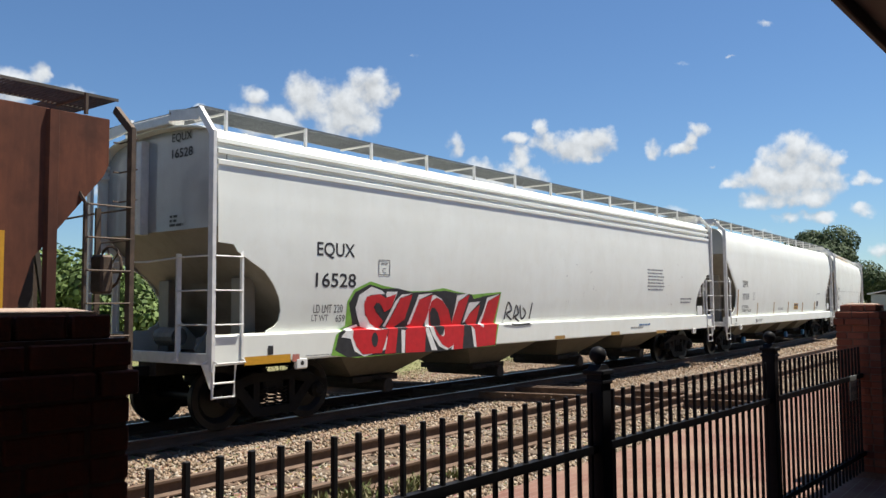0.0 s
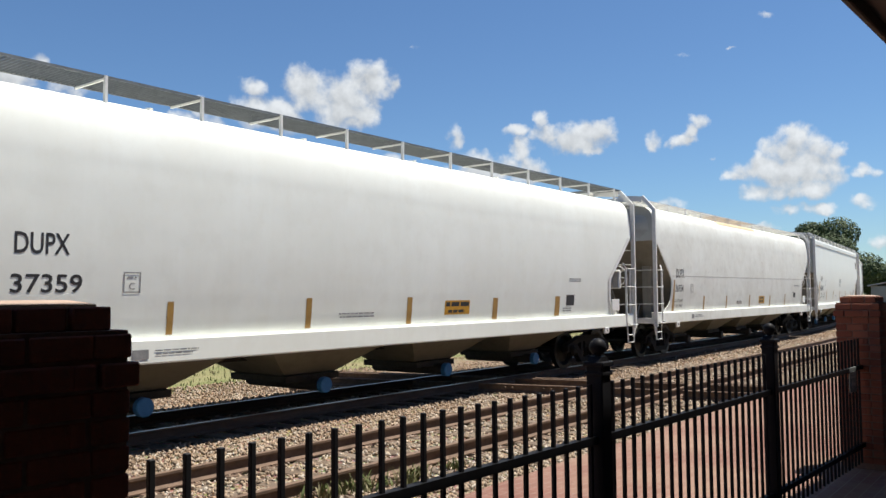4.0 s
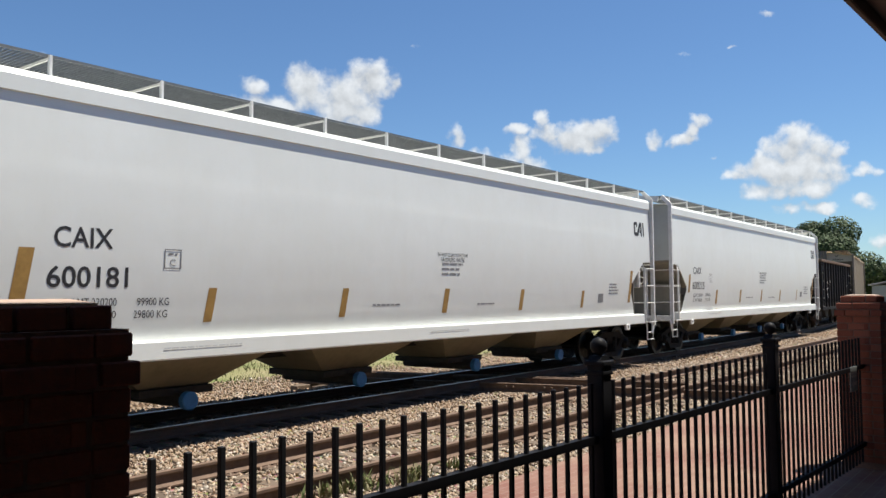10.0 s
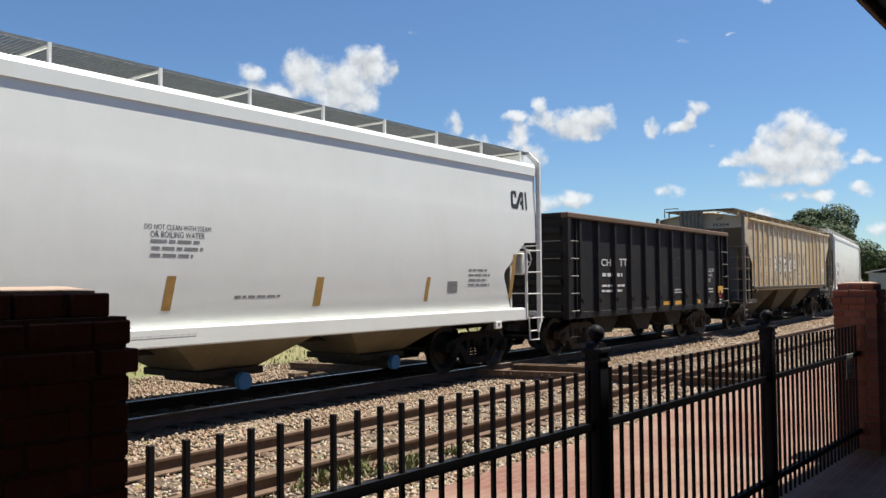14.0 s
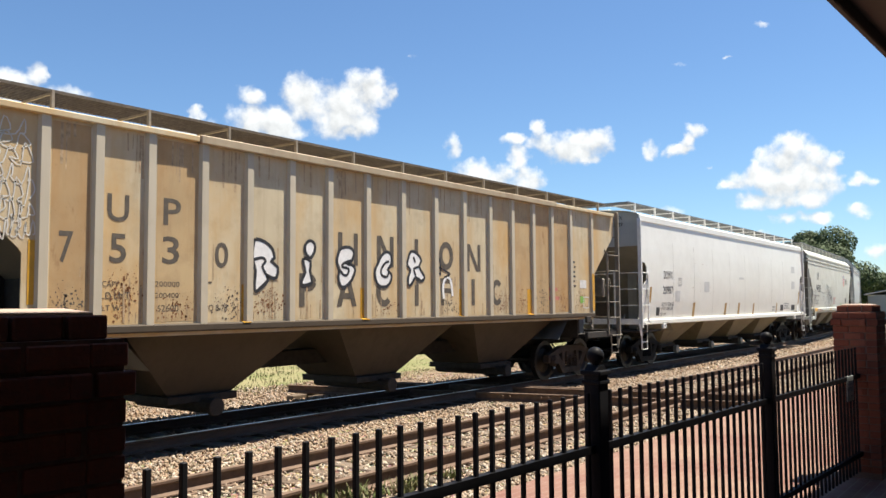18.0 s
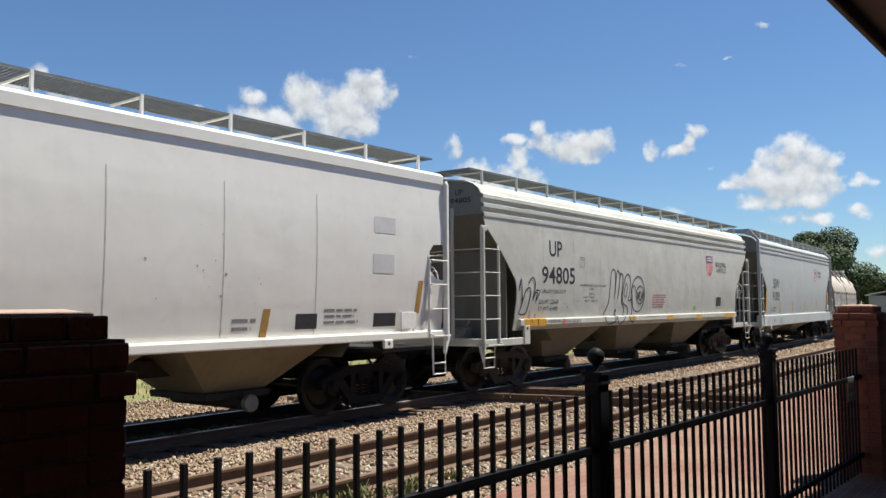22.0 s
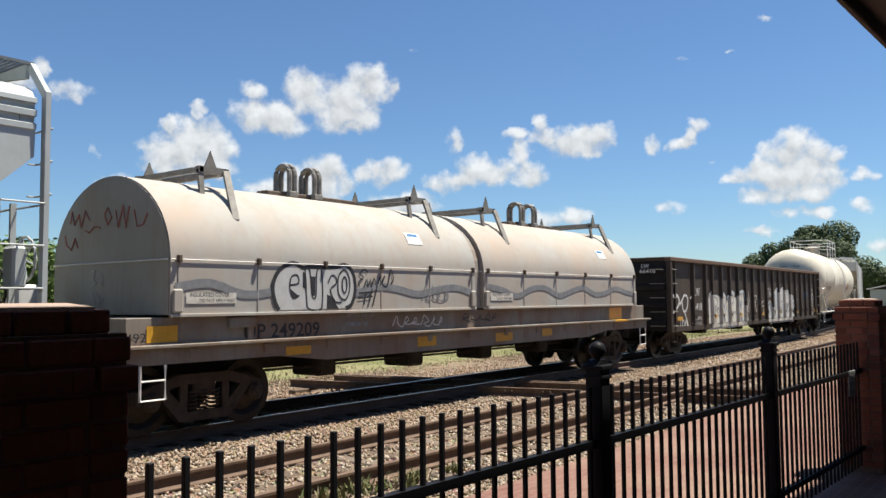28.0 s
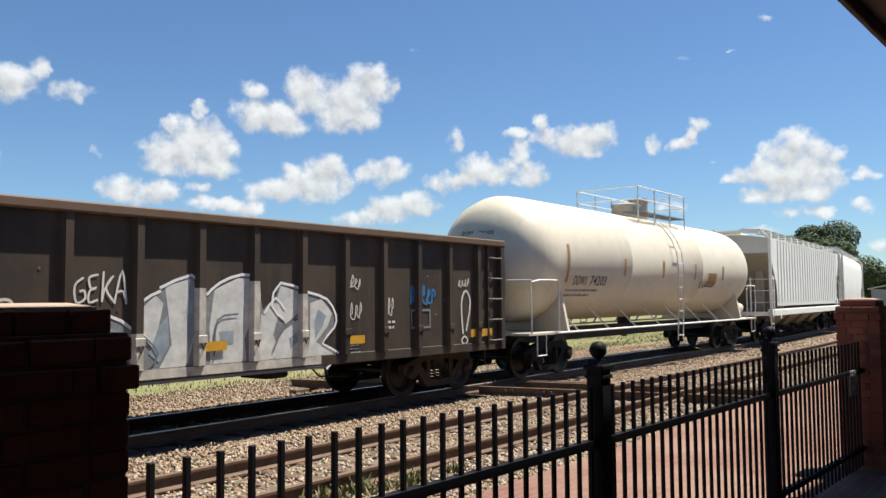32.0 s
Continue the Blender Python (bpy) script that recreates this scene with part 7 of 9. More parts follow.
letters(c7, P7, "PO 8-78", 4.26, 1.77, 0.37, 0.09, DECAL_WORN)
letters(c7, P7, "200400", 3.47, 1.95, 0.36, 0.07, DECAL_WORN)
lines(c7, P7, 4.22, 2.12, 0.17, 0.06, 1, DECAL_WORN, 137)
lines(c7, P7, 14.73, 2.17, 0.27, 0.69, 6, DECAL_BLACK, 138)
patch(c7, P7, 15.20, 2.21, 0.33, 0.20, DECAL_WHITE)
patch(c7, P7, 15.20, 1.85, 0.22, 0.16, DECAL_GREEN)
lines(c7, P7, 13.68, 1.80, 0.54, 0.41, 2, DECAL_PINK, 141)
letters(c8, P8, "DOWX", 1.83, 2.54, 0.70, 0.24)
letters(c8, P8, "20987", 1.77, 2.10, 0.80, 0.23)
plate_mark(c8, P8, 3.01, 2.35, 0.27, 0.24, "C")
letters(c8, P8, "LD LMT 197200 LBS", 1.71, 1.74, 0.95, 0.11)
letters(c8, P8, "LT WT 65800 LBS", 1.69, 1.62, 0.92, 0.09)
letters(c8, P8, "NEW 11-94", 1.65, 1.46, 0.43, 0.09)
patch(c8, P8, 0.74, 1.85, 0.14, 0.45, OCHRE, lean=0.07)
patch(c8, P8, 4.26, 1.40, 0.20, 0.44, OCHRE, lean=0.07)
patch(c8, P8, 7.44, 1.39, 0.20, 0.43, OCHRE, lean=0.06)
patch(c8, P8, 8.96, 1.40, 0.20, 0.42, OCHRE, lean=0.06)
patch(c8, P8, 10.80, 1.38, 0.18, 0.42, OCHRE, lean=0.06)
patch(c8, P8, 14.10, 1.38, 0.14, 0.42, OCHRE, lean=0.06)
patch(c8, P8, 17.68, 1.70, 0.14, 0.59, OCHRE, lean=0.09)
patch(c8, P8, 2.77, 1.88, 0.39, 0.32, DECAL_FAINT)
patch(c8, P8, 5.34, 2.19, 0.49, 0.33, DECAL_FAINT)
patch(c8, P8, 9.08, 2.67, 0.56, 0.08, DECAL_FAINT)
patch(c8, P8, 16.57, 3.10, 0.55, 0.28, DECAL_FAINT)
patch(c8, P8, 16.53, 2.40, 0.55, 0.33, DECAL_FAINT)
patch(c8, P8, 1.31, 1.47, 0.26, 0.24, DECAL_BLACK)
patch(c8, P8, 14.81, 1.48, 0.45, 0.24, DECAL_BLACK)
patch(c8, P8, 16.59, 1.48, 0.58, 0.23, DECAL_BLACK)
lines(c8, P8, 1.57, 1.20, 0.61, 0.07, 1, DECAL_GREY, 163)
lines(c8, P8, 15.40, 1.50, 0.93, 0.29, 3, DECAL_GREY, 164)
lines(c8, P8, 13.59, 1.42, 0.44, 0.24, 2, DECAL_GREY, 165)
letters(c9, P9, "UP", 2.74, 2.94, 0.60, 0.37)
letters(c9, P9, "94805", 2.40, 2.31, 1.55, 0.40)
plate_mark(c9, P9, 4.21, 2.74, 0.24, 0.25, "C")
letters(c9, P9, "CAPACITY 5250 CU FT", 2.34, 2.09, 1.18, 0.09)
letters(c9, P9, "LD LMT 222600", 2.29, 1.85, 0.89, 0.10)
letters(c9, P9, "LT WT 63400", 2.28, 1.70, 0.87, 0.09)
letters(c9, P9, "CH-110-012", 3.45, 1.39, 0.70, 0.09)
letters(c9, P9, "NORMALBOND NO 12-10453UP", 4.20, 2.27, 1.40, 0.06)
letters(c9, P9, "10-2013", 4.69, 2.19, 0.27, 0.06)
letters(c9, P9, "10-2013", 4.69, 2.06, 0.28, 0.06)
letters(c9, P9, "AVOID STEAM,", 4.36, 1.98, 0.65, 0.05)
letters(c9, P9, "SHARP OBJECTS", 4.47, 1.89, 0.69, 0.05)
lines(c9, P9, 8.57, 1.69, 1.04, 0.41, 6, DECAL_PINK, 178)
plate_mark(c9, P9, 13.86, 1.70, 0.55, 0.38, "", DECAL_WHITE)
letters(c9, P9, "BUILDING", 13.87, 3.05, 1.04, 0.17)
letters(c9, P9, "AMERICA", 13.93, 2.86, 0.98, 0.16)
patch(c9, P9, 13.86, 1.70, 0.55, 0.38, DECAL_BLACK)
patch(c9, P9, 1.60, 1.36, 0.92, 0.17, ORANGE)
patch(c9, P9, 6.90, 1.39, 0.46, 0.10, ORANGE)
patch(c9, P9, 9.55, 1.37, 0.47, 0.13, ORANGE)
patch(c9, P9, 11.92, 1.35, 0.46, 0.14, ORANGE)
patch(c9, P9, 14.58, 1.35, 1.05, 0.14, ORANGE)
patch(c9, P9, 3.26, 1.37, 0.16, 0.12, DECAL_PINK)
lines(c9, P9, 2.57, 1.41, 0.66, 0.07, 1, DECAL_GREY, 189)
lines(c9, P9, 8.09, 1.44, 0.79, 0.08, 1, DECAL_GREY, 190)
patch(c9, P9, 11.79, 1.64, 0.24, 0.12, DECAL_GREEN)
letters(c10, P10, "SSW", 1.81, 2.43, 1.07, 0.40)
letters(c10, P10, "91093", 1.72, 1.92, 1.20, 0.37)
plate_mark(c10, P10, 3.30, 2.31, 0.23, 0.24, "C")
letters(c10, P10, "LD LMT 197000 LD", 1.56, 1.59, 0.90, 0.08)
letters(c10, P10, "LT WT 65200", 1.54, 1.48, 0.73, 0.08)
patch(c10, P10, 0.65, 1.44, 0.21, 0.91, ORANGE)
patch(c10, P10, 2.99, 1.42, 0.17, 0.46, ORANGE)
patch(c10, P10, 5.45, 1.44, 0.19, 0.46, ORANGE)
patch(c10, P10, 8.00, 1.47, 0.19, 0.43, ORANGE)
patch(c10, P10, 10.69, 1.50, 0.20, 0.41, ORANGE)
patch(c10, P10, 13.50, 1.47, 0.28, 0.89, ORANGE)
letters(c10, P10, "BUILDING", 11.15, 3.24, 0.81, 0.15)
letters(c10, P10, "AMERICA", 11.20, 3.07, 0.78, 0.13)
lines(c10, P10, 2.69, 0.97, 0.42, 0.24, 3, DECAL_GREY, 205)
lines(c10, P10, 0.60, 1.06, 0.27, 0.05, 1, DECAL_GREY, 206)
patch(c10, P10, 1.65, 1.07, 0.21, 0.13, DECAL_GREY)
patch(c10, P10, 0.14, 0.95, 0.38, 0.30, DECAL_FAINT)
lines(c10, P10, 6.95, 1.54, 0.27, 0.16, 2, DECAL_GREY, 209)
lines(c10, P10, 6.20, 1.53, 0.29, 0.07, 1, DECAL_GREY, 210)
letters(c11, SIDE_COIL, "UP 249209", 2.00, 1.27, 1.51, 0.22)
lines(c11, SIDE_COIL, 4.12, 1.31, 0.70, 0.30, 2, DECAL_GREY, 212)
patch(c11, SIDE_COIL, 0.40, 1.29, 0.47, 0.22, ORANGE)
patch(c11, SIDE_COIL, 2.73, 1.00, 0.52, 0.13, ORANGE)
patch(c11, SIDE_COIL, 5.90, 0.97, 0.56, 0.18, ORANGE)
patch(c11, SIDE_COIL, 8.47, 0.95, 0.65, 0.17, ORANGE)
patch(c11, SIDE_COIL, 10.36, 0.99, 0.43, 0.16, ORANGE)
patch(c11, SIDE_COIL, 13.92, 1.21, 0.74, 0.37, ORANGE)
for x in (0.86, 8.20):
    patch(c11, SIDE_COIL, x + 0.06, 1.80, 0.84, 0.15, DECAL_FADED, "notice", 0.0052)
    letters(c11, SIDE_COIL, "INSULATED COVER", x + 0.12, 1.895, 0.66, 0.055, DECAL_BLACK, lift=0.0064)
    letters(c11, SIDE_COIL, "DO NOT APPLY HEAT", x + 0.28, 1.815, 0.60, 0.05, DECAL_BLACK, lift=0.0064)
letters(c12, SIDE_RIB, "LW", 2.21, 1.88, 0.49, 0.26, DECAL_WHITE)
letters(c12, SIDE_RIB, "66418", 1.99, 1.42, 0.89, 0.24, DECAL_WHITE)
letters(c12, SIDE_RIB, "LD LMT 209900", 1.99, 1.11, 0.83, 0.11, DECAL_WHITE)
letters(c12, SIDE_RIB, "LT WT 76100", 2.01, 0.96, 0.80, 0.09, DECAL_WHITE)
patch(c12, SIDE_RIB, 0.58, 1.13, 0.45, 0.12, ORANGE, lift=0.03)
patch(c12, SIDE_RIB, 3.92, 1.12, 0.44, 0.13, ORANGE, lift=0.03)
patch(c12, SIDE_RIB, 6.73, 1.12, 0.48, 0.14, ORANGE, lift=0.03)
patch(c12, SIDE_RIB, 9.63, 1.11, 0.51, 0.14, ORANGE, lift=0.03)
patch(c12, SIDE_RIB, 12.44, 1.14, 0.41, 0.13, ORANGE, lift=0.03)
patch(c12, SIDE_RIB, 15.26, 1.10, 0.44, 0.14, ORANGE, lift=0.03)
patch(c12, SIDE_RIB, 18.78, 1.08, 0.75, 0.15, ORANGE, lift=0.03)
plate_mark(c12, SIDE_RIB, 16.95, 1.30, 0.57, 0.35, "")
lines(c12, SIDE_RIB, 15.26, 0.93, 0.37, 0.15, 3, DECAL_WHITE, 233)
lines(c12, SIDE_RIB, 16.17, 1.27, 0.35, 0.19, 2, DECAL_WHITE, 234)
letters(c13, SIDE_TANK, "DOWX", 2.16, 2.15, 0.69, 0.23, bold=0.004)
letters(c13, SIDE_TANK, "74203", 3.01, 2.15, 0.88, 0.24, bold=0.004)
lines(c13, SIDE_TANK, 1.89, 1.81, 1.79, 0.24, 2, DECAL_GREY, 239)
patch(c13, SIDE_TANK, 1.71, 2.21, 0.12, 0.92, OCHRE)
patch(c13, SIDE_TANK, 4.83, 2.43, 0.12, 0.45, OCHRE)
patch(c13, SIDE_TANK, 7.46, 2.41, 0.11, 0.50, OCHRE)
patch(c13, SIDE_TANK, 10.00, 2.39, 0.13, 0.49, OCHRE)
patch(c13, SIDE_TANK, 12.59, 2.41, 0.15, 0.47, OCHRE)
patch(c13, SIDE_TANK, 11.25, 2.26, 0.80, 0.36, OCHRE)


# ---- painted pieces ----
def blot(car, skin, pts, mat, lift=0.004, name="sprayed_shape"):
    """A flat painted shape with the given outline."""
    return on_side(car, skin, name, pts, [tuple(range(len(pts)))], mat, lift)


def snow_piece():
    """Red letters with white, black and green outlines across side and sill."""
    blot(c1, P1, [(2.77, 1.89), (2.92, 2.09), (3.32, 2.23), (3.65, 2.16), (4.38, 2.07), (4.91, 2.08), (5.36, 2.14), (5.83, 2.07), (6.33, 2.02), (7.35, 2.08), (7.24, 1.67), (7.05, 0.97), (4.18, 0.97), (2.93, 0.96), (2.35, 1.03), (2.46, 1.36), (2.75, 1.49)], DECAL_GREEN, 0.003)
    blot(c1, P1, [(2.81, 1.86), (2.96, 2.05), (3.3, 2.18), (3.64, 2.11), (4.03, 2.12), (4.43, 2.05), (5.05, 2.07), (5.42, 2.09), (5.77, 2.05), (6.29, 2.02), (6.36, 1.93), (6.72, 1.99), (7.32, 2.05), (7.06, 1.43), (7.04, 0.99), (6.06, 0.97), (4.85, 0.96), (3.88, 0.98), (2.71, 0.98), (2.43, 1.11), (2.53, 1.39), (2.92, 1.51)], DECAL_BLACK, 0.0045)
    blot(c1, P1, [(2.97, 1.78), (3.05, 2), (3.34, 2.14), (3.6, 2.08), (3.7, 2.02), (3.32, 2), (3.18, 1.89), (3.21, 1.66), (3.41, 1.49), (3.67, 1.38), (3.74, 1.08), (3.12, 0.97), (2.88, 1.07), (2.79, 1.28), (2.57, 1.31), (2.71, 1.44), (3.01, 1.51), (3.15, 1.4), (3.04, 1.6)], DECAL_BRIGHT, 0.0060)
    blot(c1, P1, [(3.72, 2), (3.74, 2.06), (4.03, 2.06), (4, 2.01), (3.88, 1.78)], DECAL_BRIGHT, 0.0061)
    blot(c1, P1, [(3.98, 1.89), (4.14, 2.01), (4.44, 2.03), (4.1, 1.95), (3.74, 1.45), (3.67, 1.45)], DECAL_BRIGHT, 0.0062)
    blot(c1, P1, [(4.07, 1.39), (4.18, 1.38), (4.16, 0.98), (4.08, 0.98)], DECAL_BRIGHT, 0.0063)
    blot(c1, P1, [(4.44, 1.67), (4.62, 2.01), (5.03, 2.04), (4.64, 1.92), (4.41, 1.48), (4.33, 1.47)], DECAL_BRIGHT, 0.0064)
    blot(c1, P1, [(4.74, 1.4), (4.85, 1.41), (5.1, 0.98), (4.93, 0.99)], DECAL_BRIGHT, 0.0065)
    blot(c1, P1, [(5.71, 1.65), (5.8, 2), (6.21, 2.05), (5.84, 1.88), (5.66, 1.47)], DECAL_BRIGHT, 0.0066)
    blot(c1, P1, [(5.53, 0.98), (5.65, 1.46), (5.6, 0.97)], DECAL_BRIGHT, 0.0067)
    blot(c1, P1, [(6.1, 1.64), (6.2, 1.86), (6.58, 1.88), (6.23, 1.64), (6.1, 1.49), (6.02, 1.46)], DECAL_BRIGHT, 0.0068)
    blot(c1, P1, [(6.71, 1.68), (6.83, 1.96), (7.3, 2.04), (6.86, 1.89), (6.61, 1.36), (6.51, 1.39)], DECAL_BRIGHT, 0.0069)
    blot(c1, P1, [(6.19, 1.41), (6.35, 1.33), (6.38, 0.98), (6.28, 0.99)], DECAL_BRIGHT, 0.0070)
    blot(c1, P1, [(5.65, 1.49), (5.67, 1.22), (5.57, 1.03), (5.39, 0.97), (5.16, 1.05), (4.96, 1.25), (4.83, 1.5), (4.81, 1.76), (4.9, 1.94), (5.08, 2.01), (5.3, 1.94), (5.51, 1.75)], DECAL_BRIGHT, 0.0075)
    blot(c1, P1, [(3.23, 1.97), (3.55, 2.02), (3.71, 1.95), (3.99, 2.02), (3.88, 1.78), (3.7, 1.7), (3.6, 1.83), (3.48, 1.87), (3.41, 1.79), (3.56, 1.64), (3.68, 1.55), (3.55, 1.4), (3.34, 1.52), (3.21, 1.68), (3.17, 1.84)], DECAL_RED, 0.0085)
    blot(c1, P1, [(2.86, 1.42), (3.05, 1.48), (3.41, 1.4), (3.73, 1.41), (3.64, 1.18), (3.55, 1.01), (3.08, 1.01), (2.93, 1.14), (2.84, 1.31)], DECAL_RED, 0.0086)
    blot(c1, P1, [(4.12, 1.95), (4.44, 2.01), (4.25, 1.57), (3.98, 1.44), (3.91, 0.99), (3.63, 0.99), (3.74, 1.41)], DECAL_RED, 0.0087)
    blot(c1, P1, [(4.64, 1.92), (5.03, 2.01), (4.87, 1.56), (4.76, 1.42), (4.73, 0.97), (4.18, 0.98), (4.18, 1.38), (4.41, 1.48)], DECAL_RED, 0.0088)
    blot(c1, P1, [(5.84, 1.88), (6.21, 2.02), (5.97, 1.5), (5.89, 0.97), (5.6, 0.97), (5.66, 1.47)], DECAL_RED, 0.0089)
    blot(c1, P1, [(6.23, 1.64), (6.58, 1.82), (6.46, 1.42), (6.61, 1.36), (6.86, 1.89), (7.3, 2.03), (7.13, 1.51), (7.02, 1), (6.37, 0.98), (6.31, 1.33), (6.1, 1.49)], DECAL_RED, 0.0090)
    blot(c1, P1, [(5.66, 1.47), (5.68, 1.23), (5.6, 1.06), (5.44, 1), (5.25, 1.08), (5.07, 1.26), (4.95, 1.49), (4.93, 1.72), (5, 1.89), (5.16, 1.96), (5.35, 1.89), (5.54, 1.72)], DECAL_RED, 0.0092)
    blot(c1, P1, [(5.3, 1.51), (5.32, 1.36), (5.27, 1.26), (5.17, 1.26), (5.06, 1.36), (4.99, 1.52), (4.97, 1.67), (5.02, 1.77), (5.11, 1.77), (5.22, 1.67)], DECAL_BLACK, 0.0105)
    blot(c1, P1, [(5.32, 1.36), (5.32, 1.26), (5.27, 1.23), (5.19, 1.27), (5.14, 1.37), (5.13, 1.47), (5.18, 1.51), (5.26, 1.46)], DECAL_BRIGHT, 0.0098)
    blot(c1, P1, [(3.46, 1.24), (3.43, 1.15), (3.38, 1.11), (3.32, 1.15), (3.29, 1.25), (3.32, 1.34), (3.38, 1.37), (3.43, 1.33)], DECAL_BLACK, 0.0105)
    blot(c1, P1, [(3.6, 1.78), (3.58, 1.71), (3.53, 1.69), (3.47, 1.71), (3.45, 1.78), (3.47, 1.85), (3.53, 1.87), (3.58, 1.85)], DECAL_BLACK, 0.0105)
    for i, pts in enumerate(([(7.5, 1.5), (7.62, 1.86), (7.78, 1.7), (7.58, 1.62), (7.8, 1.48)], [(7.85, 1.5), (7.95, 1.8), (8.05, 1.62), (7.9, 1.55), (8.1, 1.45)], [(8.1, 1.8), (8.18, 1.5), (8.35, 1.62), (8.22, 1.74)], [(8.6, 1.85), (8.5, 1.5)], [(7.4, 1.42), (7.9, 1.38), (8.45, 1.4)])):
        stroke(c1, P1, pts, 0.045, DECAL_BLACK, lift=0.004 + 0.0008 * i)


def outline_piece():
    """Dark looping outlines on the grey hopper."""
    stroke(c9, P9, [(5.56, 1.37), (5.51, 1.56), (5.79, 1.88), (5.9, 2.58), (6.04, 2.74), (6.18, 2.62), (6.13, 1.97), (6.24, 2.64), (6.34, 2.7), (6.44, 2.55), (6.3, 1.9), (6.45, 2.55), (6.55, 2.64), (6.63, 2.51), (6.55, 1.93), (6.71, 1.73), (6.63, 1.44), (6.3, 1.31), (6.19, 1.5), (6.22, 1.71), (6.1, 1.55), (6.06, 1.38), (5.67, 1.33)], 0.034, DECAL_INK, lift=0.0045, closed=True)
    stroke(c9, P9, [(6.62, 1.95), (6.68, 2.37), (6.88, 2.63), (7.07, 2.55), (7.08, 2.22), (6.97, 1.93), (7.25, 1.95), (7.21, 1.53), (7.18, 1.35), (6.96, 1.42), (6.95, 1.73), (6.72, 1.83)], 0.034, DECAL_INK, lift=0.0050, closed=True)
    stroke(c9, P9, [(6.7, 2.11), (6.81, 2.37), (6.91, 2.3), (6.82, 2.02)], 0.026, DECAL_INK, lift=0.0055, closed=True)
    stroke(c9, P9, [(8.03, 2.1), (7.98, 1.89), (7.85, 1.72), (7.67, 1.63), (7.47, 1.63), (7.3, 1.72), (7.19, 1.89), (7.15, 2.1), (7.2, 2.3), (7.32, 2.47), (7.49, 2.57), (7.69, 2.58), (7.87, 2.49), (7.99, 2.32)], 0.034, DECAL_INK, lift=0.0060, closed=True)
    stroke(c9, P9, [(7.97, 2.08), (7.94, 1.96), (7.84, 1.87), (7.71, 1.83), (7.59, 1.87), (7.5, 1.96), (7.47, 2.08), (7.51, 2.2), (7.6, 2.29), (7.73, 2.33), (7.85, 2.3), (7.94, 2.21)], 0.03, DECAL_INK, lift=0.0065, closed=True)
    stroke(c9, P9, [(7.25, 1.95), (7.18, 2.25), (7.35, 2.33), (7.47, 2.15)], 0.032, DECAL_INK, lift=0.0070, closed=False)
    stroke(c9, P9, [(7.56, 2.16), (7.58, 1.95), (7.65, 2.13), (7.74, 2.16), (7.67, 1.98), (7.8, 1.95), (7.86, 2.16), (7.9, 2)], 0.045, DECAL_INK, lift=0.0075, closed=False)
    stroke(c9, P9, [(1.46, 1.64), (1.55, 1.82), (1.72, 2.15), (1.89, 2.2), (1.91, 2.04), (1.79, 1.74), (1.7, 1.63)], 0.034, DECAL_INK, lift=0.0080, closed=True)
    stroke(c9, P9, [(1.81, 2.3), (1.98, 2.44), (2.11, 2.31), (2.05, 2.04), (2.01, 1.94), (2.16, 2.15), (2.3, 2.14)], 0.034, DECAL_INK, lift=0.0085, closed=False)
    stroke(c9, P9, [(2.09, 2.08), (2.21, 2.1), (2.14, 1.91), (2.3, 2.1)], 0.03, DECAL_INK, lift=0.0090, closed=False)
    stroke(c9, P9, [(1.43, 2.14), (1.51, 2.41), (1.55, 2.15), (1.57, 1.93), (1.54, 1.96)], 0.034, DECAL_INK, lift=0.0095, closed=False)
    stroke(c9, P9, [(1.89, 1.7), (1.88, 1.44)], 0.022, DECAL_INK, lift=0.0100, closed=False)
    stroke(c9, P9, [(2.13, 1.62), (2.17, 1.39)], 0.022, DECAL_INK, lift=0.0105, closed=False)


def shield(car, skin, x, z, w, h):
    """A plain striped shield."""
    def outline(k, dz=0.0):
        cx, cz = x + w / 2, z + h / 2 + dz
        pts = [(-0.5, 0.5), (-0.25, 0.44), (0, 0.5), (0.25, 0.44), (0.5, 0.5), (0.5, -0.15), (0.38, -0.36), (0, -0.5), (-0.38, -0.36), (-0.5, -0.15)]
        return [(cx + a * w * k, cz + b * h * k) for a, b in pts]
    on_side(car, skin, "shield", outline(1.1), [tuple(range(10))], DECAL_WHITE, 0.003)
    on_side(car, skin, "shield_stripes", outline(1.0), [tuple(range(10))], DECAL_RED, 0.0045)
    for i in range(5):
        patch(car, skin, x + w * (0.1 + 0.18 * i), z + h * 0.12, w * 0.07, h * 0.5, DECAL_WHITE, "shield_stripe", 0.006)
    patch(car, skin, x, z + h * 0.66, w, h * 0.27, DECAL_NAVY, "shield_band", 0.0075)
    patch(car, skin, x + w * 0.15, z + h * 0.82, w * 0.7, h * 0.06, DECAL_WHITE, "shield_bar", 0.009)
    patch(car, skin, x + w * 0.15, z + h * 0.71, w * 0.7, h * 0.06, DECAL_WHITE, "shield_bar", 0.009)


PALE_SPRAY = plain("chalky_white_spray_paint", (0.50, 0.50, 0.48), 0.55, 0, 0.12, 5)
DECAL_INK = plain("dark_blue_spray_line", (0.03, 0.03, 0.06), 0.55, 0, 0.3)
DECAL_STREAK = plain("rust_run", (0.41, 0.29, 0.17), 0.75, 0, 0.4, 14)
DECAL_NAVY = plain("navy_marking", (0.03, 0.06, 0.2), 0.5, 0, 0.2)
snow_piece()
outline_piece()
shield(c9, P9, 12.98, 2.73, 0.60, 0.70)
shield(c10, P10, 10.3, 2.82, 0.55, 0.68)

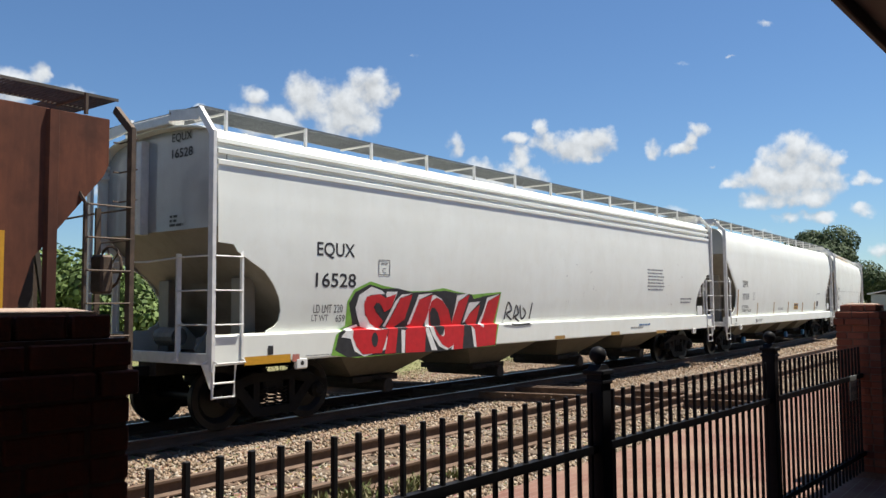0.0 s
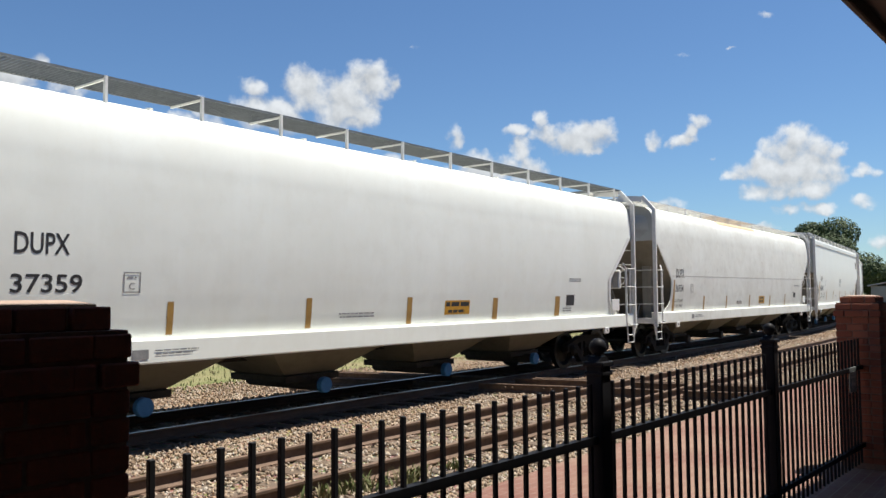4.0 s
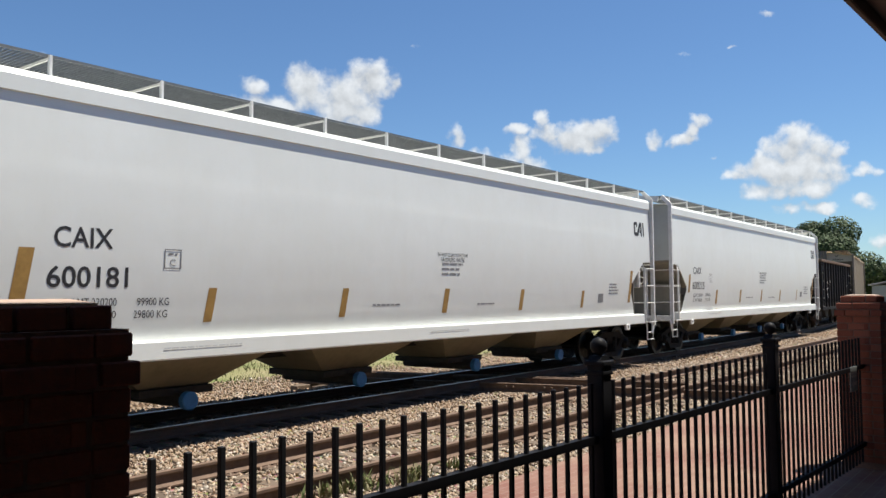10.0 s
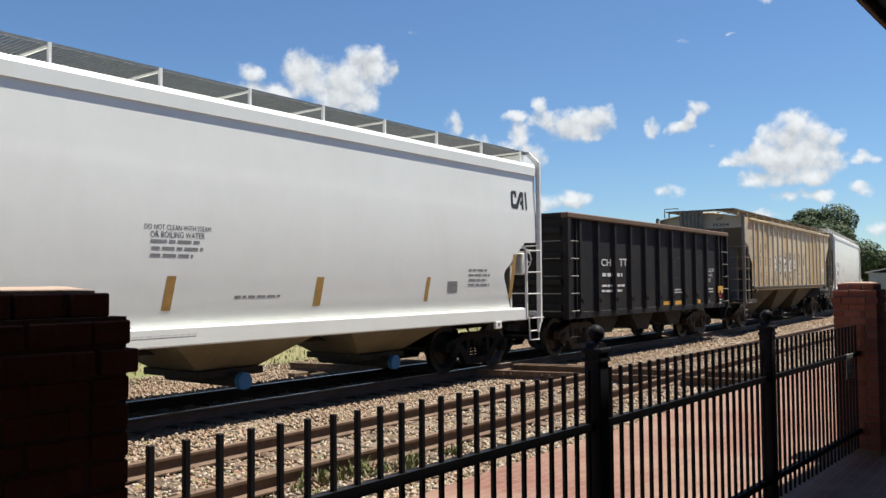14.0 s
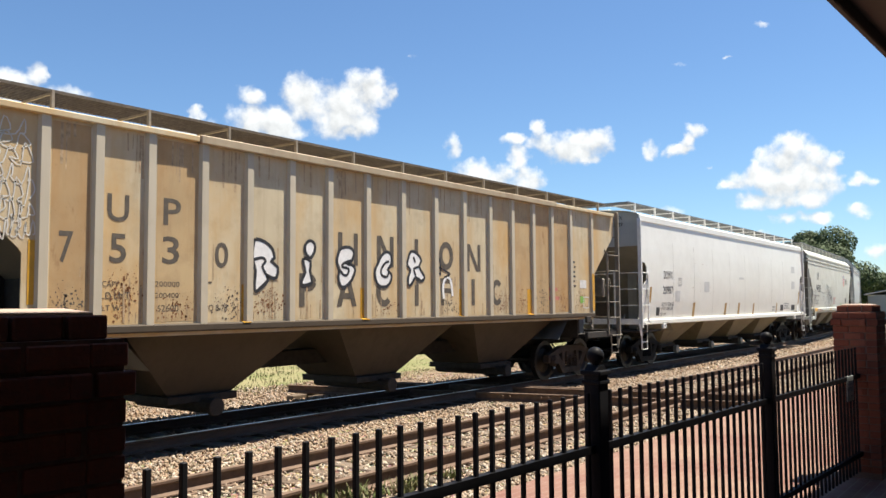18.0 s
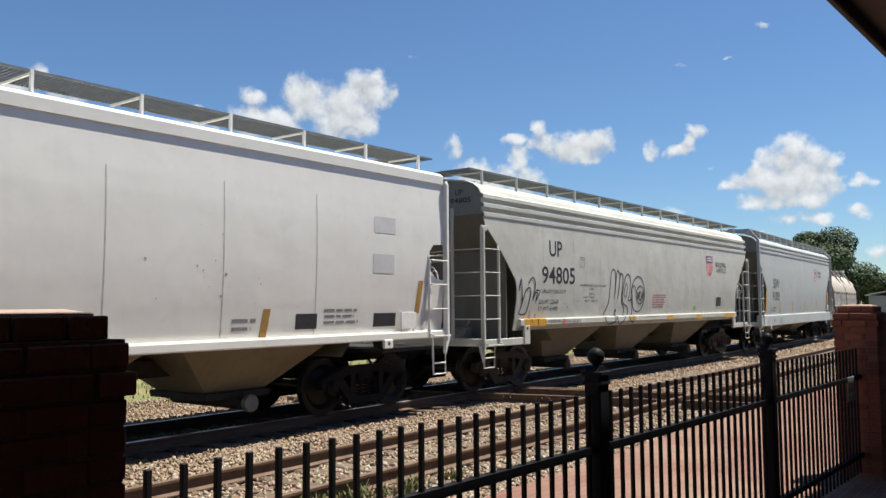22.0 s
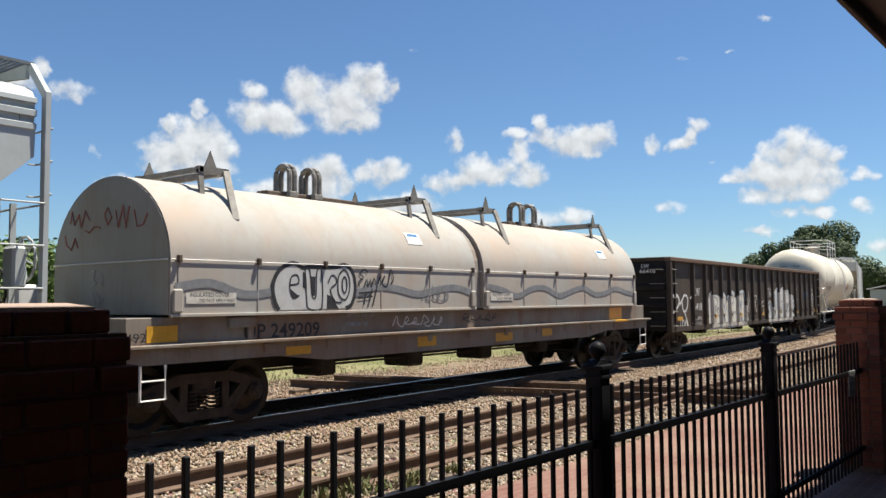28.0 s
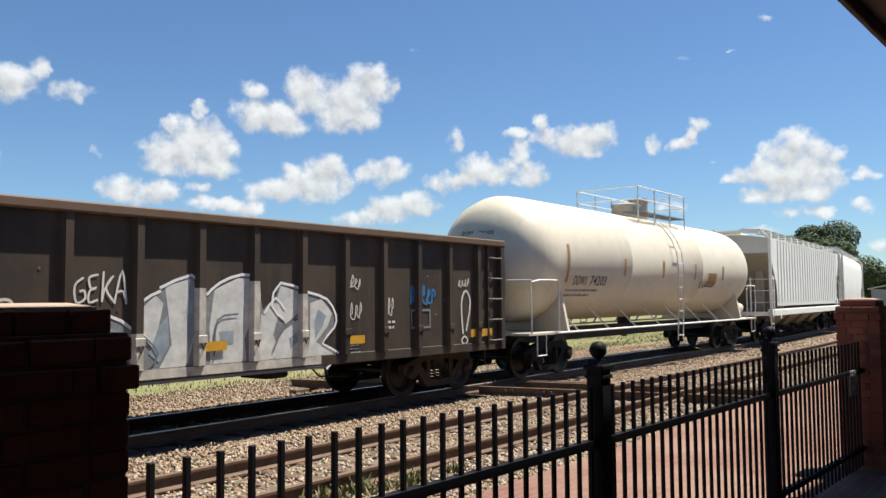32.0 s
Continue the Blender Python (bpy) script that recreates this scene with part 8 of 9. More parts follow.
# the three-part corner emblems, as plain shapes
for car, skin, a in ((c4, P4, 0.0), (c5, P5, 0.18)):
    for pts in ([(18.02, 3.76), (18.06, 3.8), (18.24, 3.81), (18.25, 3.67), (18.18, 3.66), (18.17, 3.73), (18.1, 3.73), (18.11, 3.52), (18.22, 3.51), (18.22, 3.42), (18.09, 3.42), (18.03, 3.46)],
                [(18.22, 3.51), (18.39, 3.8), (18.52, 3.8), (18.53, 3.41), (18.45, 3.42), (18.45, 3.51), (18.38, 3.52), (18.4, 3.6), (18.45, 3.6), (18.45, 3.71), (18.29, 3.42), (18.22, 3.42)],
                [(18.58, 3.81), (18.65, 3.81), (18.68, 3.42), (18.61, 3.42)]):
        blot(car, skin, [(x + a, z) for x, z in pts], DECAL_BLACK, 0.0045, "emblem_bar")
    lines(car, skin, 3.4, 1.13, 1.4, 0.045, 1, DECAL_FAINT, 5)
    lines(car, skin, 9.0, 1.13, 1.3, 0.045, 1, DECAL_FAINT, 6)

# the beige wagon's two rows of big marks, as plain shapes, and the white tags over them
def ring(car, skin, x, z, w, h, mat, wide):
    stroke(car, skin, [(x + w / 2 + (w - wide) / 2 * math.cos(t), z + h / 2 + (h - wide) / 2 * math.sin(t)) for t in [i * 0.5236 for i in range(12)]], wide, mat, "mark_ring", 0.003, True, 2)


for x in (6.85, 7.22, 7.80, 8.14, 8.83, 10.46, 10.84):
    patch(c7, P7, x, 2.5, 0.1, 0.54, DECAL_WORN, "mark_bar")
for x in (7.80, 10.46):
    patch(c7, P7, x + 0.33, 2.5, 0.11, 0.54, DECAL_WORN, "mark_bar", 0.003, -0.33)
ring(c7, P7, 9.56, 2.5, 0.45, 0.54, DECAL_WORN, 0.11)
for x in (6.0, 8.83, 9.6, 10.62):
    patch(c7, P7, x, 1.82, 0.11, 0.52, DECAL_WORN, "mark_bar")
ring(c7, P7, 6.0, 2.06, 0.36, 0.29, DECAL_WORN, 0.1)
patch(c7, P7, 6.82, 1.82, 0.11, 0.52, DECAL_WORN, "mark_bar", 0.0035, 0.17)
patch(c7, P7, 7.18, 1.82, 0.11, 0.52, DECAL_WORN, "mark_bar", 0.003, -0.17)
patch(c7, P7, 6.92, 1.95, 0.28, 0.09, DECAL_WORN, "mark_bar", 0.004)
for z in (2.06, 2.25):
    patch(c7, P7, 9.7, z, 0.27, 0.09, DECAL_WORN, "mark_bar")
for x in (7.78, 11.33):
    stroke(c7, P7, [(x + 0.21 + 0.155 * math.cos(t), 2.08 + 0.215 * math.sin(t)) for t in [0.75 + i * 0.4 for i in range(13)]], 0.11, DECAL_WORN, "mark_arc", 0.003, False, 2)
# white tags with black outlines
TAG = [(5.13, 2.82), (5.3, 2.79), (5.45, 2.69), (5.49, 2.55), (5.42, 2.51), (5.56, 2.41), (5.53, 2.26), (5.43, 2.26), (5.33, 2.3), (5.37, 2.24), (5.33, 2.18), (5.2, 2.08), (5.14, 2.05), (5.11, 2.14), (5.13, 2.35), (5.08, 2.5), (5.07, 2.61), (5.09, 2.75)]
blot(c7, P7, TAG, DECAL_BRIGHT, 0.0060)
stroke(c7, P7, TAG, 0.055, DECAL_BLACK, lift=0.0075, closed=True, smooth=2)
TAG = [(6.13, 2.81), (6.23, 2.86), (6.32, 2.81), (6.32, 2.7), (6.24, 2.59), (6.15, 2.63), (6.11, 2.71)]
blot(c7, P7, TAG, DECAL_BRIGHT, 0.0060)
stroke(c7, P7, TAG, 0.055, DECAL_BLACK, lift=0.0075, closed=True, smooth=2)
TAG = [(6.08, 2.58), (6.23, 2.53), (6.22, 2.38), (6.26, 2.2), (6.07, 2.15), (6.04, 2.22), (6.12, 2.36), (6.09, 2.46)]
blot(c7, P7, TAG, DECAL_BRIGHT, 0.0060)
stroke(c7, P7, TAG, 0.055, DECAL_BLACK, lift=0.0075, closed=True, smooth=2)
TAG = [(6.91, 2.77), (7.11, 2.8), (7.22, 2.72), (7.17, 2.58), (7.03, 2.52), (7.17, 2.51), (7.25, 2.43), (7.17, 2.26), (7.01, 2.14), (6.9, 2.16), (6.85, 2.3), (6.88, 2.42), (6.82, 2.53), (6.84, 2.66)]
blot(c7, P7, TAG, DECAL_BRIGHT, 0.0060)
stroke(c7, P7, TAG, 0.055, DECAL_BLACK, lift=0.0075, closed=True, smooth=2)
TAG = [(8.05, 2.77), (8.17, 2.71), (8.17, 2.55), (8.07, 2.45), (8.17, 2.38), (8.16, 2.26), (8.04, 2.16), (7.87, 2.16), (7.77, 2.26), (7.74, 2.42), (7.82, 2.56), (7.92, 2.7)]
blot(c7, P7, TAG, DECAL_BRIGHT, 0.0060)
stroke(c7, P7, TAG, 0.055, DECAL_BLACK, lift=0.0075, closed=True, smooth=2)
TAG = [(8.72, 2.81), (8.9, 2.77), (9.02, 2.65), (8.95, 2.54), (9.06, 2.41), (9.11, 2.33), (9.01, 2.27), (8.85, 2.34), (8.73, 2.21), (8.64, 2.19), (8.64, 2.34), (8.7, 2.47), (8.61, 2.55), (8.64, 2.67)]
blot(c7, P7, TAG, DECAL_BRIGHT, 0.0060)
stroke(c7, P7, TAG, 0.055, DECAL_BLACK, lift=0.0075, closed=True, smooth=2)
stroke(c7, P7, [(5.08, 2.51), (5.25, 2.55), (5.32, 2.5), (5.26, 2.42), (5.33, 2.3)], 0.045, DECAL_BLACK, lift=0.0078)
stroke(c7, P7, [(7.18, 2.59), (6.98, 2.53), (6.94, 2.47), (7.09, 2.44), (7.06, 2.34), (6.97, 2.34), (6.88, 2.42)], 0.045, DECAL_BLACK, lift=0.0082)
stroke(c7, P7, [(8.11, 2.6), (8.01, 2.57), (7.9, 2.45), (7.93, 2.35), (8.05, 2.33), (8.11, 2.42)], 0.045, DECAL_BLACK, lift=0.0086)
stroke(c7, P7, [(8.93, 2.53), (8.8, 2.49), (8.85, 2.37)], 0.045, DECAL_BLACK, lift=0.0090)
stroke(c7, P7, [(8.79, 2.71), (8.84, 2.61)], 0.045, DECAL_BLACK, lift=0.0094)
stroke(c7, P7, [(9.7, 1.95), (9.68, 2.2), (9.78, 2.36), (9.92, 2.3), (9.98, 2.0)], 0.06, DECAL_BRIGHT, lift=0.006)
stroke(c7, P7, [(9.48, 2.5), (9.58, 2.72), (9.6, 2.4), (9.5, 2.55), (9.75, 2.48), (9.9, 2.42), (9.7, 2.35)], 0.04, DECAL_BLACK, lift=0.006)
for i, (x, z, w, h) in enumerate(((0.55, 3.75, 1.3, 0.34), (0.55, 3.6, 1.3, 0.34), (0.7, 3.4, 1.2, 0.36), (0.8, 3.2, 1.1, 0.36), (1.05, 3.0, 0.85, 0.34), (1.25, 2.8, 0.65, 0.32), (1.45, 2.6, 0.45, 0.3))):
    scribble(c7, P7, x, z, w, h, DECAL_FADED, 20 + i, 6, 0.016)
TAN_PANEL = paint("rust_tinted_panel", (0.50, 0.365, 0.20), (0.25, 0.15, 0.075), 0.6, 0.8, 0.3, 0.65, seed=33, spec=0.25, stain=(0.40, 0.22, 0.085, 0.8))
for i in (0, 2, 12, 13, 14):  # panels that have rusted through the paint
    patch(c7, P7, RIBS7[i] + 0.51, 1.64, RIBS7[i + 1] - RIBS7[i] - 0.2, 2.42, TAN_PANEL, "tinted_panel", 0.0016)
rng = random.Random(77)
for x in RIBS7[:-1]:
    for i in range(9):  # rust that has run down from the seams and the top chord
        a, h = x + 0.41 + rng.uniform(0.1, 0.65), rng.uniform(0.12, 0.6)
        z = rng.choice((1.64, 1.64, 2.2, 4.06 - h, 4.06 - h))
        patch(c7, P7, a, z, rng.uniform(0.01, 0.035), h, DECAL_STREAK, "rust_streak", 0.0021 + 0.0002 * i, rng.uniform(-0.01, 0.01))
for i, (x, z, w, h, n) in enumerate(((2.05, 1.66, 0.5, 0.5, 160), (2.75, 1.66, 0.55, 0.75, 260), (3.5, 1.66, 0.6, 0.45, 140), (4.35, 1.66, 0.6, 0.45, 120), (5.1, 1.66, 0.6, 0.5, 200), (7.7, 1.66, 0.7, 0.3, 90), (9.5, 1.66, 0.8, 0.35, 110), (11.4, 1.68, 0.7, 0.5, 180), (12.3, 1.66, 0.6, 0.5, 150), (13.1, 1.66, 0.6, 0.7, 220), (13.95, 1.66, 0.7, 0.6, 200), (14.85, 1.66, 0.8, 0.5, 160))):
    flecks(c7, P7, x, z, w, h, n, DECAL_RUST if i % 3 else DECAL_WORN, 40 + i)
for i, (car, skin, top, xs_) in enumerate(((c9, P9, 3.4, (2.0, 9.0, 14.0)), (c10, P10, 3.4, (3.0, 9.5)), (c3, P3, 3.6, (3.0, 9.0, 15.0)), (c8, P8, 3.4, (4.0, 12.0)), (c12, SIDE_RIB, 2.6, (2.5, 9.0, 16.0)), (c6, SIDE_RIB, 2.8, (1.5, 5.5, 9.0)), (c1, P1, 3.4, (9.0, 15.0)), (c13, SIDE_TANK, 3.3, (3.0, 11.0)))):
    for j, x in enumerate(xs_):
        flecks(car, skin, x, 1.55, 3.0, top - 1.55, 26, DECAL_RUST if (i + j) % 2 else DECAL_GREY, 70 + 3 * i + j)
plate_mark(c7, P7, 15.35, 1.72, 0.3, 0.28, "", DECAL_WHITE)

# end lettering: wagon, words, left edge, foot, width, height
for car, body, y, z, w, h in ((c1, "EQUX", -0.24, 4.31, 0.50, 0.15), (c1, "16528", -0.24, 4.08, 0.52, 0.14), (c3, "DUPX", 0.62, 3.99, 0.42, 0.12), (c3, "36934", 0.60, 3.84, 0.42, 0.11), (c2, "DUPX", 0.62, 4.03, 0.42, 0.12), (c2, "37359", 0.60, 3.88, 0.42, 0.11),
                              (c4, "CAIX", -0.32, 4.35, 0.42, 0.12), (c4, "600181", -0.32, 4.13, 0.56, 0.12), (c5, "CAIX", -0.32, 4.35, 0.42, 0.12), (c5, "600215", -0.32, 4.13, 0.56, 0.12), (c8, "DOWX", -0.61, 4.22, 0.38, 0.11), (c8, "20987", -0.59, 4.02, 0.42, 0.11),
                              (c9, "UP", -0.73, 4.17, 0.20, 0.12), (c9, "94805", -0.60, 4.0, 0.54, 0.11), (c10, "SSW", -0.64, 4.02, 0.38, 0.11), (c10, "91093", -0.59, 3.87, 0.44, 0.11), (c7, "UP", -0.59, 4.10, 0.22, 0.11), (c7, "75304", -0.42, 3.86, 0.61, 0.11)):
    end_letters(car, body, y, z, w, h, x=0.268)
end_letters(c13, "DOWX", 0.46, 3.34, 0.34, 0.10, x=0.20)
end_letters(c13, "74203", -0.02, 3.33, 0.42, 0.10, x=0.20)
end_letters(c12, "LW", -0.72, 2.73, 0.25, 0.12, DECAL_WHITE, -0.03)
end_letters(c12, "66418", -0.66, 2.57, 0.5, 0.12, DECAL_WHITE, -0.03)
for car in (c4, c5):
    end_lines(car, -0.30, 3.36, 0.62, 0.66, 7, 0.268, 3)
end_lines(c1, -0.2, 3.02, 0.36, 0.2, 3, 0.268, 4)
end_lines(c9, 0.5, 4.0, 0.7, 0.5, 6, 0.268, 5)
end_lines(c12, 0.3, 2.1, 0.62, 0.3, 4, -0.03, 6, DECAL_WHITE)


def coil_pieces():
    blot(c11, SIDE_COIL, [(2.77, 2.02), (2.95, 1.91), (2.83, 1.85)], DECAL_BLACK, 0.0068)
    blot(c11, SIDE_COIL, [(3.57, 1.93), (3.66, 1.89), (3.84, 1.69), (3.56, 1.69)], DECAL_BLACK, 0.0068)
    blot(c11, SIDE_COIL, [(3.21, 2.21), (3.31, 2.21), (3.3, 1.91), (3.25, 1.91)], DECAL_BLACK, 0.0068)
    blot(c11, SIDE_COIL, [(3.04, 2.28), (3.11, 2.25), (3.13, 1.98), (3.04, 2.04)], DECAL_BLACK, 0.0068)
    blot(c11, SIDE_COIL, [(2.56, 1.69), (2.47, 1.84), (2.44, 2.08), (2.57, 2.3), (2.84, 2.41), (3.04, 2.34), (3.16, 2.36), (3.43, 2.36), (3.75, 2.37), (3.99, 2.41), (4.17, 2.27), (4.22, 2), (4.13, 1.76), (3.99, 1.7)], PALE_SPRAY, 0.0045)
    stroke(c11, SIDE_COIL, [(2.56, 1.69), (2.47, 1.84), (2.44, 2.08), (2.57, 2.3), (2.84, 2.41), (3.04, 2.34), (3.16, 2.36), (3.43, 2.36), (3.75, 2.37), (3.99, 2.41), (4.17, 2.27), (4.22, 2), (4.13, 1.76), (3.99, 1.7)], 0.07, DECAL_BLACK, lift=0.0060)
    stroke(c11, SIDE_COIL, [(2.78, 2.07), (2.95, 2.1), (2.93, 2.22), (2.81, 2.2), (2.77, 2.03), (2.84, 1.87), (2.97, 1.91)], 0.028, DECAL_BLACK, lift=0.0072, closed=0)
    stroke(c11, SIDE_COIL, [(3.09, 2.31), (3.19, 2.29), (3.24, 1.91), (3.32, 1.9), (3.34, 2.29), (3.44, 2.32), (3.45, 1.71), (3.17, 1.7), (3.12, 1.87)], 0.028, DECAL_BLACK, lift=0.0078, closed=1)
    stroke(c11, SIDE_COIL, [(3.59, 2.11), (3.66, 2.23), (3.76, 2.21), (3.77, 2.1), (3.64, 2), (3.75, 1.81), (3.9, 1.8)], 0.028, DECAL_BLACK, lift=0.0084, closed=0)
    stroke(c11, SIDE_COIL, [(4.09, 2.08), (4.07, 1.96), (4.02, 1.87), (3.95, 1.84), (3.88, 1.87), (3.82, 1.96), (3.81, 2.08), (3.82, 2.2), (3.88, 2.29), (3.95, 2.33), (4.02, 2.3), (4.07, 2.21)], 0.028, DECAL_BLACK, lift=0.0090, closed=1)
    stroke(c11, SIDE_COIL, [(4.02, 2.08), (4.01, 2.01), (3.98, 1.96), (3.95, 1.96), (3.92, 2.01), (3.91, 2.08), (3.92, 2.16), (3.95, 2.21), (3.98, 2.21), (4.01, 2.16)], 0.028, DECAL_BLACK, lift=0.0096, closed=1)
    stroke(c11, SIDE_COIL, [(4.33, 2.05), (4.31, 2.14), (4.43, 2.21), (4.33, 2.28), (4.46, 2.35), (4.53, 2.3)], 0.026, DECAL_BLACK, lift=0.0045)
    stroke(c11, SIDE_COIL, [(4.43, 2.04), (4.51, 2.18), (4.53, 2.05), (4.6, 2.18), (4.62, 2.04), (4.69, 2.21), (4.75, 2.08), (4.86, 2.25)], 0.026, DECAL_BLACK, lift=0.0051)
    stroke(c11, SIDE_COIL, [(4.85, 2.09), (4.97, 2.25), (4.9, 2.11), (5.02, 2.07), (5.09, 2.24), (5.12, 2.37), (5.2, 2.2), (5.12, 2.11)], 0.026, DECAL_BLACK, lift=0.0057)
    stroke(c11, SIDE_COIL, [(4.31, 1.95), (4.65, 1.97)], 0.026, DECAL_BLACK, lift=0.0063)
    stroke(c11, SIDE_COIL, [(4.29, 1.86), (4.65, 1.89)], 0.026, DECAL_BLACK, lift=0.0069)
    stroke(c11, SIDE_COIL, [(4.49, 1.98), (4.43, 1.75)], 0.026, DECAL_BLACK, lift=0.0075)
    stroke(c11, SIDE_COIL, [(4.64, 2.02), (4.53, 1.71)], 0.026, DECAL_BLACK, lift=0.0081)
    stroke(c11, SIDE_COIL, [(4.77, 2.09), (4.7, 1.86), (4.64, 1.71)], 0.026, DECAL_BLACK, lift=0.0087)
    for a, b, s in ((0.75, 7.6, 0), (8.1, 15.3, 1)):
        n = 12
        pts = [(a + (b - a) * i / n, 2.02 + 0.09 * math.sin(i * 1.9 + s) - 0.02 * (i % 3)) for i in range(n + 1)]
        stroke(c11, SIDE_COIL, pts, 0.12, SPRAY_GREY, lift=0.003)
    scribble(c11, SIDE_COIL, 5.3, 1.33, 1.6, 0.22, DECAL_WHITE, 33, 6, 0.02)
    scribble(c11, SIDE_COIL, 7.4, 1.36, 1.3, 0.2, DECAL_BLACK, 34, 5, 0.02)
    scribble(c11, SIDE_COIL, 6.0, 1.75, 0.9, 0.35, SPRAY_GREY, 35, 4, 0.03)
    for pts in ([(1.05, 3.02), (1.0, 3.2), (0.92, 3.0), (0.8, 3.15), (0.72, 2.95), (0.62, 3.2), (0.5, 3.05)], [(0.62, 2.9), (0.5, 2.86), (0.35, 2.95), (0.2, 2.92)], [(0.1, 3.1), (0.0, 3.2), (-0.1, 3.05), (0.0, 2.95), (0.08, 3.08)],
                [(-0.2, 3.15), (-0.28, 2.9), (-0.4, 3.2), (-0.48, 2.88), (-0.55, 3.18)], [(-0.68, 3.12), (-0.75, 2.88), (-0.9, 2.9), (-1.0, 3.05)], [(1.2, 2.85), (1.15, 2.7), (1.0, 2.62), (0.9, 2.8), (0.82, 2.65)]):
        part("spray_line", Shape().tube([(0.664, y, z) for y, z in pts], 0.013, 5), DECAL_PINK, c11)
    for pts in ([(0.42, 2.28), (0.3, 2.3), (0.36, 2.18), (0.28, 2.1), (0.4, 2.05)], [(0.2, 2.28), (0.1, 2.2), (0.12, 2.06), (0.22, 2.1)], [(0.38, 1.98), (0.3, 1.78)], [(0.25, 1.96), (0.15, 1.85), (0.22, 1.78), (0.08, 1.9)]):
        part("spray_line", Shape().tube([(0.664, y, z) for y, z in pts], 0.009, 5), DECAL_FADED, c11)
    letters(c11, SIDE_COIL, "249209", 0.0, 1.30, 0.6, 0.12, DECAL_BLACK)


coil_pieces()


def over_ribs(outline, mat):
    """Spray that runs on over the stiffening ribs, up to the painted outline."""
    for x in RIBS12:
        ups = [z0 + (z1 - z0) * (x - 0.12 - x0) / (x1 - x0) for (x0, z0), (x1, z1) in zip(outline, outline[1:] + outline[:1]) if (x0 - x + 0.12) * (x1 - x + 0.12) < 0]
        if ups and max(ups) > 1.4:
            part("sprayed_lug", Shape().box(x - 0.074, x + 0.074, -1.604, -1.578, 1.256, 1.364, 0.006), mat, c12)
            part("sprayed_rib", Shape().prism([(x - 0.094, -1.50), (x - 0.053, -1.588), (x + 0.053, -1.588), (x + 0.094, -1.50)], "z", 0.95, max(ups) - 0.06), mat, c12)


def silver_piece():
    """Broad cream letters that run into one another, with blue-grey lines and shade."""
    outline = [(3.53, 1.8), (3.61, 1.89), (3.66, 1.96), (3.75, 1.95), (3.77, 2.04), (3.85, 2.01), (3.96, 1.89), (4.47, 1.89), (4.56, 1.84), (4.64, 1.86), (4.69, 1.83), (4.91, 1.85), (5, 1.92), (4.83, 2), (5, 2.01), (5.13, 1.98), (5.26, 1.9), (5.35, 1.78), (5.39, 1.64), (5.49, 1.63), (5.57, 1.71), (5.53, 1.86), (5.66, 1.9), (5.81, 1.94), (6.02, 1.95), (6.12, 1.94), (6.03, 2.07), (6.18, 2.02), (6.34, 1.94), (6.37, 1.84), (6.5, 1.81), (6.62, 1.72), (6.65, 1.98), (6.73, 1.94), (7.02, 2.03), (7.15, 2.06), (7.32, 2.06), (7.48, 1.97), (7.57, 1.8), (7.64, 1.62), (7.8, 1.43), (7.88, 1.2), (7.99, 1.19), (8.07, 1.02), (7.96, 0.77), (6.62, 0.77), (5.58, 0.76), (4.66, 0.75), (3.85, 0.74), (3.56, 0.74)]
    blot(c12, SIDE_RIB, outline, SILVER, 0.003, "sprayed_ground")
    for i, pts in enumerate((
            [(4.93, 1.55), (5.05, 1.61), (5.18, 1.6), (5.26, 1.55), (5.21, 1.43), (5.08, 1.4), (5.02, 1.47)],
            [(4.75, 1.52), (4.81, 1.41), (5, 1.34), (4.78, 1.33)],
            [(4.76, 1.18), (4.9, 1.21), (4.96, 1.02), (5.01, 0.8), (4.8, 0.79), (4.76, 0.96)],
            [(5.12, 1.2), (5.26, 1.22), (5.31, 0.92), (5.34, 0.77), (5.27, 0.78), (5.17, 1)],
            [(5.54, 1.86), (5.68, 1.88), (5.89, 1.86), (6.01, 1.77), (5.93, 1.69), (5.8, 1.73), (5.66, 1.78)],
            [(5.79, 1.49), (5.97, 1.57), (6.22, 1.65), (6.07, 1.51), (5.92, 1.43), (5.81, 1.43)],
            [(5.62, 1.28), (5.77, 1.35), (5.99, 1.37), (5.72, 1.24)],
            [(5.62, 0.98), (5.82, 1.08), (5.99, 1.16), (5.77, 0.95), (5.65, 0.81)],
            [(5.67, 0.8), (5.98, 0.89), (6.12, 0.99), (6.08, 0.82), (5.77, 0.71)],
            [(6.85, 1.59), (7.06, 1.69), (7.2, 1.72), (7.27, 1.61), (7.24, 1.48), (7.08, 1.37), (6.94, 1.34), (6.86, 1.43)],
            [(6.73, 1.25), (6.96, 1.34), (7.27, 1.47), (7.14, 1.27), (6.91, 1.21)],
            [(6.57, 0.92), (6.68, 1.08), (6.91, 1.11), (6.68, 0.91), (6.6, 0.78)],
            [(7.06, 0.84), (7.11, 1.1), (7.32, 1.12), (7.26, 0.83)],
            [(7.57, 1.58), (7.76, 1.46), (7.87, 1.25), (7.83, 1.06), (7.67, 0.9), (7.57, 0.89), (7.73, 1.1), (7.75, 1.3), (7.67, 1.46)],
            [(7.88, 1.16), (7.99, 1.18), (8.05, 1.02), (7.95, 0.78), (7.8, 0.78)],
            [(4.12, 1.63), (4.2, 1.6), (4.25, 1.5), (4.33, 1.42), (4.23, 1.44), (4.15, 1.52)],
            [(3.77, 2.02), (3.85, 1.99), (3.94, 1.88), (3.9, 1.76), (3.82, 1.8)],
    )):
        blot(c12, SIDE_RIB, pts, PALE_BLUE, 0.0045 + 0.0001 * i)
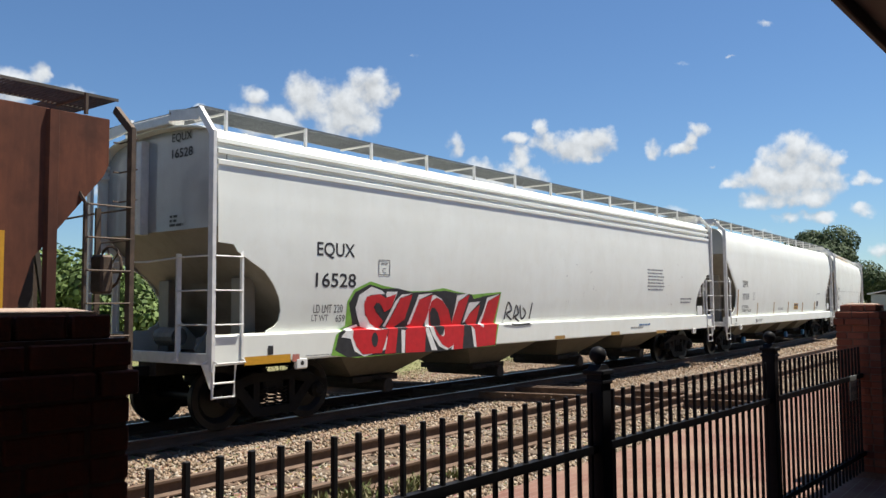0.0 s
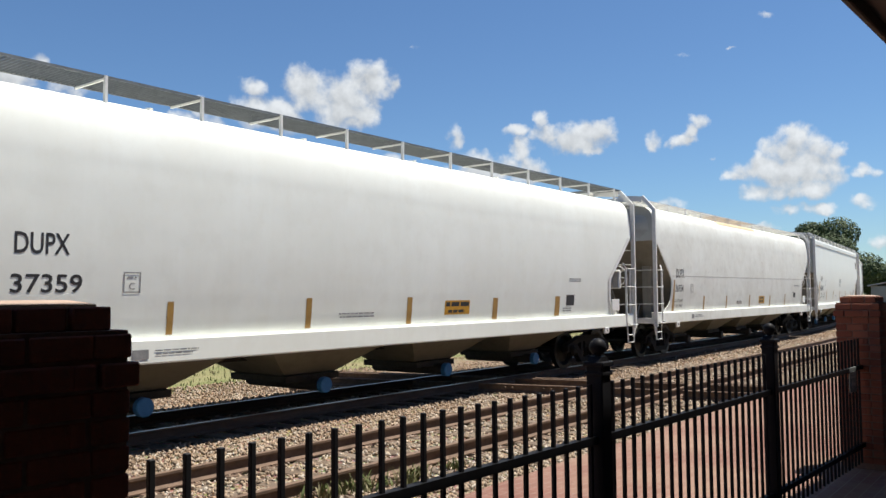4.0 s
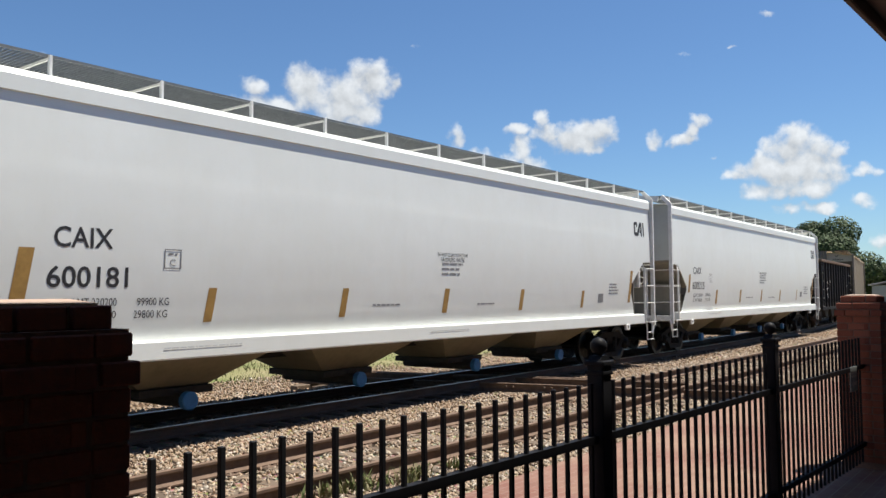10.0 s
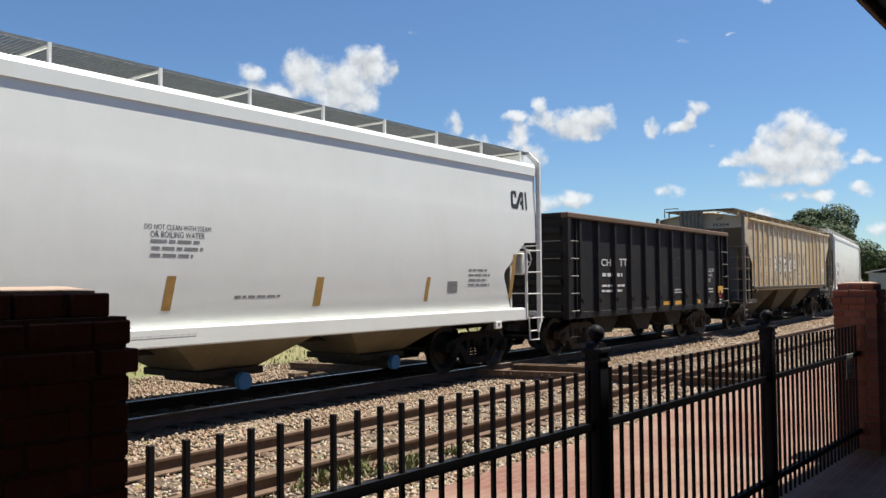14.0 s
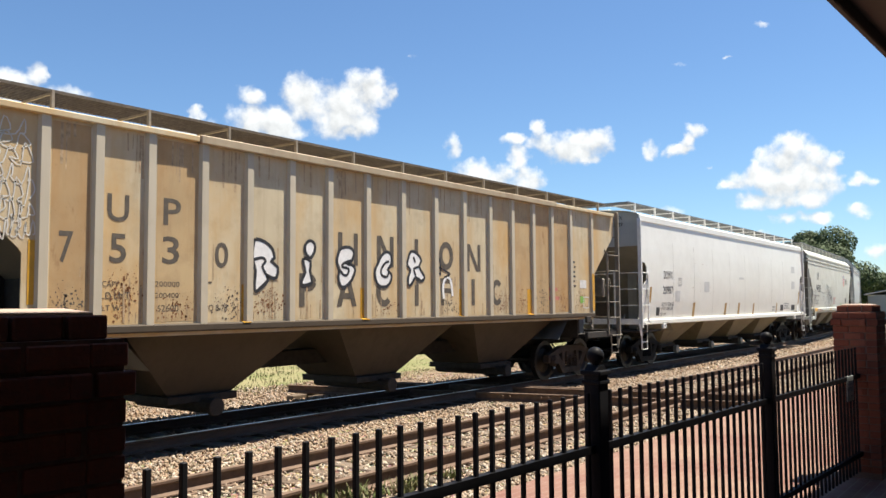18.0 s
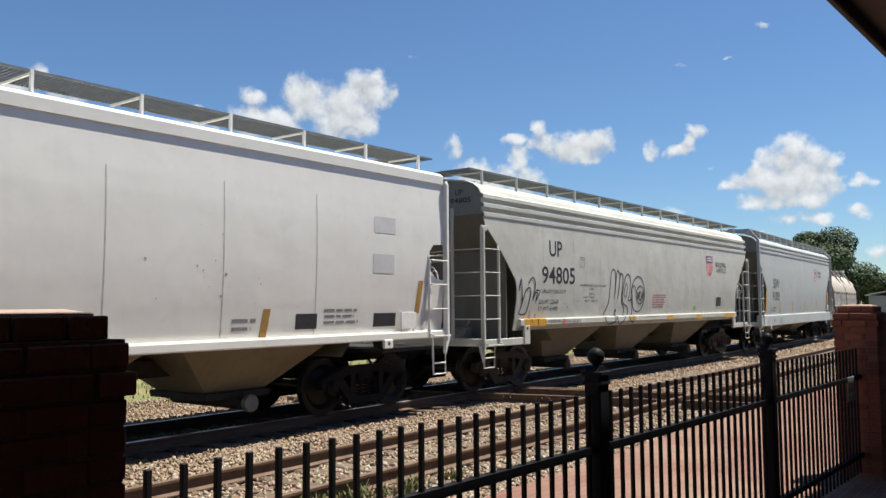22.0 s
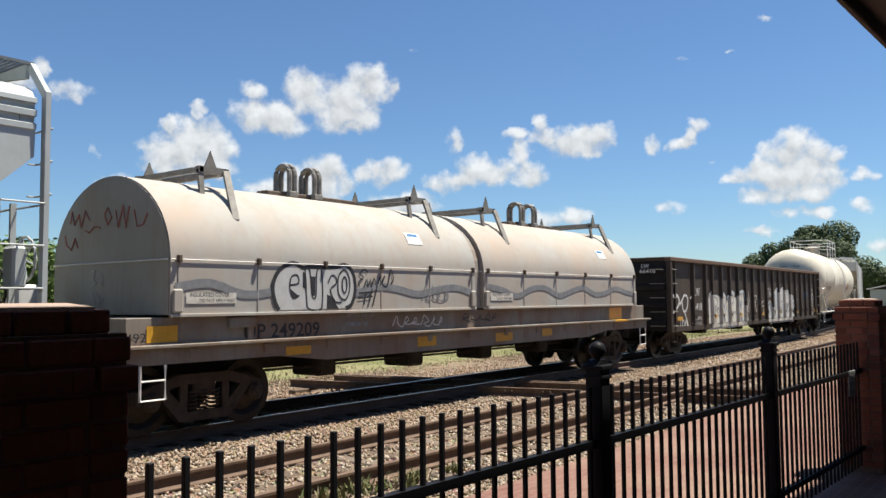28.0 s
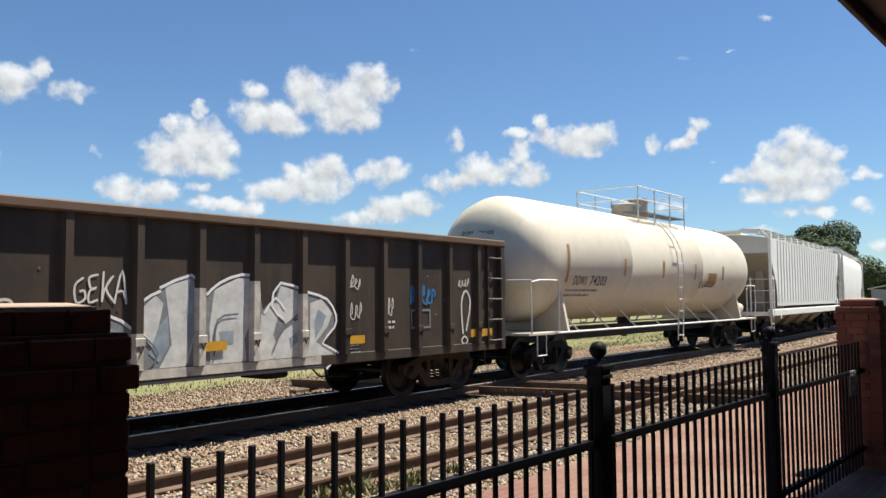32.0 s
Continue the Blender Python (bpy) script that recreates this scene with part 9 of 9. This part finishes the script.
    for pts in (
            [(5.06, 1.52), (5.09, 1.57), (5.17, 1.56), (5.2, 1.52), (5.13, 1.46), (5.07, 1.47)],
            [(5.9, 1.82), (5.98, 1.81), (6.01, 1.76), (5.93, 1.73)],
            [(6.89, 1.47), (6.96, 1.54), (7.09, 1.57), (7.18, 1.57), (7.13, 1.5), (7.01, 1.43), (6.92, 1.41)],
            [(4.38, 1.44), (4.46, 1.49), (4.56, 1.5), (4.55, 1.42), (4.45, 1.38)],
    ):
        blot(c12, SIDE_RIB, pts, DECAL_LINE, 0.0068)
    for i, pts in enumerate((
            [(3.94, 1.71), (4, 1.81), (4.19, 1.84), (4.37, 1.8), (4.45, 1.71), (4.42, 1.58), (4.27, 1.48)],
            [(4.15, 1.63), (4.21, 1.56), (4.2, 1.46)],
            [(4.06, 1.43), (4.22, 1.41), (4.4, 1.35), (4.52, 1.27), (4.64, 1.16), (4.66, 0.95)],
            [(4.75, 1.65), (4.77, 1.37), (5.05, 1.34), (5.26, 1.39)],
            [(5, 1.78), (5.05, 1.88), (4.96, 1.95)],
            [(5.35, 1.66), (5.41, 1.5), (5.36, 1.31), (5.25, 1.22), (5.05, 1.23), (4.9, 1.28)],
            [(4.9, 1.24), (4.96, 1.02), (5.03, 0.8)],
            [(5.12, 1.22), (5.24, 0.96), (5.31, 0.76)],
            [(5.57, 1.74), (5.71, 1.65), (5.75, 1.53), (5.67, 1.37), (5.69, 1.25)],
            [(5.71, 1.88), (6.02, 1.92), (6.22, 1.84), (6.29, 1.7), (6.13, 1.61), (5.87, 1.53), (5.7, 1.44)],
            [(5.72, 1.36), (5.92, 1.43), (6.03, 1.34), (6.11, 1.23), (6.13, 1.09), (5.98, 0.94), (5.72, 0.78)],
            [(6.13, 1.27), (6.34, 1.31), (6.51, 1.27)],
            [(6.53, 1.32), (6.62, 1.55), (6.73, 1.81)],
            [(6.75, 1.59), (6.71, 1.77), (6.84, 1.87), (7.14, 1.94), (7.25, 1.85), (7.23, 1.67)],
            [(7.36, 2.01), (7.5, 1.89), (7.52, 1.71), (7.4, 1.58)],
            [(6.53, 1.21), (6.8, 1.35), (6.78, 1.46), (6.96, 1.33), (6.85, 1.2), (6.62, 0.91)],
            [(7.08, 1.23), (7.06, 0.84)],
            [(7.45, 1.44), (7.52, 1.21), (7.42, 0.86)],
            [(7.7, 1.57), (7.91, 1.29), (7.8, 0.84)],
            [(5.43, 0.99), (5.31, 0.78)],
    )):
        stroke(c12, SIDE_RIB, pts, 0.03, DECAL_LINE, "sprayed_line", 0.0072 + 0.0006 * i, False, 4)
    for i, pts in enumerate((
            [(3.61, 1.88), (3.68, 1.95), (3.75, 1.94), (3.78, 2.02), (3.87, 1.99), (3.96, 1.88)],
            [(3.97, 1.87), (4.23, 1.88), (4.49, 1.87)],
            [(4.7, 1.82), (4.89, 1.82), (5.01, 1.91), (4.85, 1.99), (5.01, 2), (5.16, 1.95), (5.29, 1.84), (5.38, 1.65)],
            [(5.54, 1.84), (5.81, 1.93), (6.03, 1.95), (6.13, 1.93), (6.05, 2.05), (6.2, 2.01), (6.35, 1.92)],
            [(6.62, 1.75), (6.66, 1.96), (6.79, 1.95), (7.15, 2.05), (7.35, 2.05), (7.51, 1.94), (7.6, 1.68)],
    )):
        stroke(c12, SIDE_RIB, pts, 0.05, PALE_EDGE, "sprayed_edge", 0.0200 + 0.0006 * i)
    for i, pts in enumerate((
            [(7.8, 1.52), (7.92, 1.71), (7.88, 1.38), (8.01, 1.8), (7.97, 1.33), (8.1, 1.86), (8.05, 1.3), (8.15, 2.05), (8.26, 1.56), (8.18, 1.28)],
            [(7.83, 1.4), (7.99, 1.47), (8.12, 1.56), (8.27, 1.7)],
            [(7.86, 1.36), (7.96, 1.29), (8.01, 1.38), (7.91, 1.42)],
    )):
        stroke(c12, SIDE_RIB, pts, 0.022, DECAL_FADED, "sprayed_line", 0.0040 + 0.0006 * i)
    over_ribs(outline, SILVER_WORN)
    part("sprayed_sill", Shape().box(3.92, 7.93, -1.5235, -1.5205, 0.81, 0.945), SILVER_WORN, c12)


def block_piece():
    """Angular silver letters on grey with a white edge."""
    outline = [(10.66, 1.35), (11.03, 1.66), (11.48, 1.47), (11.52, 1.83), (11.8, 1.99), (12.29, 2.18), (12.54, 1.94), (12.72, 2.09), (13.12, 2.21), (13.39, 2.17), (13.52, 1.7), (13.76, 1.88), (13.86, 2.1), (14.4, 1.97), (14.8, 1.87), (15, 1.62), (15, 1.39), (14.73, 1.14), (15.09, 1), (14.82, 0.75), (12.9, 0.75), (11.18, 0.75), (10.66, 1.17)]
    blot(c12, SIDE_RIB, outline, SPRAY_GREY, 0.002, "sprayed_ground")
    for i, pts in enumerate((
            [(10.79, 1.29), (11.03, 1.54), (11.29, 1.39), (11.26, 0.87), (11.05, 0.81), (10.73, 1.16)],
            [(11.54, 1.76), (11.72, 1.91), (11.84, 1.81), (11.77, 1.49), (11.69, 1.28), (11.53, 1.44)],
            [(11.86, 2.03), (12.25, 2.14), (12.42, 2), (12.36, 1.47), (12.23, 1.01), (12.06, 0.81), (11.7, 0.81), (11.97, 1.25), (11.91, 1.71)],
            [(12.65, 1.99), (13.05, 2.16), (13.32, 2.15), (13.35, 1.64), (13.18, 1.28), (13.24, 0.84), (12.6, 0.81), (12.57, 1.47)],
            [(13.49, 1.62), (13.71, 1.81), (13.87, 1.74), (13.72, 1.32), (13.83, 1.07), (13.59, 0.82), (13.4, 0.84), (13.46, 1.33)],
            [(13.86, 2.06), (14.22, 1.97), (14.34, 1.82), (14.21, 1.63), (13.96, 1.47), (13.75, 1.73)],
            [(13.96, 1.42), (14.21, 1.58), (14.38, 1.55), (14.27, 1.24), (14.37, 1.05), (14.12, 0.91), (13.94, 0.81), (13.73, 0.84), (13.79, 1.2)],
            [(14.47, 1.79), (14.72, 1.85), (14.95, 1.62), (14.86, 1.42), (14.6, 1.17), (14.98, 1), (14.93, 0.9), (14.69, 0.78), (14.36, 0.79), (14.47, 1.24)],
    )):
        blot(c12, SIDE_RIB, pts, SILVER_COOL, 0.0035 + 0.0002 * i, "sprayed_letter")
    for pts in (
            [(12.74, 1.4), (12.99, 1.41), (12.98, 1.22), (12.76, 1.2)],
            [(11.03, 1.54), (11.29, 1.39), (11.26, 1.17), (11.06, 1.34)],
            [(12.25, 2.14), (12.42, 2), (12.36, 1.47), (12.23, 1.13), (12.2, 1.71)],
            [(11.77, 1.49), (11.91, 1.66), (11.93, 1.25), (11.78, 1.03), (11.63, 1.15)],
            [(14.03, 1.25), (14.18, 1.34), (14.22, 1.21), (14.07, 1.09)],
            [(14.64, 1.69), (14.82, 1.58), (14.74, 1.42), (14.58, 1.23), (14.56, 1.49)],
    ):
        blot(c12, SIDE_RIB, pts, PALE_BLUE, 0.0062)
    for i, pts in enumerate((
            [(11.4, 1.47), (11.03, 1.67), (10.64, 1.37), (10.68, 1.17), (11.2, 0.74)],
            [(11.8, 1.97), (11.52, 1.83), (11.46, 1.54), (11.69, 1.25)],
            [(11.78, 2.01), (12.27, 2.19), (12.46, 1.99)],
            [(12.52, 1.92), (12.74, 2.09), (13.12, 2.21), (13.41, 2.15), (13.45, 1.82)],
            [(13.54, 1.64), (13.76, 1.87), (13.94, 1.69)],
            [(13.94, 1.54), (13.68, 1.76), (13.86, 2.1), (14.42, 1.96), (14.83, 1.85), (15.03, 1.6), (15, 1.39), (14.73, 1.14), (15.09, 0.98), (14.82, 0.73)],
            [(12.47, 0.82), (13.17, 0.9)],
    )):
        stroke(c12, SIDE_RIB, pts, 0.04, DECAL_BRIGHT, "sprayed_edge", 0.0075 + 0.0006 * i, False, 2)
    for i, pts in enumerate((
            [(12.45, 1.83), (12.48, 1.3), (12.31, 0.84)],
            [(13.4, 1.64), (13.32, 1.27), (13.47, 0.84)],
            [(13.71, 1.07), (13.94, 1.44), (14.38, 1.59)],
            [(14.43, 1.43), (14.32, 1.05), (14.43, 0.79)],
            [(11.48, 1.44), (11.76, 1.15), (11.56, 0.91)],
            [(13.06, 1.64), (12.7, 1.56), (12.65, 1)],
    )):
        stroke(c12, SIDE_RIB, pts, 0.03, DECAL_LINE, "sprayed_line", 0.0130 + 0.0006 * i)
    over_ribs(outline, SILVER_WORN)
    part("sprayed_sill", Shape().box(10.93, 14.82, -1.5235, -1.5205, 0.82, 0.945), SILVER_WORN, c12)


SILVER_WORN = plain("worn_silver_spray_paint", (0.47, 0.435, 0.375), 0.6, 0, 0.4, 4)
SILVER_COOL = plain("cool_silver_spray_paint", (0.56, 0.56, 0.53), 0.5, 0, 0.25, 4)
DECAL_LINE = plain("blue_grey_spray_line", (0.14, 0.165, 0.185), 0.55, 0, 0.3, 6)
PALE_EDGE = plain("pale_blue_spray_edge", (0.50, 0.58, 0.64), 0.5, 0, 0.15, 6)
silver_piece()
block_piece()
stroke(c12, SIDE_RIB, [(0.08, 1.69), (0.18, 1.82), (0.45, 1.9), (0.7, 1.88), (0.83, 1.74), (0.74, 1.58), (0.45, 1.42), (0.24, 1.4), (0.26, 1.5)], 0.085, DECAL_WHITE, lift=0.0040, closed=0)
stroke(c12, SIDE_RIB, [(0.86, 1.61), (1.07, 1.75), (1.29, 1.9), (1.51, 1.86), (1.57, 1.68), (1.46, 1.47), (1.24, 1.39), (1.1, 1.53), (1.08, 1.69)], 0.075, DECAL_WHITE, lift=0.0046, closed=0)
stroke(c12, SIDE_RIB, [(1.23, 1.42), (1.46, 1.13), (1.59, 0.85)], 0.06, DECAL_WHITE, lift=0.0052, closed=0)
stroke(c12, SIDE_RIB, [(0.89, 1.14), (0.86, 0.87)], 0.05, DECAL_WHITE, lift=0.0058, closed=0)
stroke(c12, SIDE_RIB, [(1.2, 1.01), (1.18, 0.93), (1.12, 0.9), (1.06, 0.94), (1.03, 1.02), (1.06, 1.11), (1.12, 1.14), (1.18, 1.1)], 0.04, DECAL_WHITE, lift=0.0064, closed=1)
stroke(c12, SIDE_RIB, [(1.27, 0.87), (1.36, 1.13), (1.52, 0.89)], 0.05, DECAL_WHITE, lift=0.0070, closed=0)
stroke(c12, SIDE_RIB, [(1.78, 1.81), (2.05, 1.86), (2.16, 1.67), (2.05, 1.31), (1.92, 0.87)], 0.07, DECAL_WHITE, lift=0.0076, closed=0)
for i, pts in enumerate((
        [(8.55, 1.5), (8.61, 1.8), (8.71, 1.58), (8.81, 1.49)],
        [(8.54, 1.53), (8.77, 1.6)],
        [(8.82, 1.45), (8.9, 1.82), (9.08, 1.88), (9.18, 1.8), (9, 1.61), (8.88, 1.59), (9.06, 1.44), (9.12, 1.26), (9.21, 1.52)],
        [(9.2, 1.84), (9.23, 1.92)],
        [(9.46, 1.52), (9.49, 1.82), (9.56, 1.86)],
        [(9.9, 1.79), (9.85, 1.86), (9.73, 1.84), (9.72, 1.63), (9.85, 1.56), (9.91, 1.61), (9.8, 1.48), (10.01, 1.64), (10.18, 1.68)],
        [(9.96, 1.46), (10.13, 1.48), (10.16, 1.36), (10.07, 1.27)],
)):
    stroke(c12, SIDE_RIB, pts, 0.035, DECAL_FADED, lift=0.0040 + 0.0006 * i)
blot(c12, SIDE_RIB, [(9.51, 1.53), (9.59, 1.4), (9.8, 1.4), (9.91, 1.34), (9.89, 1.24), (9.52, 1.23)], PALE_SPRAY, 0.003)
for i, (x, pts) in enumerate(((10.6, [(0.13, 0.3), (0.02, 0.2), (0.04, 0.0), (0.15, 0.04), (0.14, 0.14), (0.08, 0.13)]), (10.78, [(0.14, 0.34), (0.02, 0.3), (0.05, 0.16), (0.12, 0.18), (0.03, 0.14), (0.02, 0.0), (0.14, 0.03)]), (10.95, [(0.04, 0.38), (0.02, 0.0), (0.05, 0.15), (0.17, 0.33), (0.07, 0.17), (0.2, -0.02)]), (11.14, [(0.0, 0.0), (0.1, 0.4), (0.16, -0.03), (0.12, 0.13), (0.03, 0.12)]))):
    stroke(c12, SIDE_RIB, [(x + a, 1.83 + b) for a, b in pts], 0.028, DECAL_WHITE, lift=0.004 + 0.001 * i)
for i, (x, z, w, h) in enumerate(((15.3, 2.0, 0.35, 0.25), (15.25, 1.5, 0.45, 0.3), (16.15, 1.55, 0.35, 0.4), (18.4, 2.05, 0.4, 0.22))):
    scribble(c12, SIDE_RIB, x, z, w, h, DECAL_WHITE, 80 + i, 4, 0.018)
scribble(c12, SIDE_RIB, 16.95, 1.72, 0.75, 0.4, DECAL_BLUE, 90, 5, 0.05)
stroke(c12, SIDE_RIB, [(18.55, 1.15), (18.5, 1.75), (18.65, 2.0), (18.8, 1.75), (18.65, 1.2)], 0.045, DECAL_WHITE)
stroke(c12, SIDE_RIB, [(18.5, 1.02), (18.6, 1.1), (18.7, 1.02), (18.6, 0.94)], 0.035, DECAL_WHITE, closed=True)
scribble(c12, SIDE_RIB, 8.9, 0.86, 0.85, 0.14, PALE_BLUE, 91, 7, 0.015)
scribble(c13, SIDE_TANK, 10.6, 2.12, 1.5, 0.28, DECAL_BLACK, 95, 7, 0.03)


# ---- trees and far things ----
def tree(x, y, h, r, mat, seed, label, trunk=0.25, squash=0.8, clumps=2600, leaf=0.34):
    t = thing("tree", label, "tree", "trees beyond the line", (x, y, -0.6))
    rng = random.Random(seed)
    tr = Shape()
    fork = h * trunk
    tr.tube([(0, 0, -0.3), (0.05, 0, fork * 0.6), (0.1, 0.05, fork)], 0.035 * h * 0.8, 8)
    lobes = []
    for i in range(9):
        a, e = rng.uniform(0, 6.28), rng.uniform(0.15, 1.0)
        d = r * rng.uniform(0.45, 0.75)
        c = Vector((math.cos(a) * d, math.sin(a) * d, fork + (h - fork) * (0.15 + 0.65 * e)))
        lobes.append((c, r * rng.uniform(0.38, 0.6)))
        tr.tube([(0.1, 0.05, fork * 0.9), (c.x * 0.5, c.y * 0.5, (fork + c.z) / 2), tuple(c)], 0.012 * h, 5)
    lobes.append((Vector((0, 0, h - r * 0.5)), r * 0.55))
    part("trunk", tr, BARK, t)
    s = Shape()
    for _ in range(clumps):
        c, rad = rng.choice(lobes)
        d = Vector((rng.gauss(0, 1), rng.gauss(0, 1), rng.gauss(0, 1))).normalized() * rad * rng.uniform(0.6, 1.08)
        p = c + Vector((d.x, d.y, d.z * squash))
        if p.z < fork * 0.5:
            continue
        n = (d.normalized() + Vector((rng.uniform(-0.8, 0.8), rng.uniform(-0.8, 0.8), rng.uniform(-0.3, 0.9)))).normalized()
        u = n.cross(Vector((0.3, 0.2, 1))).normalized()
        w = n.cross(u)
        k = leaf * rng.uniform(0.5, 1.3)
        i = len(s.v)
        for j in range(5):
            a = j * 1.2566 + rng.uniform(-0.3, 0.3)
            q = p + (u * math.cos(a) + w * math.sin(a)) * k * rng.uniform(0.6, 1.1)
            s.v.append(tuple(q))
        s.f.append((i, i + 1, i + 2, i + 3, i + 4))
    me = bpy.data.meshes.new("crown")
    me.from_pydata(s.v, [], s.f)
    part("crown", me, mat, t)


tree(119.7, 24.9, 12.9, 5.0, LEAF, 1, "large dark green broadleaf tree beyond the line", clumps=24000, leaf=0.17)
tree(121, 28.3, 11.4, 4.2, LEAF, 2, "dark green broadleaf tree beyond the line", clumps=17000, leaf=0.17)
tree(120.6, 33.4, 10.3, 3.4, LEAF, 4, "dark green broadleaf tree beside the larger ones", clumps=13000, leaf=0.17)
tree(124, 21.3, 6.6, 2.4, LEAF, 5, "small dark green tree beside the larger ones", clumps=8000, leaf=0.17)
tree(138, 22.6, 5.6, 2.2, LEAF, 3, "distant green tree behind a shed", clumps=1800, leaf=0.3)
rng = random.Random(12)
for i in range(11):
    az = radians(57.5 + i * 1.55)
    d = rng.uniform(42, 50)
    h = 3.6 + 1.9 * min(1.0, i / 4) + rng.uniform(-0.3, 0.5)
    tree(d * math.cos(az), d * math.sin(az), h, 2.5, LEAF_NEAR, 20 + i, "sunlit green broadleaf tree at the edge of the grass", 0.12, 0.95, 3600, 0.15)
for i in range(4):
    az = radians(50.2 + i * 2.0)
    d = rng.uniform(50, 55)
    tree(d * math.cos(az), d * math.sin(az), rng.uniform(6.0, 6.8), 2.6, LEAF_NEAR, 40 + i, "leafy green tree beyond the grass", 0.12, 0.95, 3600, 0.16)
for i in range(9):
    az = radians(44 + i * 1.7)
    d = rng.uniform(46, 54)
    tree(d * math.cos(az), d * math.sin(az), rng.uniform(2.2, 3.0), 1.9, LEAF_NEAR, 50 + i, "low green bush beyond the grass", 0.08, 1.0, 2000, 0.14)


def shed(x, y, w, d, h):
    t = thing("shed", "grey-green metal shed with a low pitched roof", "shed", at=(x, y, -0.5))
    part("wall", Shape().box(0, d, -w / 2, w / 2, 0, h), SHED, t)
    part("roof", Shape().prism([(-w / 2 - 0.3, h), (0, h + 0.9), (w / 2 + 0.3, h), (w / 2 + 0.3, h + 0.12), (0, h + 1.02), (-w / 2 - 0.3, h + 0.12)], "x", -0.3, d + 0.3), DECAL_FAINT, t)
    part("door", Shape().box(-0.05, 0.0, -1.2, 1.2, 0, 2.3, 0.01), FITTING, t)
    for k in (-2.6, 2.2):
        part("window", Shape().box(-0.05, 0.0, k - 0.4, k + 0.4, 1.1, 2.0, 0.01), DECAL_BLACK, t)


shed(96, 12.4, 9.0, 14, 3.0)
mast = thing("mast", "thin grey antenna mast far beyond the line", "mast", at=(96, 47, -0.6))
part("pole", Shape().tube([(0, 0, 0), (0, 0, 9.0)], 0.07, 6), GRATE, mast)
part("aerial", Shape().tube([(0, -0.4, 8.6), (0, 0.4, 8.6)], 0.04, 5), GRATE, mast)


def motions():
    """The train rolls by; its wheels turn."""
    for car, u, length, bogie_in in CARS:
        walk(car, [(t / 2, wagon_pose(u - rolled(t / 2), length, bogie_in)) for t in range(65)])
    turns = [(i / 15, -math.degrees(rolled(i / 15) / R_WHEEL)) for i in range(481)]
    for w in WHEELS:
        x = w.location.x
        walk(w, [(t, pose(x, 0, R_WHEEL, 0, a, 0)) for t, a in turns])


motions()
